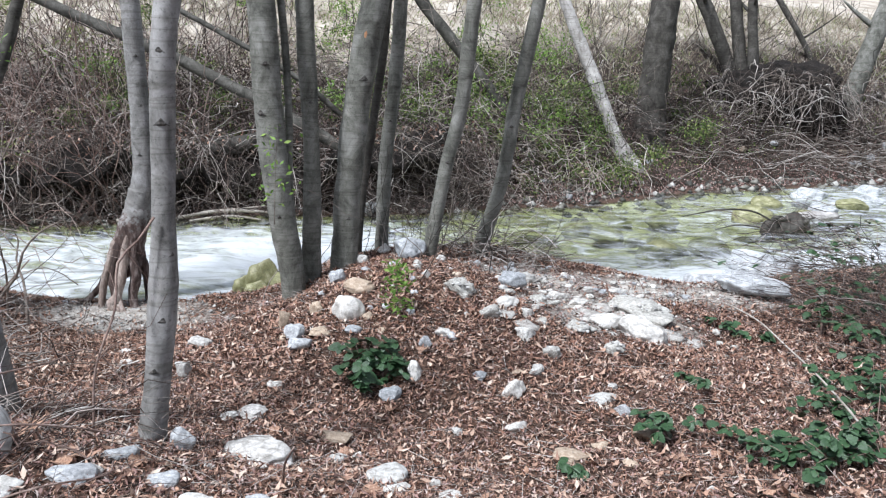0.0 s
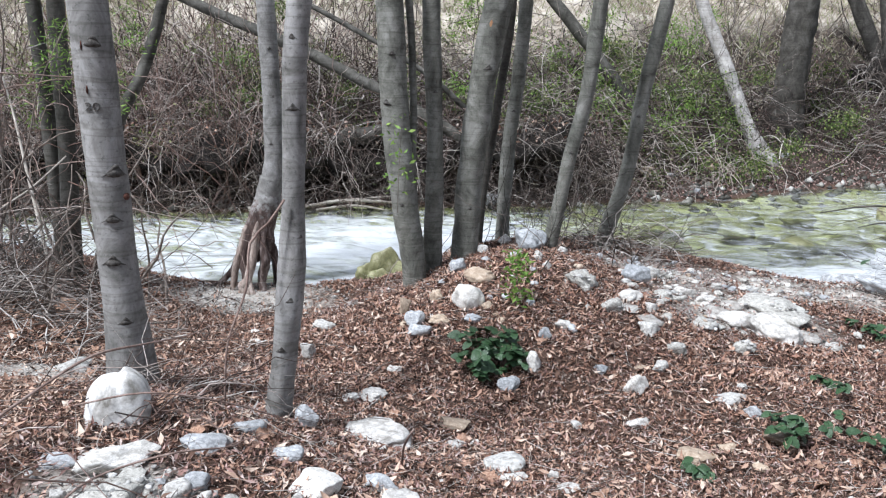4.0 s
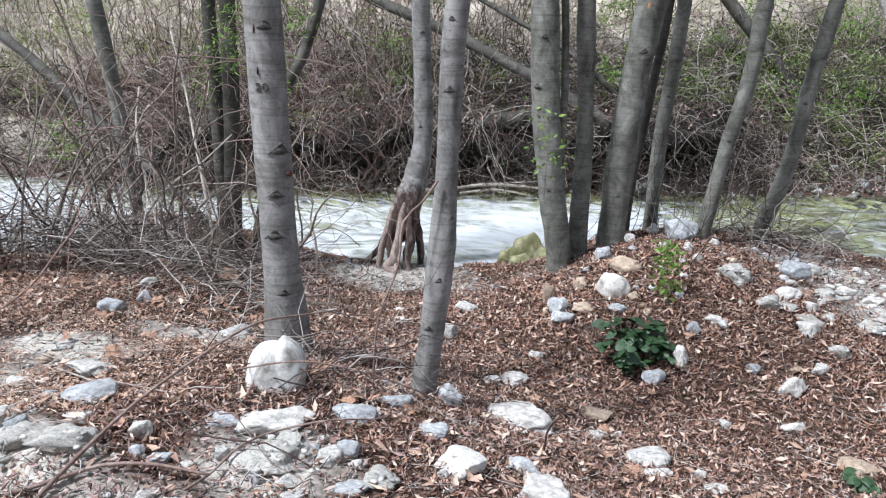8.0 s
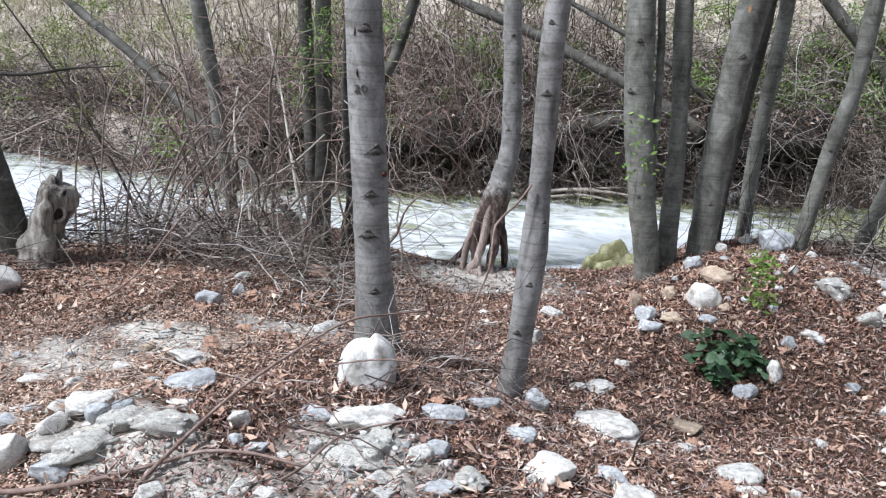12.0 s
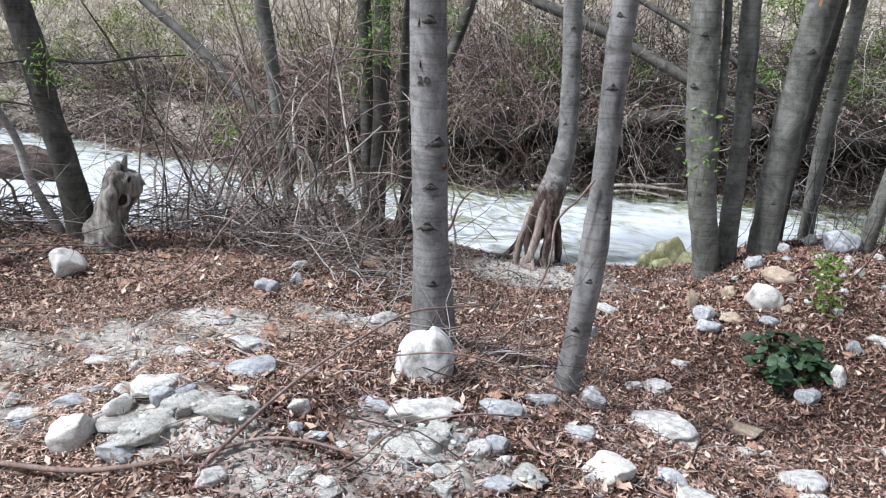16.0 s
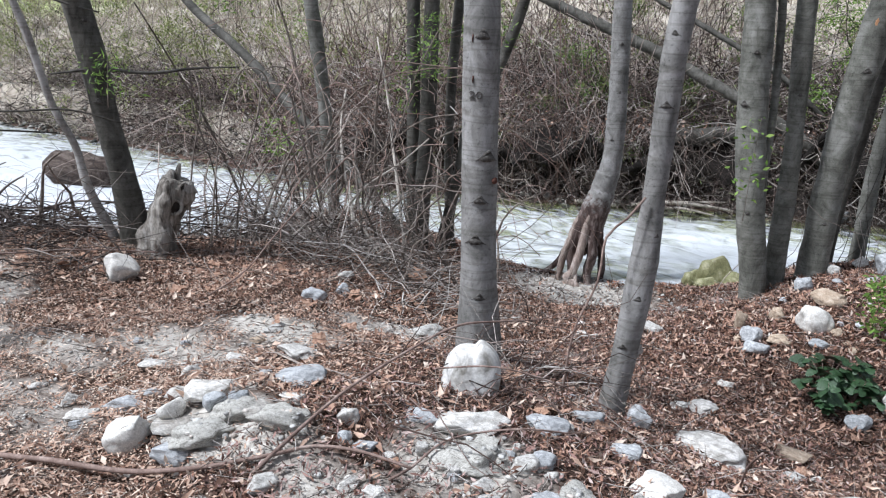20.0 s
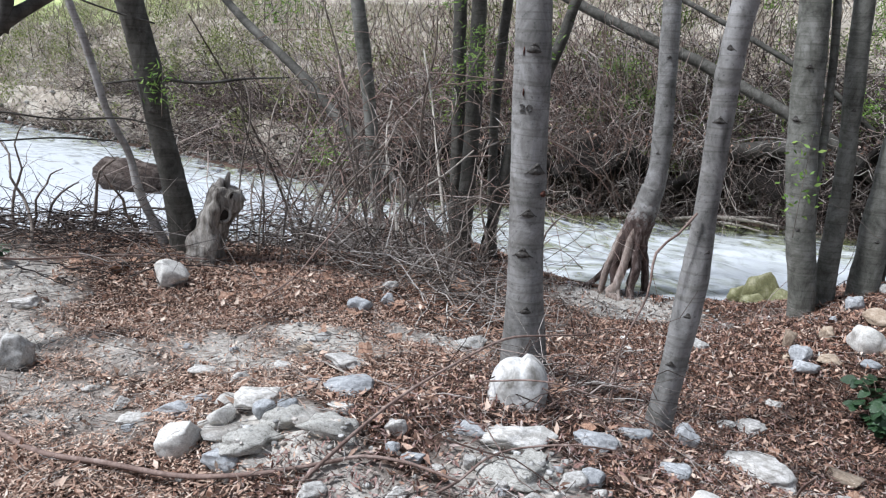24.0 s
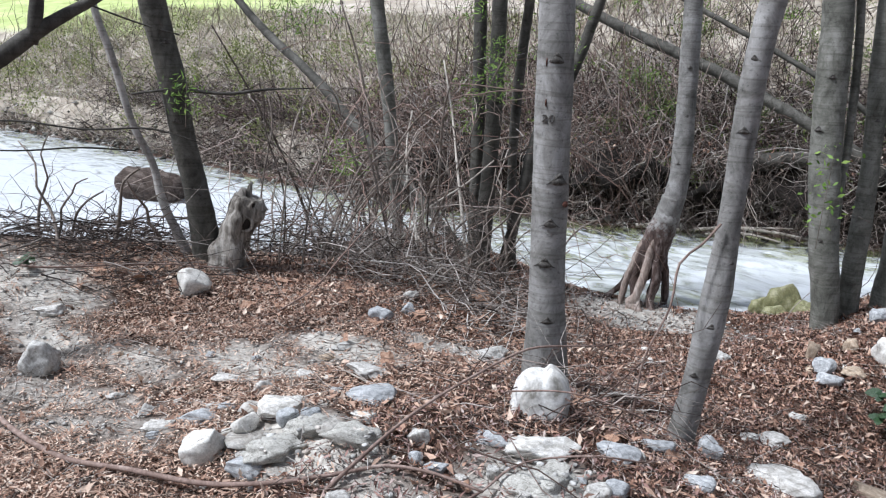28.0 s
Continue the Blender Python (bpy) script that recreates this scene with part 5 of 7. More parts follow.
def build_litter():
    x, y = scatter_near(340000)
    bare = sand_layer(x, y) + 0.38 * patch_noise(x, y, 4.0, 2.0) + 0.22 * patch_noise(x, y, 11.0, 5.0)
    tan = 0.85 * smooth_step(-1.9, -2.8, x) * smooth_step(3.2, 2.0, y)
    ok = (RNG.uniform(0, 1, len(x)) > np.clip((bare - 0.20) / 0.3, 0, 0.9)) & (RNG.uniform(0, 1, len(x)) > tan)
    x, y = x[ok], y[ok]
    n = len(x)
    far = np.clip(y / 4.0, 0.9, 1.5)
    leaf_heap("leaf_litter", x, y, land(x, y) + RNG.uniform(0.002, 0.027, n), (0.016 + 0.05 * RNG.uniform(0, 1, n) ** 1.5) * far, RNG.uniform(0.005, 0.014, n) * far, LITTER,
              "carpet of dry reddish-brown willow leaves on the bank", "leaf litter", 0.6)
    x, y = scatter_near(170000, -7.0, -1.2, 0.9, 4.2)
    lean = 0.95 * smooth_step(-1.7, -2.8, x) * smooth_step(3.9, 2.4, y) + 0.5 * np.exp(-((x + 4.3) / 0.9) ** 2 - ((y - 3.4) / 0.6) ** 2)
    bare = sand_layer(x, y) + 0.38 * patch_noise(x, y, 4.0, 2.0) + 0.22 * patch_noise(x, y, 11.0, 5.0)
    ok = (RNG.uniform(0, 1, len(x)) < lean) & (RNG.uniform(0, 1, len(x)) > np.clip((bare - 0.34) / 0.3, 0, 0.93))
    x, y = x[ok], y[ok]
    n = len(x)
    leaf_heap("leaf_litter", x, y, land(x, y) + RNG.uniform(0.008, 0.026, n), 0.010 + 0.045 * RNG.uniform(0, 1, n) ** 2.2, RNG.uniform(0.003, 0.010, n), TAN_LITTER,
              "dry tan leaves and leaf crumbs along the sandy path", "leaf litter", 0.35)
    x, y = scatter_near(42000, -2.2, 5.5, 1.5, 8.0)
    n = len(x)
    leaf_heap("leaf_litter", x, y, land(x, y) + RNG.uniform(0.006, 0.03, n), RNG.uniform(0.018, 0.055, n), RNG.uniform(0.005, 0.014, n), FADED,
              "faded mauve-brown curled leaves over the bank", "leaf litter", 0.5, 0.45)
    x, y = scatter_near(7500, -6.0, 3.5, 1.2, 6.5)
    bare = sand_layer(x, y)
    ok = RNG.uniform(0, 1, len(x)) > np.clip(bare * 1.6, 0, 0.9)
    x, y = x[ok], y[ok]
    n = len(x)
    leaf_heap("curled_leaves", x, y, land(x, y) + RNG.uniform(0.012, 0.035, n), RNG.uniform(0.04, 0.08, n), RNG.uniform(0.014, 0.028, n), TAN_LITTER,
              "larger curled tan leaves lying over the litter", "leaf litter", 0.5, 0.6)
    x, y = scatter_near(26000)
    n = len(x)
    twig_heap("ground_twigs", np.column_stack([x, y, land(x, y) + RNG.uniform(0.003, 0.03, n)]), any_way(n, 0.0, 0.08), RNG.uniform(0.05, 0.26, n), RNG.normal(0, 0.05, n),
              RNG.uniform(0.0009, 0.0026, n), TWIG, "fine bare twigs strewn over the dry leaves", "twigs", cuts=4)


build_litter()


def build_silt():
    """Lumps of dried silt between the cobbles of the sandy patches."""
    rnd = random.Random(12)
    bm = bmesh.new()
    for cx, cy, rx, ry, n in ((-2.4, 1.85, 0.25, 0.15, 11), (-1.45, 1.85, 0.3, 0.2, 9), (1.1, 6.4, 0.5, 0.35, 14)):
        for _ in range(n):
            w = rnd.uniform(0.05, 0.2) * (1.6 if cy > 4 else 1.0)
            x, y = rnd.gauss(cx, rx), rnd.gauss(cy, ry)
            made = bmesh.ops.create_icosphere(bm, subdivisions=2, radius=0.5)["verts"]
            for v in made:
                v.co *= 1 + 0.5 * noise.noise(v.co * 2.4 + Vector((x * 9, y * 9, 0))) + 0.2 * noise.noise(v.co * 7 + Vector((x * 9, y * 9, 0)))
            m = Matrix.Translation((x, y, float(land(x, y)) + 0.06 * w)) @ Matrix.Rotation(rnd.uniform(0, 6.28), 4, "Z") @ Matrix.Diagonal((w, w * rnd.uniform(0.6, 1), w * rnd.uniform(0.10, 0.28), 1))
            bmesh.ops.transform(bm, matrix=m, verts=made)
    tagged(part("silt_lumps", bm, SILT, None), "lumps of pale dried silt between the cobbles", "silt", kind="stuff")


build_silt()
x_back, y_back = RNG.uniform(-5, 4, 16000), RNG.uniform(-2.5, 1.0, 16000)
leaf_heap("leaf_litter", x_back, y_back, land(x_back, y_back) + RNG.uniform(0.002, 0.02, 16000), RNG.uniform(0.03, 0.065, 16000), RNG.uniform(0.008, 0.014, 16000), LITTER,
          "dry reddish-brown willow leaves on the path", "leaf litter", 0.45)


def build_cobbles():
    """Pebbles between the larger stones: single on the near patches, joined on the mound and the gravel tongue."""
    rnd = random.Random(4)
    for cx, cy, rx, ry, n, where, group in ((-2.4, 1.75, 0.28, 0.14, 26, "the sandy terrace", "stones on the terrace"), (-1.45, 2.05, 0.26, 0.2, 22, "the sandy terrace", "stones on the terrace"), (-2.9, 2.3, 0.5, 0.4, 16, "the sandy terrace", "stones on the terrace"),
                                            (-0.2, 3.9, 0.9, 0.6, 16, "the leaf-covered slope", "stones on the slope"), (-1.0, 3.2, 0.5, 0.5, 12, "the leaf-covered slope", "stones on the slope")):
        for _ in range(n):
            w = rnd.uniform(0.018, 0.05) * (1 + 0.12 * max(0, cy - 3))
            x, y = rnd.gauss(cx, rx), rnd.gauss(cy, ry)
            if w > 0.036:
                lay_stone(x, y, w, w * rnd.uniform(0.4, 0.7), rnd.choice("wwwgct"), where, group)
            else:
                PEBBLES.append((x, y, float(land(x, y)) + 0.2 * w, w))
    for cx, cy, rx, ry, n, tone in ((-0.4, 6.1, 0.6, 0.65, 14, "t"), (1.0, 6.5, 0.5, 0.4, 16, "w"), (1.1, 6.5, 0.6, 0.5, 60, "s"), (-1.9, 5.2, 0.5, 0.6, 6, "w"), (-0.7, 6.2, 0.4, 0.6, 22, "g"), (2.4, 7.6, 0.6, 0.3, 30, "s"), (1.0, 7.3, 0.6, 0.25, 40, "g"), (1.1, 7.35, 0.6, 0.25, 26, "w"), (-0.3, 6.9, 0.5, 0.3, 18, "w")):
        bm = bmesh.new()
        for _ in range(n):
            w = rnd.uniform(0.03, 0.10)
            x, y = rnd.gauss(cx, rx), rnd.gauss(cy, ry)
            m = Matrix.Translation((x, y, float(land(x, y)) + 0.12 * w)) @ Euler((rnd.uniform(-0.4, 0.4), rnd.uniform(-0.4, 0.4), rnd.uniform(0, 6.28))).to_matrix().to_4x4() @ Matrix.Diagonal((w, w * rnd.uniform(0.6, 1), w * rnd.uniform(0.4, 0.7), 1))
            made = bmesh.ops.create_icosphere(bm, subdivisions=2, radius=0.5)["verts"]
            for v in made:
                v.co *= 1 + 0.35 * noise.noise(v.co * 2.2 + Vector((x * 9, y * 9, 0)))
            bmesh.ops.transform(bm, matrix=m, verts=made)
        tagged(part("cobbles", bm, STONE[tone], None), "small pale and grey cobbles between the larger stones", "cobbles", kind="stuff")


build_cobbles()


def build_pebbles():
    """Thumb-sized pebbles set in the silt and on its crusted lumps."""
    bm = bmesh.new()
    bmesh.ops.create_icosphere(bm, subdivisions=2, radius=0.5)
    shape, tri = np.array([v.co[:] for v in bm.verts]), np.array([[v.index for v in f.verts] for f in bm.faces])
    bm.free()
    p = np.array(PEBBLES)
    n = len(p)
    turn = RNG.uniform(0, 6.28, n)
    v = shape[None] * (p[:, 3, None, None] * np.stack([np.ones(n), RNG.uniform(0.6, 0.9, n), RNG.uniform(0.4, 0.7, n)], -1)[:, None])
    v = v * (1 + 0.16 * np.sin(shape[None] @ RNG.normal(0, 4, (n, 3, 1)) + RNG.uniform(0, 6, (n, 1, 1))))
    x = v[:, :, 0] * np.cos(turn)[:, None] - v[:, :, 1] * np.sin(turn)[:, None]
    y = v[:, :, 0] * np.sin(turn)[:, None] + v[:, :, 1] * np.cos(turn)[:, None]
    v = np.stack([x, y, v[:, :, 2] - 0.15 * p[:, None, 3]], -1) + p[:, None, :3]
    heap("pebbles", v.reshape(-1, 3), (tri[None] + len(shape) * np.arange(n)[:, None, None]).reshape(-1, 3), PEBBLE, "small white and grey pebbles set in pale silt", "pebbles", True)


build_pebbles()


def build_gravel():
    x, y = scatter_near(70000)
    s = sand_layer(x, y) + 0.2 * patch_noise(x, y, 3.0, 8.0)
    ok = RNG.uniform(0, 1, len(x)) < np.clip((s - 0.18) / 0.5, 0.015, 0.55)
    x, y = x[ok], y[ok]
    n = len(x)
    size = 0.004 + 0.014 * RNG.uniform(0, 1, n) ** 4 + 0.002 * np.clip(y - 3, 0, 5)
    shape = np.array([(1, 0, 0), (-1, 0, 0), (0, 1, 0), (0, -1, 0), (0, 0, 0.7), (0, 0, -0.7)], float)
    p = shape[None] * size[:, None, None] * RNG.uniform(0.6, 1.3, (n, 6, 1))
    a = RNG.uniform(0, 6.28, n)
    px = p[:, :, 0] * np.cos(a)[:, None] - p[:, :, 1] * np.sin(a)[:, None]
    py = p[:, :, 0] * np.sin(a)[:, None] + p[:, :, 1] * np.cos(a)[:, None]
    v = np.stack([px + x[:, None], py + y[:, None], p[:, :, 2] + (land(x, y) + size * 0.3)[:, None]], -1).reshape(-1, 3)
    tri = np.array([(0, 2, 4), (2, 1, 4), (1, 3, 4), (3, 0, 4), (2, 0, 5), (1, 2, 5), (3, 1, 5), (0, 3, 5)])
    heap("gravel", v, (tri[None] + 6 * np.arange(n)[:, None, None]).reshape(-1, 3), GRAVEL, "loose grey and white gravel on the sandy patches", "gravel", True)


build_gravel()


# ---- brush on the far bank ----
def far_places(n, x0, x1, d0, d1, power=1.0):
    x = RNG.uniform(x0, x1, n)
    d = d0 + (d1 - d0) * RNG.uniform(0, 1, n) ** power
    y = far_edge(x) + d
    return x, y, land(x, y)


def build_brush():
    # undergrowth close to the soil, coloured dark to paint the thicket's inner shade
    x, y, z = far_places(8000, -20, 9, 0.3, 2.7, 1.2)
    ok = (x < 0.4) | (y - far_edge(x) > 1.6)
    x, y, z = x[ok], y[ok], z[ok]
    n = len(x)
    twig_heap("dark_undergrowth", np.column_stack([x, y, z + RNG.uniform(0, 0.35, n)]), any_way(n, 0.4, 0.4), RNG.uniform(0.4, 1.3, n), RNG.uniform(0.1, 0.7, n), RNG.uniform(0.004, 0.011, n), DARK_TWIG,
              "dead sticks matted over the far bank, darkened as thicket shade", "brushwood", wiggle=0.3, cuts=8)
    # arching canes that rise in domes and hang towards the water
    x, y, z = far_places(6500, -17, 0.8, 0.4, 2.5)
    ok = patch_noise(x, y, 0.55, 12.0) + 0.4 * patch_noise(x, y, 1.7, 3.0) > -0.16
    x, y, z = x[ok], y[ok], z[ok]
    n = len(x)
    way = np.column_stack([RNG.normal(0, 0.75, n), RNG.normal(-0.35, 0.5, n), RNG.uniform(0.45, 1.1, n)])
    twig_heap("bramble_thicket", np.column_stack([x, y, z]), way, RNG.uniform(0.8, 1.9, n), RNG.uniform(0.5, 1.25, n), RNG.uniform(0.003, 0.010, n), TWIG_RED,
              "tangled thicket of dead reddish-brown canes over the far bank", "thicket", wiggle=0.2, cuts=11)
    # grey runners between them
    x, y, z = far_places(4200, -10, 14, 0.4, 3.4, 1.5)
    ok = (x < 0.6) | (y - far_edge(x) > 2.0) | (RNG.uniform(0, 1, len(x)) < 0.16)
    x, y, z = x[ok], y[ok], z[ok]
    n = len(x)
    twig_heap("dead_brushwood", np.column_stack([x, y, z + RNG.uniform(0, 0.8, n)]), any_way(n, 0.25, 0.45), RNG.uniform(0.5, 1.9, n), RNG.uniform(0.0, 0.7, n), RNG.uniform(0.0035, 0.0115, n), BRUSH,
              "grey dead brushwood lying over the far bank", "brushwood", wiggle=0.28, cuts=10)
    # bleached canes that stand out in long arcs
    x, y, z = far_places(420, -10, 3, 0.5, 3.2)
    n = len(x)
    way = np.column_stack([RNG.normal(0, 0.8, n), RNG.normal(-0.4, 0.4, n), RNG.uniform(0.6, 1.4, n)])
    twig_heap("bleached_canes", np.column_stack([x, y, z]), way, RNG.uniform(1.2, 2.8, n), RNG.uniform(0.6, 1.3, n), RNG.uniform(0.005, 0.011, n), PALE_TWIG,
              "bleached canes arching over the thicket", "canes", wiggle=0.12, cuts=12)
    # roots and vines that hang down the undercut bank
    x = RNG.uniform(-9.5, 0.4, 480)
    y = far_edge(x) + RNG.uniform(-0.3, 0.8, len(x))
    top = water_z(x) + RNG.uniform(0.85, 1.5, len(x))
    n = len(x)
    way = np.column_stack([RNG.normal(0, 0.6, n), RNG.uniform(-0.6, 0.0, n), RNG.uniform(-0.2, 0.6, n)])
    twig_heap("hanging_vines", np.column_stack([x, y, top]), way, RNG.uniform(0.5, 1.6, n), RNG.uniform(0.4, 1.1, n), RNG.uniform(0.0025, 0.007, n), BRUSH,
              "grey vines and roots hanging over the undercut bank", "vines", wiggle=0.14, cuts=9)
    # sticks that slid down in front of the hollow, its shade put in their colour
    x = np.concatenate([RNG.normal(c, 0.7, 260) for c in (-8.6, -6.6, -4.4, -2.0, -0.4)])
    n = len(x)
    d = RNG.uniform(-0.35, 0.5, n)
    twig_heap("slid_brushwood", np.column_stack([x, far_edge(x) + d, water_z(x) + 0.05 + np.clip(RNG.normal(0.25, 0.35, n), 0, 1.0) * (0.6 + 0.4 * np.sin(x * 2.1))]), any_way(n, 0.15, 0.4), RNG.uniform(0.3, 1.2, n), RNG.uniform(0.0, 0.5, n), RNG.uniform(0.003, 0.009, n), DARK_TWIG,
              "sticks and roots slid down before the undercut bank, darkened as its shade", "brushwood", wiggle=0.3, cuts=8)
    # upright thin shoots behind
    x, y, z = far_places(620, -28, 14, 1.0, 10.0)
    n = len(x)
    way = np.column_stack([RNG.normal(0, 0.3, n), RNG.normal(0, 0.2, n), np.ones(n)])
    twig_heap("thin_shoots", np.column_stack([x, y, z]), way, RNG.uniform(1.2, 3.6, n), RNG.uniform(0, 0.35, n), RNG.uniform(0.005, 0.015, n), BRUSH,
              "thin bare shoots standing on the far slope", "shoots", wiggle=0.12, cuts=9)
    x, y, z = far_places(900, -13, -3.5, 0.6, 4.0)
    n = len(x)
    way = np.column_stack([RNG.normal(-0.05, 0.4, n), RNG.normal(-0.1, 0.25, n), np.ones(n)])
    twig_heap("red_shoots", np.column_stack([x, y, z]), way, RNG.uniform(1.0, 3.2, n), RNG.uniform(0, 0.6, n), RNG.uniform(0.004, 0.012, n), TWIG_RED,
              "tall thin reddish-brown shoots on the far bank", "shoots", wiggle=0.14, cuts=10)
    # long reddish canes that rise before the bank and bend over
    x = RNG.uniform(-10.5, -4.6, 300)
    n = len(x)
    y = far_edge(x) + RNG.uniform(0.0, 1.3, n)
    way = np.column_stack([RNG.normal(-0.1, 0.3, n), RNG.normal(-0.2, 0.2, n), np.ones(n)])
    twig_heap("tall_canes", np.column_stack([x, y, land(x, y) + 0.1]), way, RNG.uniform(1.8, 3.6, n), RNG.uniform(0.1, 0.7, n), RNG.uniform(0.006, 0.012, n), RED_CANE,
              "long reddish-brown canes bending over the water", "canes", wiggle=0.09, cuts=12)
    # pale roots hanging from a dark washed-out bank downstream
    x = RNG.normal(6.8, 0.75, 130)
    n = len(x)
    way = np.column_stack([RNG.normal(0, 0.6, n), RNG.uniform(-0.9, -0.2, n), RNG.uniform(0.1, 0.8, n)])
    twig_heap("hanging_roots", np.column_stack([x, 17.5 + RNG.uniform(-0.1, 0.3, n), RNG.uniform(1.0, 1.65, n)]), way, RNG.uniform(0.6, 1.6, n), RNG.uniform(0.7, 1.4, n), RNG.uniform(0.006, 0.018, n), TWIG,
              "pale bared roots hanging over the far shore", "roots", wiggle=0.14, cuts=10)
    # fallen leaves on the bank
    x, y, z = far_places(42000, -13, 14, 0.1, 4.0, 1.2)
    n = len(x)
    leaf_heap("bank_leaves", x, y, z + RNG.uniform(0.0, 0.05, n), RNG.uniform(0.03, 0.08, n), RNG.uniform(0.012, 0.03, n), FADED, "dry brown leaves caught on the far bank", "leaf litter", 0.8)
    x, d = RNG.uniform(-9.5, 0.2, 900), RNG.uniform(-0.1, 1.1, 900)
    leaf_heap("ledge_leaves", x, far_edge(x) + d, water_z(x) + 1.0 + 0.1 * d + RNG.uniform(-0.05, 0.3, 900), RNG.uniform(0.05, 0.1, 900), RNG.uniform(0.02, 0.045, 900), LITTER,
              "dry leaves caught on the overhanging ledge", "leaf litter", 0.8)
    # pale scrub on the slope upstream
    x, y, z = far_places(3000, -28, -9.5, 0.2, 5.0)
    n = len(x)
    twig_heap("pale_scrub", np.column_stack([x, y, z]), any_way(n, 0.6, 0.5), RNG.uniform(0.3, 1.3, n), RNG.uniform(0.1, 0.8, n), RNG.uniform(0.005, 0.013, n), PALE_TWIG,
              "pale dead scrub on the slope upstream", "scrub", wiggle=0.25)
    x, y, z = far_places(9000, -30, -8.5, 0.2, 6.0)
    n = len(x)
    twig_heap("bank_grass", np.column_stack([x, y, z]), any_way(n, 1.2, 0.4), RNG.uniform(0.15, 0.5, n), RNG.uniform(0.1, 0.8, n), RNG.uniform(0.005, 0.011, n), STRAW,
              "dry tufted grass on the slope upstream", "grass", cuts=4)
    # dark stems and litter of old scrub on the slope
    x, y, z = far_places(5200, -26, 14, 2.0, 8.0)
    ok = patch_noise(x, y, 0.5, 31.0) + 0.5 * patch_noise(x, y, 1.6, 5.0) > np.where(x < -9.5, 0.22, np.where(x > 2.0, 0.0, 0.25))
    x, y, z = x[ok], y[ok], z[ok]
    n = len(x)
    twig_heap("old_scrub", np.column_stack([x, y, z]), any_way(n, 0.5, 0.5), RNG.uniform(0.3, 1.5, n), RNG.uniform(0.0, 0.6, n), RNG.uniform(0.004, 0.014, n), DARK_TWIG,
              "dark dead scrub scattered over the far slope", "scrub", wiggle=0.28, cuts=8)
    # dry grass higher up
    x, y, z = far_places(36000, -30, 20, 2.6, 10.5)
    n = len(x)
    twig_heap("dry_grass", np.column_stack([x, y, z]), any_way(n, 1.6, 0.3), RNG.uniform(0.15, 0.55, n), RNG.uniform(0, 0.8, n), RNG.uniform(0.006, 0.012, n), STRAW,
              "pale dry grass on the hillside", "grass", cuts=4)


build_brush()


def build_ledge():
    """The turf that overhangs the undercut far bank, with an uneven lip."""
    xs, ts = np.arange(-10.0, 0.4, 0.08), np.linspace(0, 1, 9)
    x, t = np.meshgrid(xs, ts)
    lip = -0.05 + 0.55 * np.array([noise.noise(Vector((a * 1.3, 4, 0))) for a in xs])[None] + 0.08 * np.array([noise.noise(Vector((a * 5, 1, 0))) for a in xs])[None]
    ends = smooth_step(-10, -9, x) * smooth_step(0.4, -0.6, x)
    d = (lip * ends + 1.0 * (1 - ends)) * (1 - t) + 1.25 * t
    y = far_edge(x) + d
    rough = sheet_noise(x, y, 2.0, 6.0)
    top = water_z(x) + 0.86 + 0.12 * t + 0.34 * rough + 0.55 * sheet_noise(x * 0.7, y * 0.7, 1.0, 21.0) - 0.12 * (1 - t) ** 3
    under = top - 0.10 - 0.30 * t + 0.08 * sheet_noise(x, y, 4.0, 8.0)
    rows, cols = x.shape
    idx = np.arange(rows * cols).reshape(rows, cols)
    quads = np.column_stack([idx[:-1, :-1].ravel(), idx[:-1, 1:].ravel(), idx[1:, 1:].ravel(), idx[1:, :-1].ravel()])
    n = rows * cols
    rim = [(int(a) + n, int(b) + n, int(b), int(a)) for a, b in zip(idx[0, :-1], idx[0, 1:])]
    v = np.vstack([np.column_stack([x.ravel(), y.ravel(), top.ravel()]), np.column_stack([x.ravel(), y.ravel(), under.ravel()])])
    ob = link("bank_ledge", v.tolist(), quads.tolist() + (quads[:, ::-1] + n).tolist() + rim, SHADE_SOIL)
    return tagged(ob, "overhanging earth ledge above the undercut far bank", "bank", kind="structure")


build_ledge()


def washed_bank():
    """A dark lump of washed-out earth on the far shore, from which roots hang."""
    bm = bmesh.new()
    bmesh.ops.create_icosphere(bm, subdivisions=5, radius=1)
    for v in bm.verts:
        v.co *= 1 + 0.3 * noise.noise(v.co * 1.6) + 0.16 * noise.noise(v.co * 4.5) + 0.07 * noise.noise(v.co * 11)
    bmesh.ops.transform(bm, matrix=Matrix.Translation((6.8, 18.15, float(land(6.8, 18.15)) + 0.25)) @ Matrix.Diagonal((1.5, 0.75, 0.85, 1)), verts=bm.verts)
    return tagged(part("earth_bank", bm, SHADE_SOIL, None), "dark washed-out earth bank with hanging roots", "bank", kind="structure")


washed_bank()


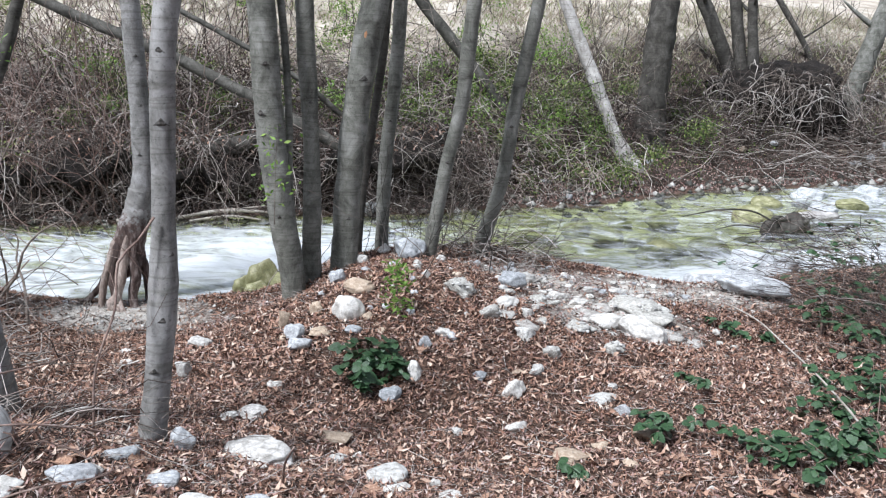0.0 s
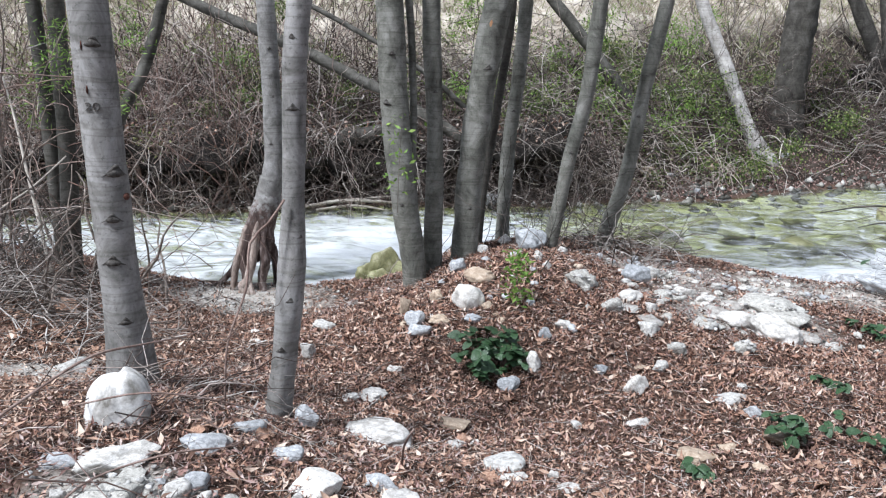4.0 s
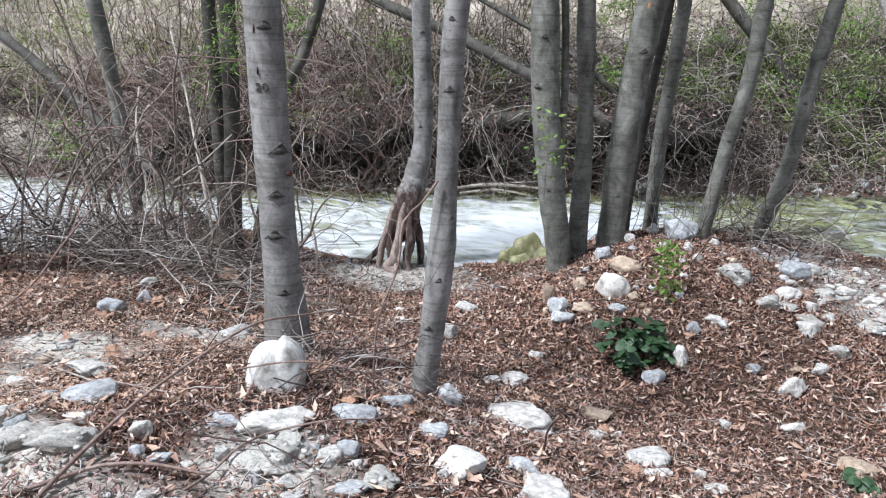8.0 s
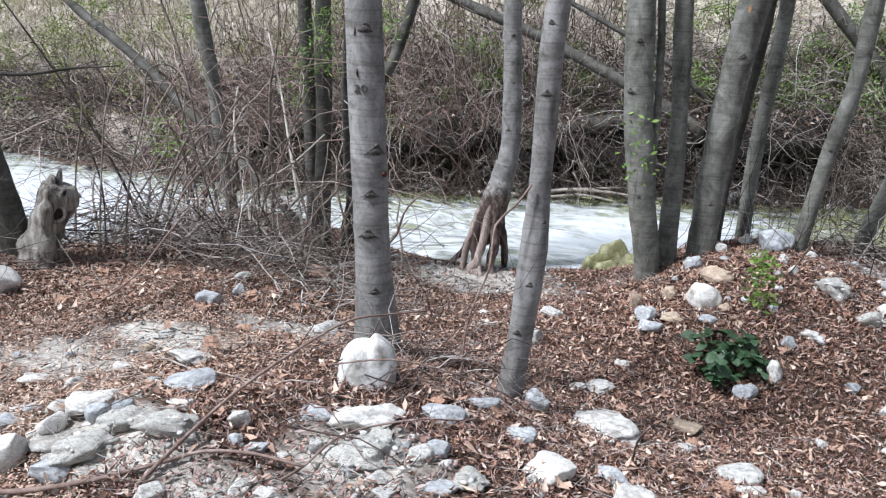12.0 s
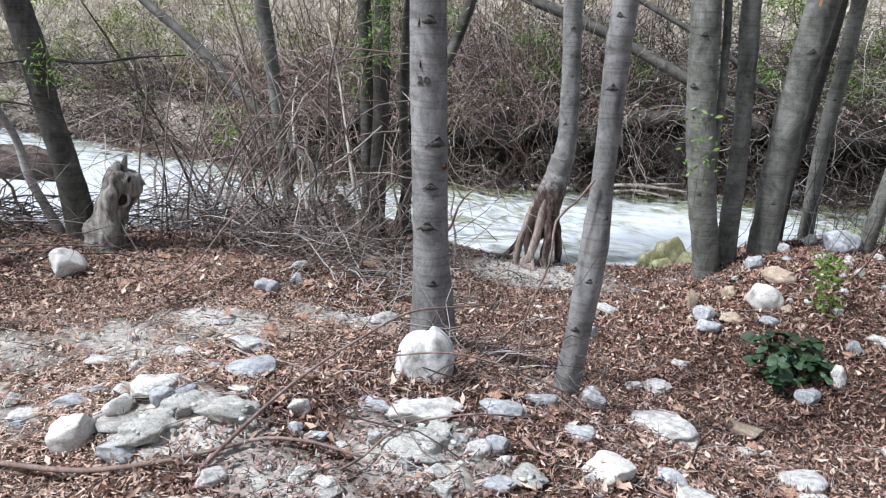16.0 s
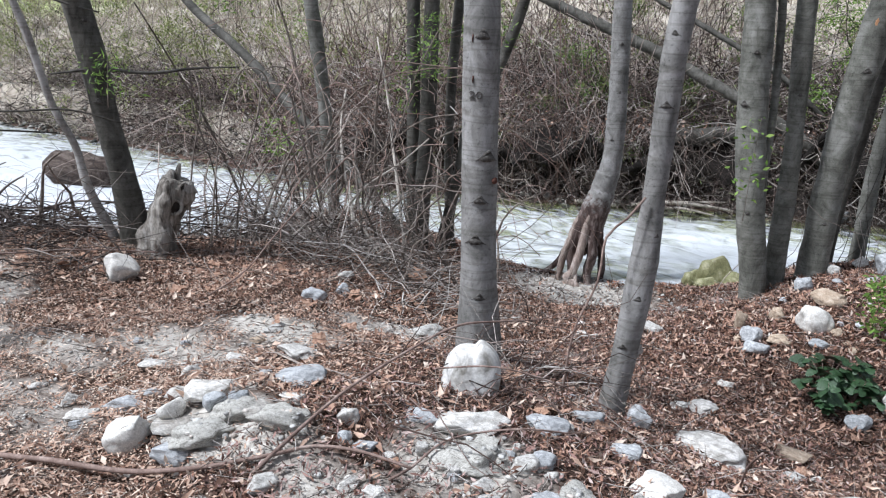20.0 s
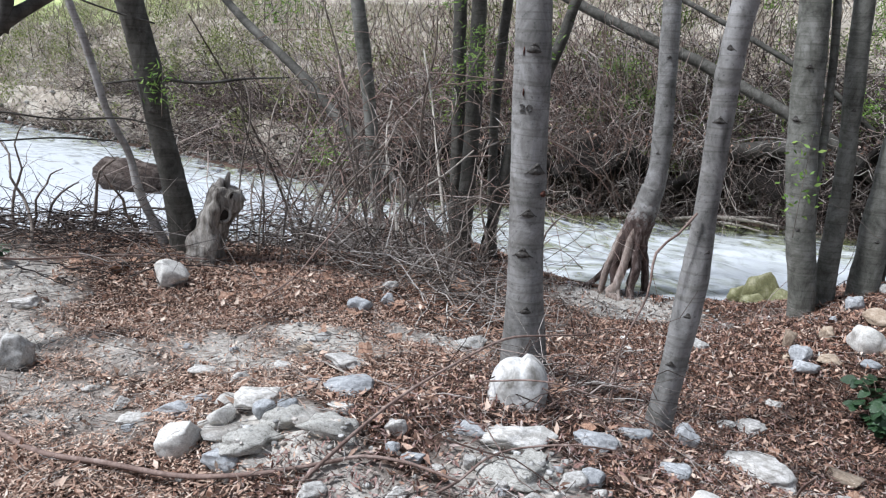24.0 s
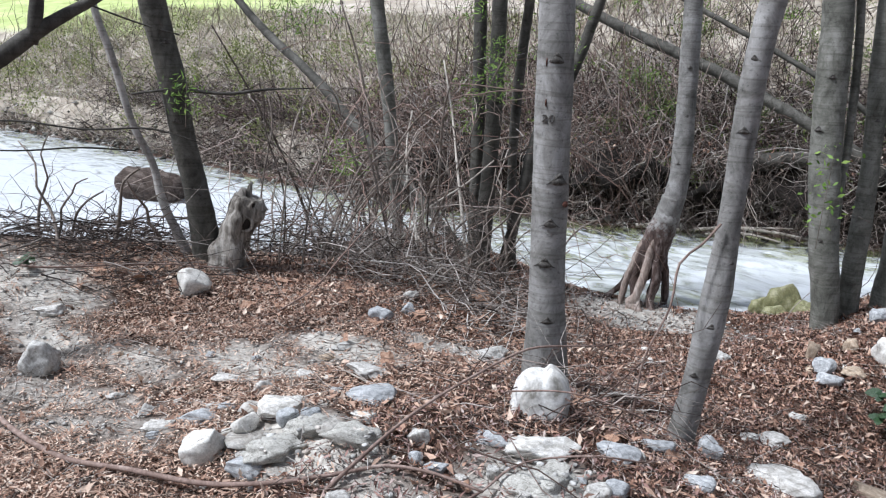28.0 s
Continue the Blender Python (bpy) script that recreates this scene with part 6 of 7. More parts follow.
def build_rubble():
    """Stones and clods along the far water's edge."""
    x = RNG.uniform(-26, 13, 2600)
    y = far_edge(x) + RNG.normal(0.15, 0.35, len(x))
    n = len(x)
    size = 0.02 + 0.09 * RNG.uniform(0, 1, n) ** 2.5
    shape = np.array([(1, 0, 0), (-1, 0, 0), (0, 1, 0), (0, -1, 0), (0, 0, 0.7), (0, 0, -0.7)], float)
    p = shape[None] * size[:, None, None] * RNG.uniform(0.6, 1.3, (n, 6, 1))
    v = (p + np.stack([x, y, land(x, y) + size * 0.2], -1)[:, None]).reshape(-1, 3)
    tri = np.array([(0, 2, 4), (2, 1, 4), (1, 3, 4), (3, 0, 4), (2, 0, 5), (1, 2, 5), (3, 1, 5), (0, 3, 5)])
    heap("shore_rubble", v, (tri[None] + 6 * np.arange(n)[:, None, None]).reshape(-1, 3), RUBBLE, "dark wet stones along the far water's edge", "rubble", True)


build_rubble()


def clumps(name, centres, material, label, category, each=170, reach=0.4, size=(0.03, 0.06), flat=0.8):
    """Small leaves gathered round the centres (x, y, z)."""
    c = np.repeat(np.array(centres), each, 0)
    n = len(c)
    p = c + RNG.normal(0, 1, (n, 3)) * np.array((reach, reach, reach * flat)) * RNG.uniform(0.3, 1, (n, 1))
    ls = RNG.uniform(size[0], size[1], n)
    return leaf_heap(name, p[:, 0], p[:, 1], p[:, 2], ls, ls * RNG.uniform(0.45, 0.7, n), material, label, category, 0.9)


def build_undergrowth():
    x, y, z = far_places(64, -6.5, 4.6, 0.5, 3.6)
    clumps("undergrowth", np.column_stack([x, y, z + RNG.uniform(0.2, 0.95, len(x))]), IVY, "low dark green undergrowth on the far bank", "undergrowth", 240, 0.24, (0.03, 0.065))
    x, y, z = far_places(44, -9.0, 2.6, 0.8, 6.0)
    clumps("spring_foliage", np.column_stack([x, y, z + RNG.uniform(0.4, 1.5, len(x))]), GREEN, "fresh light green leaves on shrubs of the far bank", "foliage", 130, 0.24, (0.035, 0.065))
    x, y, z = far_places(90, -26, -6.5, 0.15, 5.0)
    clumps("slope_shrub_leaves", np.column_stack([x, y, z + RNG.uniform(0.2, 1.1, len(x))]), OLIVE, "sparse olive-green leaves on shrubs of the far slope", "foliage", 170, 0.34, (0.04, 0.085))
    x, y, z = far_places(34, -2.6, 2.4, 0.9, 4.2)
    clumps("bank_greenery", np.column_stack([x, y, z + RNG.uniform(0.1, 0.9, len(x))]), GREEN, "yellow-green fresh leaves over the far bank", "foliage", 190, 0.27, (0.03, 0.06))
    x, y, z = far_places(30, -1.5, 3.2, 0.5, 3.0)
    clumps("ivy_patches", np.column_stack([x, y, z + RNG.uniform(0.05, 0.5, len(x))]), IVY, "dark green ivy creeping over the far bank", "ivy", 210, 0.25, (0.03, 0.06))
    x, y, z = far_places(26, 3.0, 11, 0.4, 5.0)
    clumps("shore_weeds", np.column_stack([x, y, z + RNG.uniform(0.0, 0.4, len(x))]), IVY, "low green weeds on the far shore", "undergrowth", 70, 0.3, (0.03, 0.06))


build_undergrowth()


# ---- bare shrubs by the stump and the stem clump ----
def shrub(x, y, stems, high, seed, label, lean=0.35):
    rnd = random.Random(seed)
    base = np.array((x, y, float(land(x, y))))
    root = new("shrub")
    root.matrix_world = Matrix.Translation(base)
    tips = []
    for _ in range(stems):
        a, out = rnd.uniform(0, 6.28), rnd.uniform(0.1, lean * 1.9) * high
        h, r = high * rnd.uniform(0.55, 1.1), rnd.uniform(0.006, 0.017)
        sx, sy = rnd.gauss(0, 0.12), rnd.gauss(0, 0.12)
        sag = rnd.uniform(-0.1, 0.6) * h
        pts = [(sx, sy, float(land(x + sx, y + sy)) - base[2] - 0.05, r)]
        for k in range(1, 6):
            t = k / 5
            pts.append((sx + math.cos(a) * out * t ** 1.4 + rnd.gauss(0, 0.025), sy + math.sin(a) * out * t ** 1.4 + rnd.gauss(0, 0.025), h * t - sag * t * t * t, r * (1 - 0.65 * t)))
        limb("stem", pts, STEM, root, "", 6, 0.12, 0.1, seed)
        tips += pts[2:]
    n = stems * 3
    pick = np.array([tips[rnd.randrange(len(tips))][:3] for _ in range(n)])
    v, f = twig_arrays(pick, any_way(n, 0.5, 0.5), RNG.uniform(0.2, 0.6, n), RNG.uniform(0, 0.5, n), RNG.uniform(0.0015, 0.004, n), wiggle=0.15, cuts=5)
    tw = link("twig_spray", v.tolist(), f.tolist(), TWIG, root)
    tagged(tw, kind="stuff")
    return tagged(root, label, "shrub", "bare shrubs by the water")


for i, (sx, sy, count, high) in enumerate(((-4.75, 4.55, 11, 1.7), (-4.45, 5.0, 12, 2.1), (-4.1, 5.15, 12, 1.5), (-5.0, 5.1, 11, 2.4), (-3.75, 5.35, 10, 1.2), (-4.7, 5.7, 12, 2.5),
                                           (-5.4, 4.5, 11, 2.2), (-5.6, 5.4, 12, 2.6), (-4.2, 6.0, 10, 1.9), (-5.9, 6.3, 12, 2.7), (-5.2, 6.4, 12, 2.8), (-3.7, 6.3, 9, 1.2), (-5.6, 2.7, 11, 0.8), (-5.3, 3.1, 8, 0.9))):
    shrub(sx, sy, int(count * 0.38), high, 100 + i, "bare many-stemmed shrub with arching grey-brown stems")
for i in range(34):
    rnd = random.Random(4000 + i)
    x, y = rnd.uniform(-5.3, -3.2), rnd.uniform(3.7, 5.6)
    a, reach, high = rnd.uniform(0, 6.28), rnd.uniform(0.4, 1.3), rnd.uniform(0.25, 1.5)
    r, z = rnd.uniform(0.004, 0.010), float(land(x, y))
    loose_branch([(x + math.cos(a) * reach * t + rnd.gauss(0, 0.03), y + math.sin(a) * reach * t + rnd.gauss(0, 0.03), z - 0.03 + high * math.sin(2.2 * t) + rnd.gauss(0, 0.02), r * (1 - 0.6 * t)) for t in (0, 0.2, 0.4, 0.6, 0.8, 1.0)],
                 "pale bare cane arching out of the brushwood", STEM, 6, 300 + i, "bare_cane", "arching canes", "cane")


for i, (x0, y0, x1, y1, h, r) in enumerate(((-4.2, 4.9, -4.9, 5.6, 1.3, 0.016), (-4.6, 4.6, -3.9, 5.5, 0.9, 0.014), (-3.9, 5.0, -4.8, 5.0, 0.55, 0.012), (-5.2, 4.7, -4.3, 5.3, 0.7, 0.013), (-4.0, 5.4, -5.0, 6.2, 1.9, 0.016), (-3.6, 4.7, -4.4, 5.1, 0.4, 0.012))):
    rnd = random.Random(70 + i)
    z = float(land(x0, y0))
    loose_branch([(x0 + (x1 - x0) * t + rnd.gauss(0, 0.03), y0 + (y1 - y0) * t + rnd.gauss(0, 0.03), z - 0.04 + h * t ** 0.9 + rnd.gauss(0, 0.02), r * (1 - 0.55 * t)) for t in (0, 0.25, 0.5, 0.75, 1.0)],
                 "pale dead stick leaning through the bare shrubs", DRIFT, 8, 700 + i, "dead_stick", "leaning dead sticks", "stick")


def build_tangle():
    """Reddish-brown twigs grown through one another over the shrubs by the water."""
    x, y = RNG.normal(-5.0, 0.9, 270), RNG.normal(5.8, 0.7, 270)
    z = land(x, y) + 1.6 * RNG.uniform(0, 1, len(x)) ** 1.5
    twig_heap("twig_tangle", np.column_stack([x, y, z]), any_way(len(x), 0.25, 0.55), RNG.uniform(0.7, 2.2, len(x)), RNG.uniform(0.2, 0.9, len(x)), RNG.uniform(0.0022, 0.0058, len(x)), RED_CANE,
              "tangle of thin reddish-brown canes in the bare shrubs", "canes", wiggle=0.1, cuts=11)


build_tangle()


def brush_pile(cx, cy, rx, ry, n, label, high=0.22, long=(0.3, 1.1), r=(0.002, 0.006), material=None, steep=0.22):
    x, y = RNG.normal(cx, rx, n), RNG.normal(cy, ry, n)
    return twig_heap("brush_pile", np.column_stack([x, y, land(x, y) + RNG.uniform(0, high, n)]), any_way(n, 0.05 + 0.8 * max(0, steep - 0.22), steep), RNG.uniform(*long, n), RNG.normal(0.1, 0.15, n), RNG.uniform(*r, n),
                     material or TWIG, label, "brushwood", wiggle=0.13)


brush_pile(-4.4, 4.9, 0.6, 0.4, 300, "heap of grey dead sticks under the bare shrubs")
brush_pile(-5.9, 3.0, 0.6, 0.5, 900, "heap of dark dead sticks above the water", 0.2, (0.3, 0.9), (0.002, 0.007), DARK_TWIG)
brush_pile(-5.0, 4.4, 0.5, 0.4, 220, "heap of dark dead sticks behind the stump", 0.3, (0.3, 0.9), (0.002, 0.006), DARK_TWIG)
brush_pile(-4.3, 4.45, 0.7, 0.35, 520, "heap of grey dead twigs behind the stump", 0.3, (0.25, 0.9), (0.0018, 0.005), TWIG, 0.6)
brush_pile(-3.1, 4.3, 0.35, 0.35, 110, "scatter of thin sticks behind the scarred tree", 0.12)
brush_pile(-1.75, 3.15, 0.28, 0.22, 110, "thin dry stems at the feet of the trees", 0.16, (0.2, 0.6), (0.0012, 0.003))
brush_pile(-1.75, 2.75, 0.3, 0.25, 34, "thin brown canes fallen between the boulder and the trees", 0.12, (0.4, 0.9), (0.0022, 0.0045), TWIG_RED)
brush_pile(0.35, 7.75, 0.35, 0.25, 260, "dark thin sticks caught at the end of the mound", 0.25, (0.3, 0.8))
brush_pile(3.5, 7.0, 0.4, 0.8, 620, "bare bramble canes at the water's edge", 0.75, (0.4, 1.1), (0.0015, 0.005), DARK_TWIG)
brush_pile(7.0, 16.6, 2.0, 0.6, 500, "bleached dead branches heaped on the far shore", 0.5, (0.5, 1.6), (0.004, 0.012))


def mound_shoots():
    """Thin bare shoots that stand between the trunks of the mound."""
    x, y = RNG.normal(-0.45, 0.65, 70), RNG.normal(7.3, 0.35, 70)
    n = len(x)
    way = np.column_stack([RNG.normal(0.1, 0.35, n), RNG.normal(0, 0.2, n), np.ones(n)])
    twig_heap("bare_shoots", np.column_stack([x, y, land(x, y) - 0.02]), way, RNG.uniform(0.4, 1.9, n), RNG.uniform(0, 0.4, n), RNG.uniform(0.002, 0.0055, n), BRUSH,
              "thin bare shoots between the trunks on the mound", "shoots", wiggle=0.12, cuts=9)


mound_shoots()


# ---- leafy plants ----
def bramble_leaf_mesh():
    bm = bmesh.new()
    left, right, mid = [], [], []
    for k in range(8):
        t = k / 7
        w = 0.40 * math.sin(math.pi * min(1, 0.95 * t ** 0.8 + 0.04)) ** 0.6 * (1 + 0.07 * (-1) ** k)
        sag = -0.18 * t * t
        mid.append(bm.verts.new((t, 0, sag)))
        left.append(bm.verts.new((t - 0.03, w, sag + 0.10 * w - 0.02)))
        right.append(bm.verts.new((t - 0.03, -w, sag + 0.10 * w - 0.02)))
    for k in range(7):
        bm.faces.new((mid[k], mid[k + 1], left[k + 1], left[k]))
        bm.faces.new((right[k], right[k + 1], mid[k + 1], mid[k]))
    me = bpy.data.meshes.new("leaf")
    bm.to_mesh(me)
    bm.free()
    me.polygons.foreach_set("use_smooth", [True] * len(me.polygons))
    me.materials.append(BRAMBLE)
    return me


BRAMBLE_LEAF = bramble_leaf_mesh()


def bramble(x, y, canes, high, size, seed, label):
    """A low bramble: short arching canes with leaves in threes."""
    rnd = random.Random(seed)
    base = np.array((x, y, float(land(x, y))))
    root = new("bramble_plant")
    root.matrix_world = Matrix.Translation(base)
    for c in range(canes):
        a, out, h = rnd.uniform(0, 6.28), rnd.uniform(0.4, 1.2 if canes > 9 else 1.6) * high, high * rnd.uniform(0.35, 1.0)
        pts = [(math.cos(a) * out * t, math.sin(a) * out * t, h * math.sin(t * 2.0) / 0.95 - 0.03 * (t == 0), 0.003 * (1.2 - t)) for t in (0, 0.3, 0.6, 0.85, 1)]
        limb("cane", pts, BRANCH, root, "", 5, 0.06, 0.1, seed + c)
        for t in (0.45, 0.75, 1.0):
            px, py, pz = (np.interp(t, (0, 0.3, 0.6, 0.85, 1), [q[i] for q in pts]) for i in range(3))
            turn = a + rnd.uniform(-0.9, 0.9)
            for side in (-1.0, 0.0, 1.0):
                leaf = new("leaf", BRAMBLE_LEAF)
                leaf.parent = root
                s = 0.72 * size * rnd.uniform(0.55, 1.3)
                leaf.matrix_local = Matrix.Translation((px, py, pz + 0.005)) @ Euler((rnd.uniform(-0.6, 0.6), rnd.uniform(-0.4, 0.7), turn + side * 1.2)).to_matrix().to_4x4() @ Matrix.Diagonal((s, s, s, 1))
    return tagged(root, label, "bramble", "brambles on the bank")


for i, (bx, by, canes, high, size) in enumerate(((-0.66, 5.02, 15, 0.26, 0.10), (-0.5, 4.98, 11, 0.18, 0.09), (-0.6, 4.85, 6, 0.1, 0.08), (1.21, 4.22, 7, 0.16, 0.075), (0.56, 3.7, 4, 0.07, 0.07), (1.57, 4.97, 3, 0.12, 0.08), (1.1, 4.35, 3, 0.08, 0.06),
                                                 (1.6, 4.0, 8, 0.15, 0.075), (1.72, 3.72, 9, 0.16, 0.08), (1.95, 3.85, 9, 0.18, 0.08), (2.05, 4.1, 9, 0.2, 0.08), (2.25, 3.95, 8, 0.2, 0.08), (2.45, 4.45, 8, 0.22, 0.085), (2.3, 4.65, 5, 0.16, 0.08),
                                                 (2.5, 5.15, 5, 0.16, 0.085), (2.9, 5.4, 8, 0.24, 0.09), (2.15, 6.55, 3, 0.12, 0.09), (2.4, 6.3, 3, 0.12, 0.09), (3.05, 6.6, 7, 0.3, 0.09), (3.4, 6.9, 9, 0.5, 0.09), (3.3, 6.2, 8, 0.45, 0.09), (3.7, 7.6, 9, 0.7, 0.08), (3.9, 7.4, 9, 0.8, 0.08),
                                                 (3.6, 7.0, 8, 0.8, 0.08), (3.2, 5.9, 7, 0.4, 0.09), (2.75, 4.9, 6, 0.25, 0.085), (-5.15, 2.3, 2, 0.08, 0.07))):
    bramble(bx, by, canes, high, size, 200 + i, "low bramble with dark green leaves on the dry leaf litter")


def leafy_sprig(x, y, z, high, leaves, reach, label, name="leafy_sprig", material=None, long=0.045, seed=0, category="plant", slim=0.2):
    """A thin shoot set with small narrow leaves."""
    rnd = random.Random(seed)
    root = new(name)
    root.matrix_world = Matrix.Translation((x, y, z))
    limb("stem", [(0, 0, -0.02, 0.003), (0.01, 0, high * 0.5, 0.0025), (rnd.uniform(-0.03, 0.03), 0, high, 0.0012)], material or STEM, root, "", 5, 0.04, 0.1)
    v, f = [], []
    for _ in range(leaves):
        h = high * rnd.uniform(0.15, 1.05)
        c = Vector((rnd.gauss(0, reach), rnd.gauss(0, reach), h))
        way = Vector((rnd.gauss(0, 1), rnd.gauss(0, 1), rnd.gauss(0.2, 0.6))).normalized()
        side = way.cross(Vector((rnd.gauss(0, 1), rnd.gauss(0, 1), rnd.gauss(0, 1)))).normalized()
        s = long * rnd.uniform(0.6, 1.2)
        k = len(v)
        v += [tuple(c), tuple(c + way * s * 0.45 + side * s * slim), tuple(c + way * s), tuple(c + way * s * 0.45 - side * s * slim)]
        f += [(k, k + 1, k + 2), (k, k + 2, k + 3)]
    tagged(link("leaves", v, f, GREEN, root, "fresh light green leaves", False), kind="stuff")
    return tagged(root, label, category)


leafy_sprig(-0.5, 5.75, float(land(-0.5, 5.75)), 0.40, 190, 0.055, "upright light green sprig growing between the stones", long=0.06, seed=1)
leafy_sprig(-1.5, 6.15, 0.3, 0.75, 70, 0.09, "leafy green vine climbing the thick stem", "climbing_vine", long=0.06, seed=2)
for i, (px, py, pz, h, n) in enumerate(((-4.12, 5.78, 1.05, 0.6, 170), (-4.98, 4.43, 1.5, 0.6, 110), (-4.75, 3.12, 1.0, 0.3, 60), (-4.56, 4.42, 0.5, 0.35, 80), (-5.2, 4.4, 1.55, 0.6, 100), (-3.5, 5.6, 0.95, 0.35, 60),
                                        (-3.9, 6.2, 1.9, 0.7, 120), (-5.6, 5.3, 1.6, 0.8, 120), (-4.3, 5.6, 1.7, 0.5, 90), (-5.5, 6.0, 1.9, 0.7, 110), (-4.6, 6.1, 0.7, 0.6, 90), (-6.2, 6.6, 1.2, 0.7, 100), (-3.6, 6.0, 1.35, 0.6, 90))):
    leafy_sprig(px, py, pz, h, n * 2, 0.075, "spray of narrow fresh green willow leaves on a bare stem", "willow_spray", slim=0.1, long=0.055, seed=20 + i, category="foliage")


# ---- branches lying about ----
def ground_line(points, lift, r0, r1):
    """Points (x, y) laid on the land, lifted, with a tapering radius."""
    n = len(points)
    return [(x, y, float(land(x, y)) + lift + 0.012 * math.sin(5 * i), r0 + (r1 - r0) * i / (n - 1)) for i, (x, y) in enumerate(points)]


loose_branch(ground_line([(-4.1, 1.42), (-3.63, 1.35), (-3.1, 1.3), (-2.73, 1.36), (-2.44, 1.45), (-2.18, 1.53), (-2.0, 1.69), (-1.91, 1.81), (-1.76, 1.88), (-1.58, 1.91)], 0.035, 0.0125, 0.005), "long smooth reddish-brown branch curving over the cobbles", seed=61)
loose_branch([(-2.0, 1.6, 0.12, 0.007), (-1.99, 1.72, 0.17, 0.007), (-1.98, 1.95, 0.24, 0.006), (-1.94, 2.1, 0.3, 0.006), (-1.87, 2.32, 0.37, 0.005), (-1.81, 2.55, 0.41, 0.005), (-1.73, 2.75, 0.39, 0.004), (-1.65, 2.95, 0.36, 0.003), (-1.55, 3.15, 0.34, 0.003), (-1.38, 3.2, 0.05, 0.002)],
             "thin cane arching over the white boulder", seed=62)
loose_branch([(-1.87, 2.5, 0.225, 0.004), (-1.84, 2.52, 0.23, 0.004), (-1.64, 2.6, 0.26, 0.004), (-1.46, 2.75, 0.19, 0.004), (-1.28, 2.95, 0.05, 0.003), (-1.22, 3.05, -0.05, 0.003)], "thin dark twig lying across the white boulder", seed=63)
loose_branch([(-1.58, 3.15, -0.03, 0.006), (-1.56, 3.16, 0.26, 0.005), (-1.5, 3.24, 0.5, 0.005), (-1.5, 3.29, 0.69, 0.006), (-1.43, 3.34, 0.78, 0.005), (-1.37, 3.38, 0.88, 0.006)], "bent vine hooking round the slender trunk", seed=64, name="vine", category="vine")
loose_branch(ground_line([(-5.05, 2.15), (-4.97, 2.3), (-4.86, 2.66), (-4.73, 2.98), (-4.47, 3.23)], 0.08, 0.008, 0.005), "long thin stick lying before the stump", seed=65)
loose_branch([(-3.75, 3.0, 0.0, 0.006), (-3.6, 3.15, 0.15, 0.005), (-3.51, 3.3, 0.35, 0.005), (-3.4, 3.6, 0.65, 0.004), (-3.3, 3.9, 0.9, 0.003)], "thin bare cane standing out of the leaf litter", seed=66)
loose_branch(ground_line([(-2.75, 2.46), (-2.4, 2.37), (-2.15, 2.2), (-2.1, 2.1)], 0.015, 0.004, 0.002), "thin curved pale twig among the stones", DRIFT, seed=67)
loose_branch([(1.8, 7.35, -0.58, 0.004), (2.21, 7.1, -0.42, 0.005), (2.43, 6.56, -0.4, 0.006), (2.47, 5.81, -0.42, 0.007), (2.33, 4.9, -0.32, 0.007), (2.2, 4.11, -0.28, 0.007), (2.15, 3.85, -0.42, 0.007)], "long pale cane arching over the brambles", DRIFT, seed=68)
loose_branch([(4.3, 11.15, -0.42, 0.012), (3.95, 11.1, -0.27, 0.014), (3.5, 11.0, -0.25, 0.012), (2.95, 10.95, -0.36, 0.006)], "dark twig reaching over the stream", BARK_DARK, seed=69)
loose_branch([(4.25, 11.05, -0.5, 0.01), (3.75, 10.95, -0.44, 0.010), (3.4, 10.85, -0.5, 0.005)], "lower dark twig trailing over the stream", BARK_DARK, seed=77)
loose_branch([(-4.6, 3.1, 0.9, 0.004), (-4.75, 2.85, 0.98, 0.006), (-4.95, 2.55, 0.97, 0.006), (-5.1, 2.2, 1.02, 0.006), (-5.25, 1.8, 1.0, 0.004)], "thin dark twig stretched before the water", BARK_DARK, seed=78)
loose_branch([(-4.9, 3.2, 1.55, 0.005), (-5.1, 3.0, 1.62, 0.006), (-5.4, 2.6, 1.78, 0.005), (-5.7, 2.3, 1.85, 0.004)], "thin dark twig crossing between the leaning trees", BARK_DARK, seed=79)
loose_branch([(-0.75, 3.1, -0.2, 0.005), (-0.72, 3.0, -0.05, 0.005), (-0.66, 2.9, 0.08, 0.004)], "short stick poking out of the leaf litter", seed=70)
loose_branch(ground_line([(-1.59, 1.8), (-1.59, 1.93), (-1.58, 2.09), (-1.53, 2.25), (-1.38, 2.36), (-1.27, 2.57), (-1.34, 2.8)], 0.05, 0.005, 0.003), "thin curved cane over the flat stone", seed=71)
loose_branch(ground_line([(-2.1, 1.35), (-1.95, 1.5), (-1.75, 1.55)], 0.015, 0.007, 0.006), "short broken stick on the sand", DRIFT, seed=72)
loose_branch([(-5.15, 3.0, 1.16, 0.006), (-4.95, 3.2, 1.2, 0.010), (-4.7, 3.4, 1.19, 0.011), (-4.5, 3.6, 1.23, 0.008), (-4.3, 3.8, 1.25, 0.004)], "dark dead branch slung level between the trees", BARK_DARK, seed=73)
loose_branch([(-5.2, 3.05, 0.78, 0.006), (-5.1, 2.6, 0.84, 0.006), (-5.0, 2.2, 0.86, 0.005), (-4.9, 1.8, 0.9, 0.004), (-4.8, 1.4, 0.9, 0.003)], "thin bare twig arching before the dark tree", BARK_DARK, seed=74)
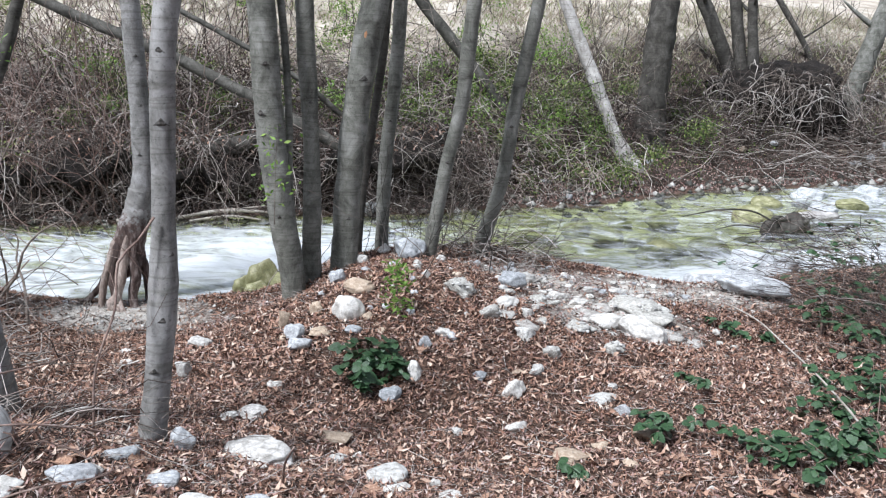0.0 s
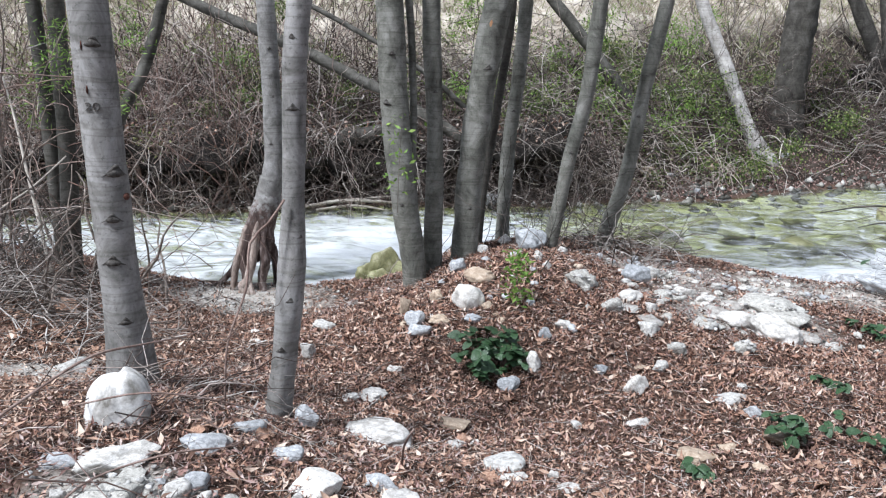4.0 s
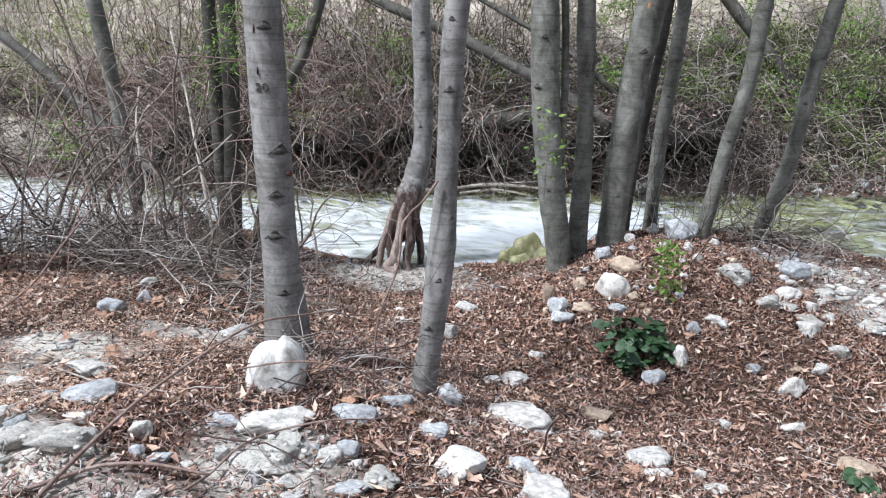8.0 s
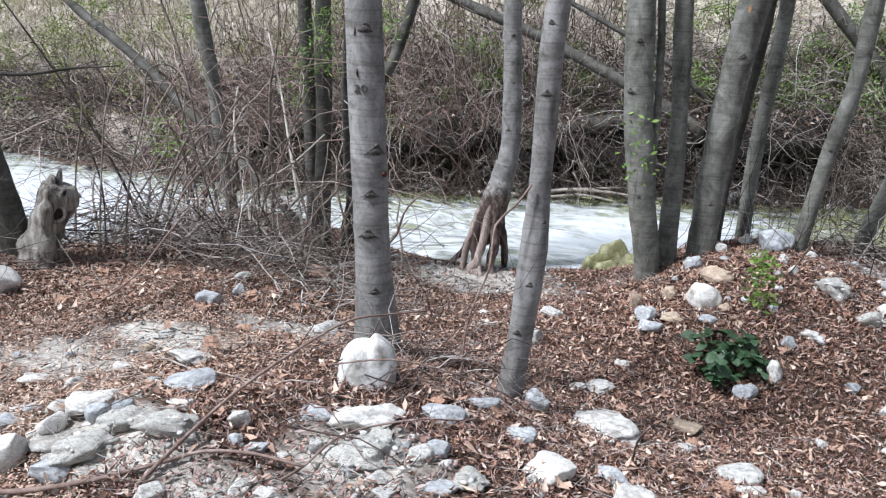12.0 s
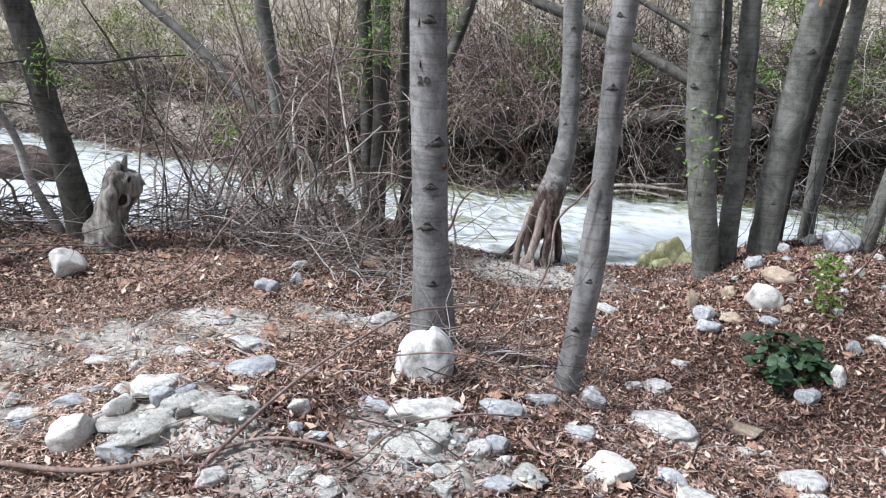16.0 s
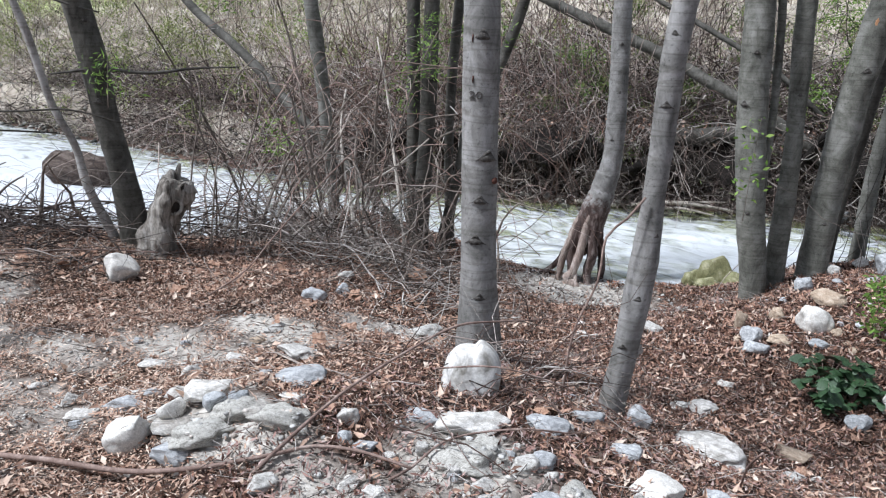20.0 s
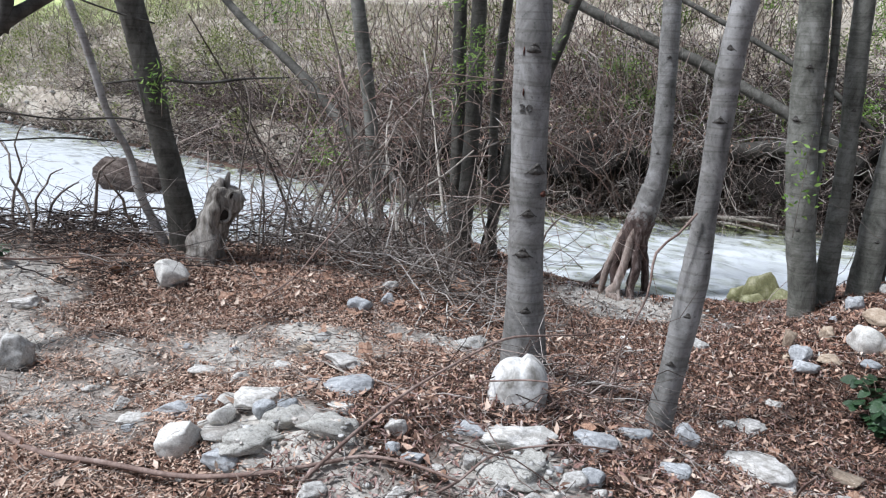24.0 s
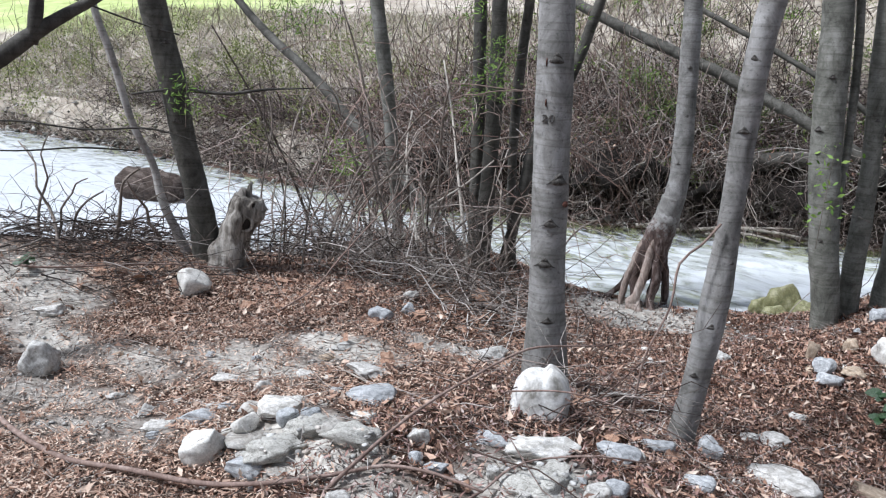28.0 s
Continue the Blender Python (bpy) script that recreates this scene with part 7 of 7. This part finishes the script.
loose_branch([(-4.55, 1.2, 0.0, 0.05), (-4.5, 1.5, 0.8, 0.05), (-4.42, 1.72, 1.3, 0.045), (-4.38, 1.81, 1.4, 0.043), (-4.29, 1.99, 1.56, 0.036), (-4.2, 2.21, 1.71, 0.025), (-4.05, 2.5, 1.95, 0.015)],
             "dark crooked limb leaning in over the path", BARK_DARK, 12, 75, "leaning_limb", category="branch")
loose_branch([(-4.31, 1.93, 1.47, 0.026), (-4.3, 1.95, 1.6, 0.035), (-4.3, 1.97, 1.75, 0.032), (-4.28, 2.0, 2.2, 0.02)], "dark side limb forking upward", BARK_DARK, 10, 76, "leaning_limb", category="branch")
for i in range(26):
    rnd = random.Random(900 + i)
    x = rnd.uniform(-5.2, 1.5)
    y = rnd.uniform(1.6, 6.0)
    a, s = rnd.uniform(0, 6.28), rnd.uniform(0.2, 0.45)
    loose_branch(ground_line([(x, y), (x + math.cos(a) * s * 0.5, y + math.sin(a) * s * 0.5 + 0.02), (x + math.cos(a) * s, y + math.sin(a) * s)], 0.015, 0.0045, 0.002), "thin dry stick lying on the leaf litter", rnd.choice((BRANCH, DRIFT)), 6, i)


# ---- broad dry leaves ----
def broad_leaf_mesh(seed):
    rnd = random.Random(seed)
    bm = bmesh.new()
    centre = bm.verts.new((0, 0, 0.02))
    ring = []
    for k in range(20):
        a = 2 * math.pi * k / 20
        lobe = 0.32 + 0.20 * abs(math.cos(2.5 * a)) ** 1.5 + rnd.uniform(-0.04, 0.04)
        ring.append(bm.verts.new((math.cos(a) * lobe, math.sin(a) * lobe, 0.10 * math.sin(2 * a + seed) + rnd.uniform(0, 0.07))))
    for k in range(20):
        bm.faces.new((centre, ring[k], ring[(k + 1) % 20]))
    me = bpy.data.meshes.new("broad_leaf")
    bm.to_mesh(me)
    bm.free()
    me.materials.append(BROAD)
    return me


BROAD_MESHES = [broad_leaf_mesh(i) for i in range(5)]


def lay_broad(x, y, size, rnd):
    leaf = new("broad_leaf", rnd.choice(BROAD_MESHES))
    leaf.matrix_world = Matrix.Translation((x, y, float(land(x, y)) + rnd.uniform(0.015, 0.025 + 0.8 * max(0, size - 0.1)))) @ Euler((rnd.gauss(0, 0.3), rnd.gauss(0, 0.3), rnd.uniform(0, 6.28))).to_matrix().to_4x4() @ Matrix.Diagonal((size, size * 0.8, size, 1))
    tagged(leaf, "large tan dry sycamore leaf on the litter", "leaf", "broad fallen leaves")


PILES = ((-3.62, 4.65, 0.15, 40), (-3.1, 3.82, 0.16, 18), (-4.1, 3.38, 0.25, 20), (-4.75, 2.75, 0.2, 10), (-1.35, 2.95, 0.15, 8), (-2.7, 2.8, 0.5, 6), (-0.4, 3.6, 1.0, 22), (1.4, 3.7, 0.6, 24), (-2.9, 3.6, 0.5, 10))
rnd_leaf = random.Random(77)
for cx, cy, r, n in PILES:
    for _ in range(n):
        lay_broad(rnd_leaf.gauss(cx, r), rnd_leaf.gauss(cy, r), rnd_leaf.uniform(0.06, 0.18 if n > 30 else 0.12), rnd_leaf)


# ---- in and by the stream ----
for i in range(45):
    rnd = random.Random(1500 + i)
    x = rnd.uniform(-1.0, 10)
    across = rnd.uniform(0.05, 0.98)
    y = float(near_edge(x) * (1 - across) + far_edge(x) * across)
    s = rnd.uniform(0.2, 0.7)
    lay_stone(x, y, s, s * rnd.uniform(0.35, 0.6), "m", "the shallow stream", "stones in the stream", sink=0.4, z=float(water_z(x)) - 0.25 + 0.08 * rnd.random())
for x, y, w, h, tone in ((-2.02, 8.05, 0.42, 0.40, "m"), (-2.24, 8.0, 0.25, 0.22, "m"), (-1.84, 7.98, 0.26, 0.26, "m"), (-2.05, 7.86, 0.3, 0.2, "m"), (-1.74, 7.9, 0.2, 0.18, "w"), (3.3, 8.75, 0.75, 0.35, "g"), (2.5, 8.2, 0.4, 0.25, "g"), (6.0, 14.2, 0.6, 0.24, "g"), (7.2, 14.6, 0.5, 0.24, "g"), (5.0, 13.4, 0.5, 0.2, "m"), (5.6, 12.7, 0.45, 0.2, "g"), (6.3, 13.2, 0.5, 0.2, "m"), (6.8, 13.7, 0.4, 0.2, "g"), (5.2, 12.2, 0.4, 0.18, "m"), (-4.6, 7.55, 0.3, 0.2, "w"), (4.3, 12.0, 0.6, 0.3, "m")):
    lay_stone(x, y, w, h, tone, "the edge of the stream" if tone != "m" else "the shallow stream", "boulders in the stream", z=float(water_z(x)) - 0.05)


LOG_BARK = grainy("wet_log_bark", [(0.3, (0.03, 0.022, 0.018)), (0.5, (0.115, 0.085, 0.07)), (0.72, (0.26, 0.215, 0.185))], 6, bump=1.0, distance=0.05, stretch=(0.4, 1.6, 2.2), warp=0.8)


def lying_log(points, label, material, seed, sides=14):
    ob = limb("log", points, material, None, "", sides, 0.06, 0.16, seed)
    return tagged(ob, label, "log", "driftwood")


lying_log([(-12.74, 7.77, -1.06, 0.24), (-12.66, 7.81, -1.0, 0.33), (-12.3, 8.0, -1.0, 0.34), (-11.95, 8.15, -1.06, 0.29), (-11.82, 8.2, -1.1, 0.18)], "short thick brown log stranded in white water", LOG_BARK, 81)
def root_stock():
    base = np.array((4.45, 11.2, float(water_z(4.45)) + 0.05))
    root = new("root_stock")
    root.matrix_world = Matrix.Translation(base)
    limb("stock_body", [(-0.28, -0.05, -0.1, 0.07), (-0.12, 0, 0.02, 0.13), (0.1, 0.04, 0.03, 0.14), (0.34, 0.1, -0.02, 0.09)], BARK_DARK, root, "", 12, 0.04, 0.7, 82)
    rnd = random.Random(82)
    for _ in range(9):
        x = rnd.uniform(-0.25, 0.3)
        limb("snag", [(x, 0, 0.02, 0.035), (x + rnd.uniform(-0.08, 0.08), rnd.uniform(-0.12, 0.05), 0.14, 0.025), (x + rnd.uniform(-0.16, 0.16), rnd.uniform(-0.2, 0.1), rnd.uniform(0.08, 0.18), 0.012)], BARK_DARK, root, "", 6, 0.04, 0.5, x)
    return tagged(root, "dark broken root stock lying in the stream", "root stock")


root_stock()
lying_log([(4.5, 11.5, -0.55, 0.08), (5.0, 11.9, -0.47, 0.10), (5.6, 12.2, -0.48, 0.07)], "pale weathered log lying in the stream", BARK_PALE, 83)
for i, pts in enumerate(([(-5.0, 11.3, -0.88, 0.035), (-4.7, 11.42, -0.86, 0.04), (-4.4, 11.5, -0.88, 0.03)], [(-4.2, 11.6, -0.85, 0.03), (-3.7, 11.75, -0.76, 0.03), (-3.2, 11.8, -0.74, 0.025), (-2.8, 11.95, -0.78, 0.015)],
                         [(-4.0, 11.5, -0.87, 0.02), (-3.5, 11.75, -0.82, 0.022), (-3.0, 11.7, -0.84, 0.012)], [(-3.9, 11.9, -0.8, 0.018), (-3.4, 11.8, -0.72, 0.018), (-2.9, 12.05, -0.68, 0.01)])):
    loose_branch(pts, "bleached driftwood branch on the far edge of the stream", DRIFT, 8, 90 + i, "driftwood", "driftwood", "driftwood")
lying_log([(-5.3, 11.75, -0.35, 0.13), (-5.6, 11.95, -0.2, 0.14), (-6.0, 12.3, -0.05, 0.13), (-6.3, 12.7, 0.05, 0.1)], "dark log stub jutting from the undercut bank", BARK_DARK, 84)
lying_log([(-2.7, 12.3, 0.3, 0.1), (-3.2, 12.35, 0.25, 0.13), (-3.8, 12.4, 0.12, 0.13), (-4.2, 12.5, 0.05, 0.1)], "dark mossy log lying along the overgrown bank", BARK_DARK, 85)
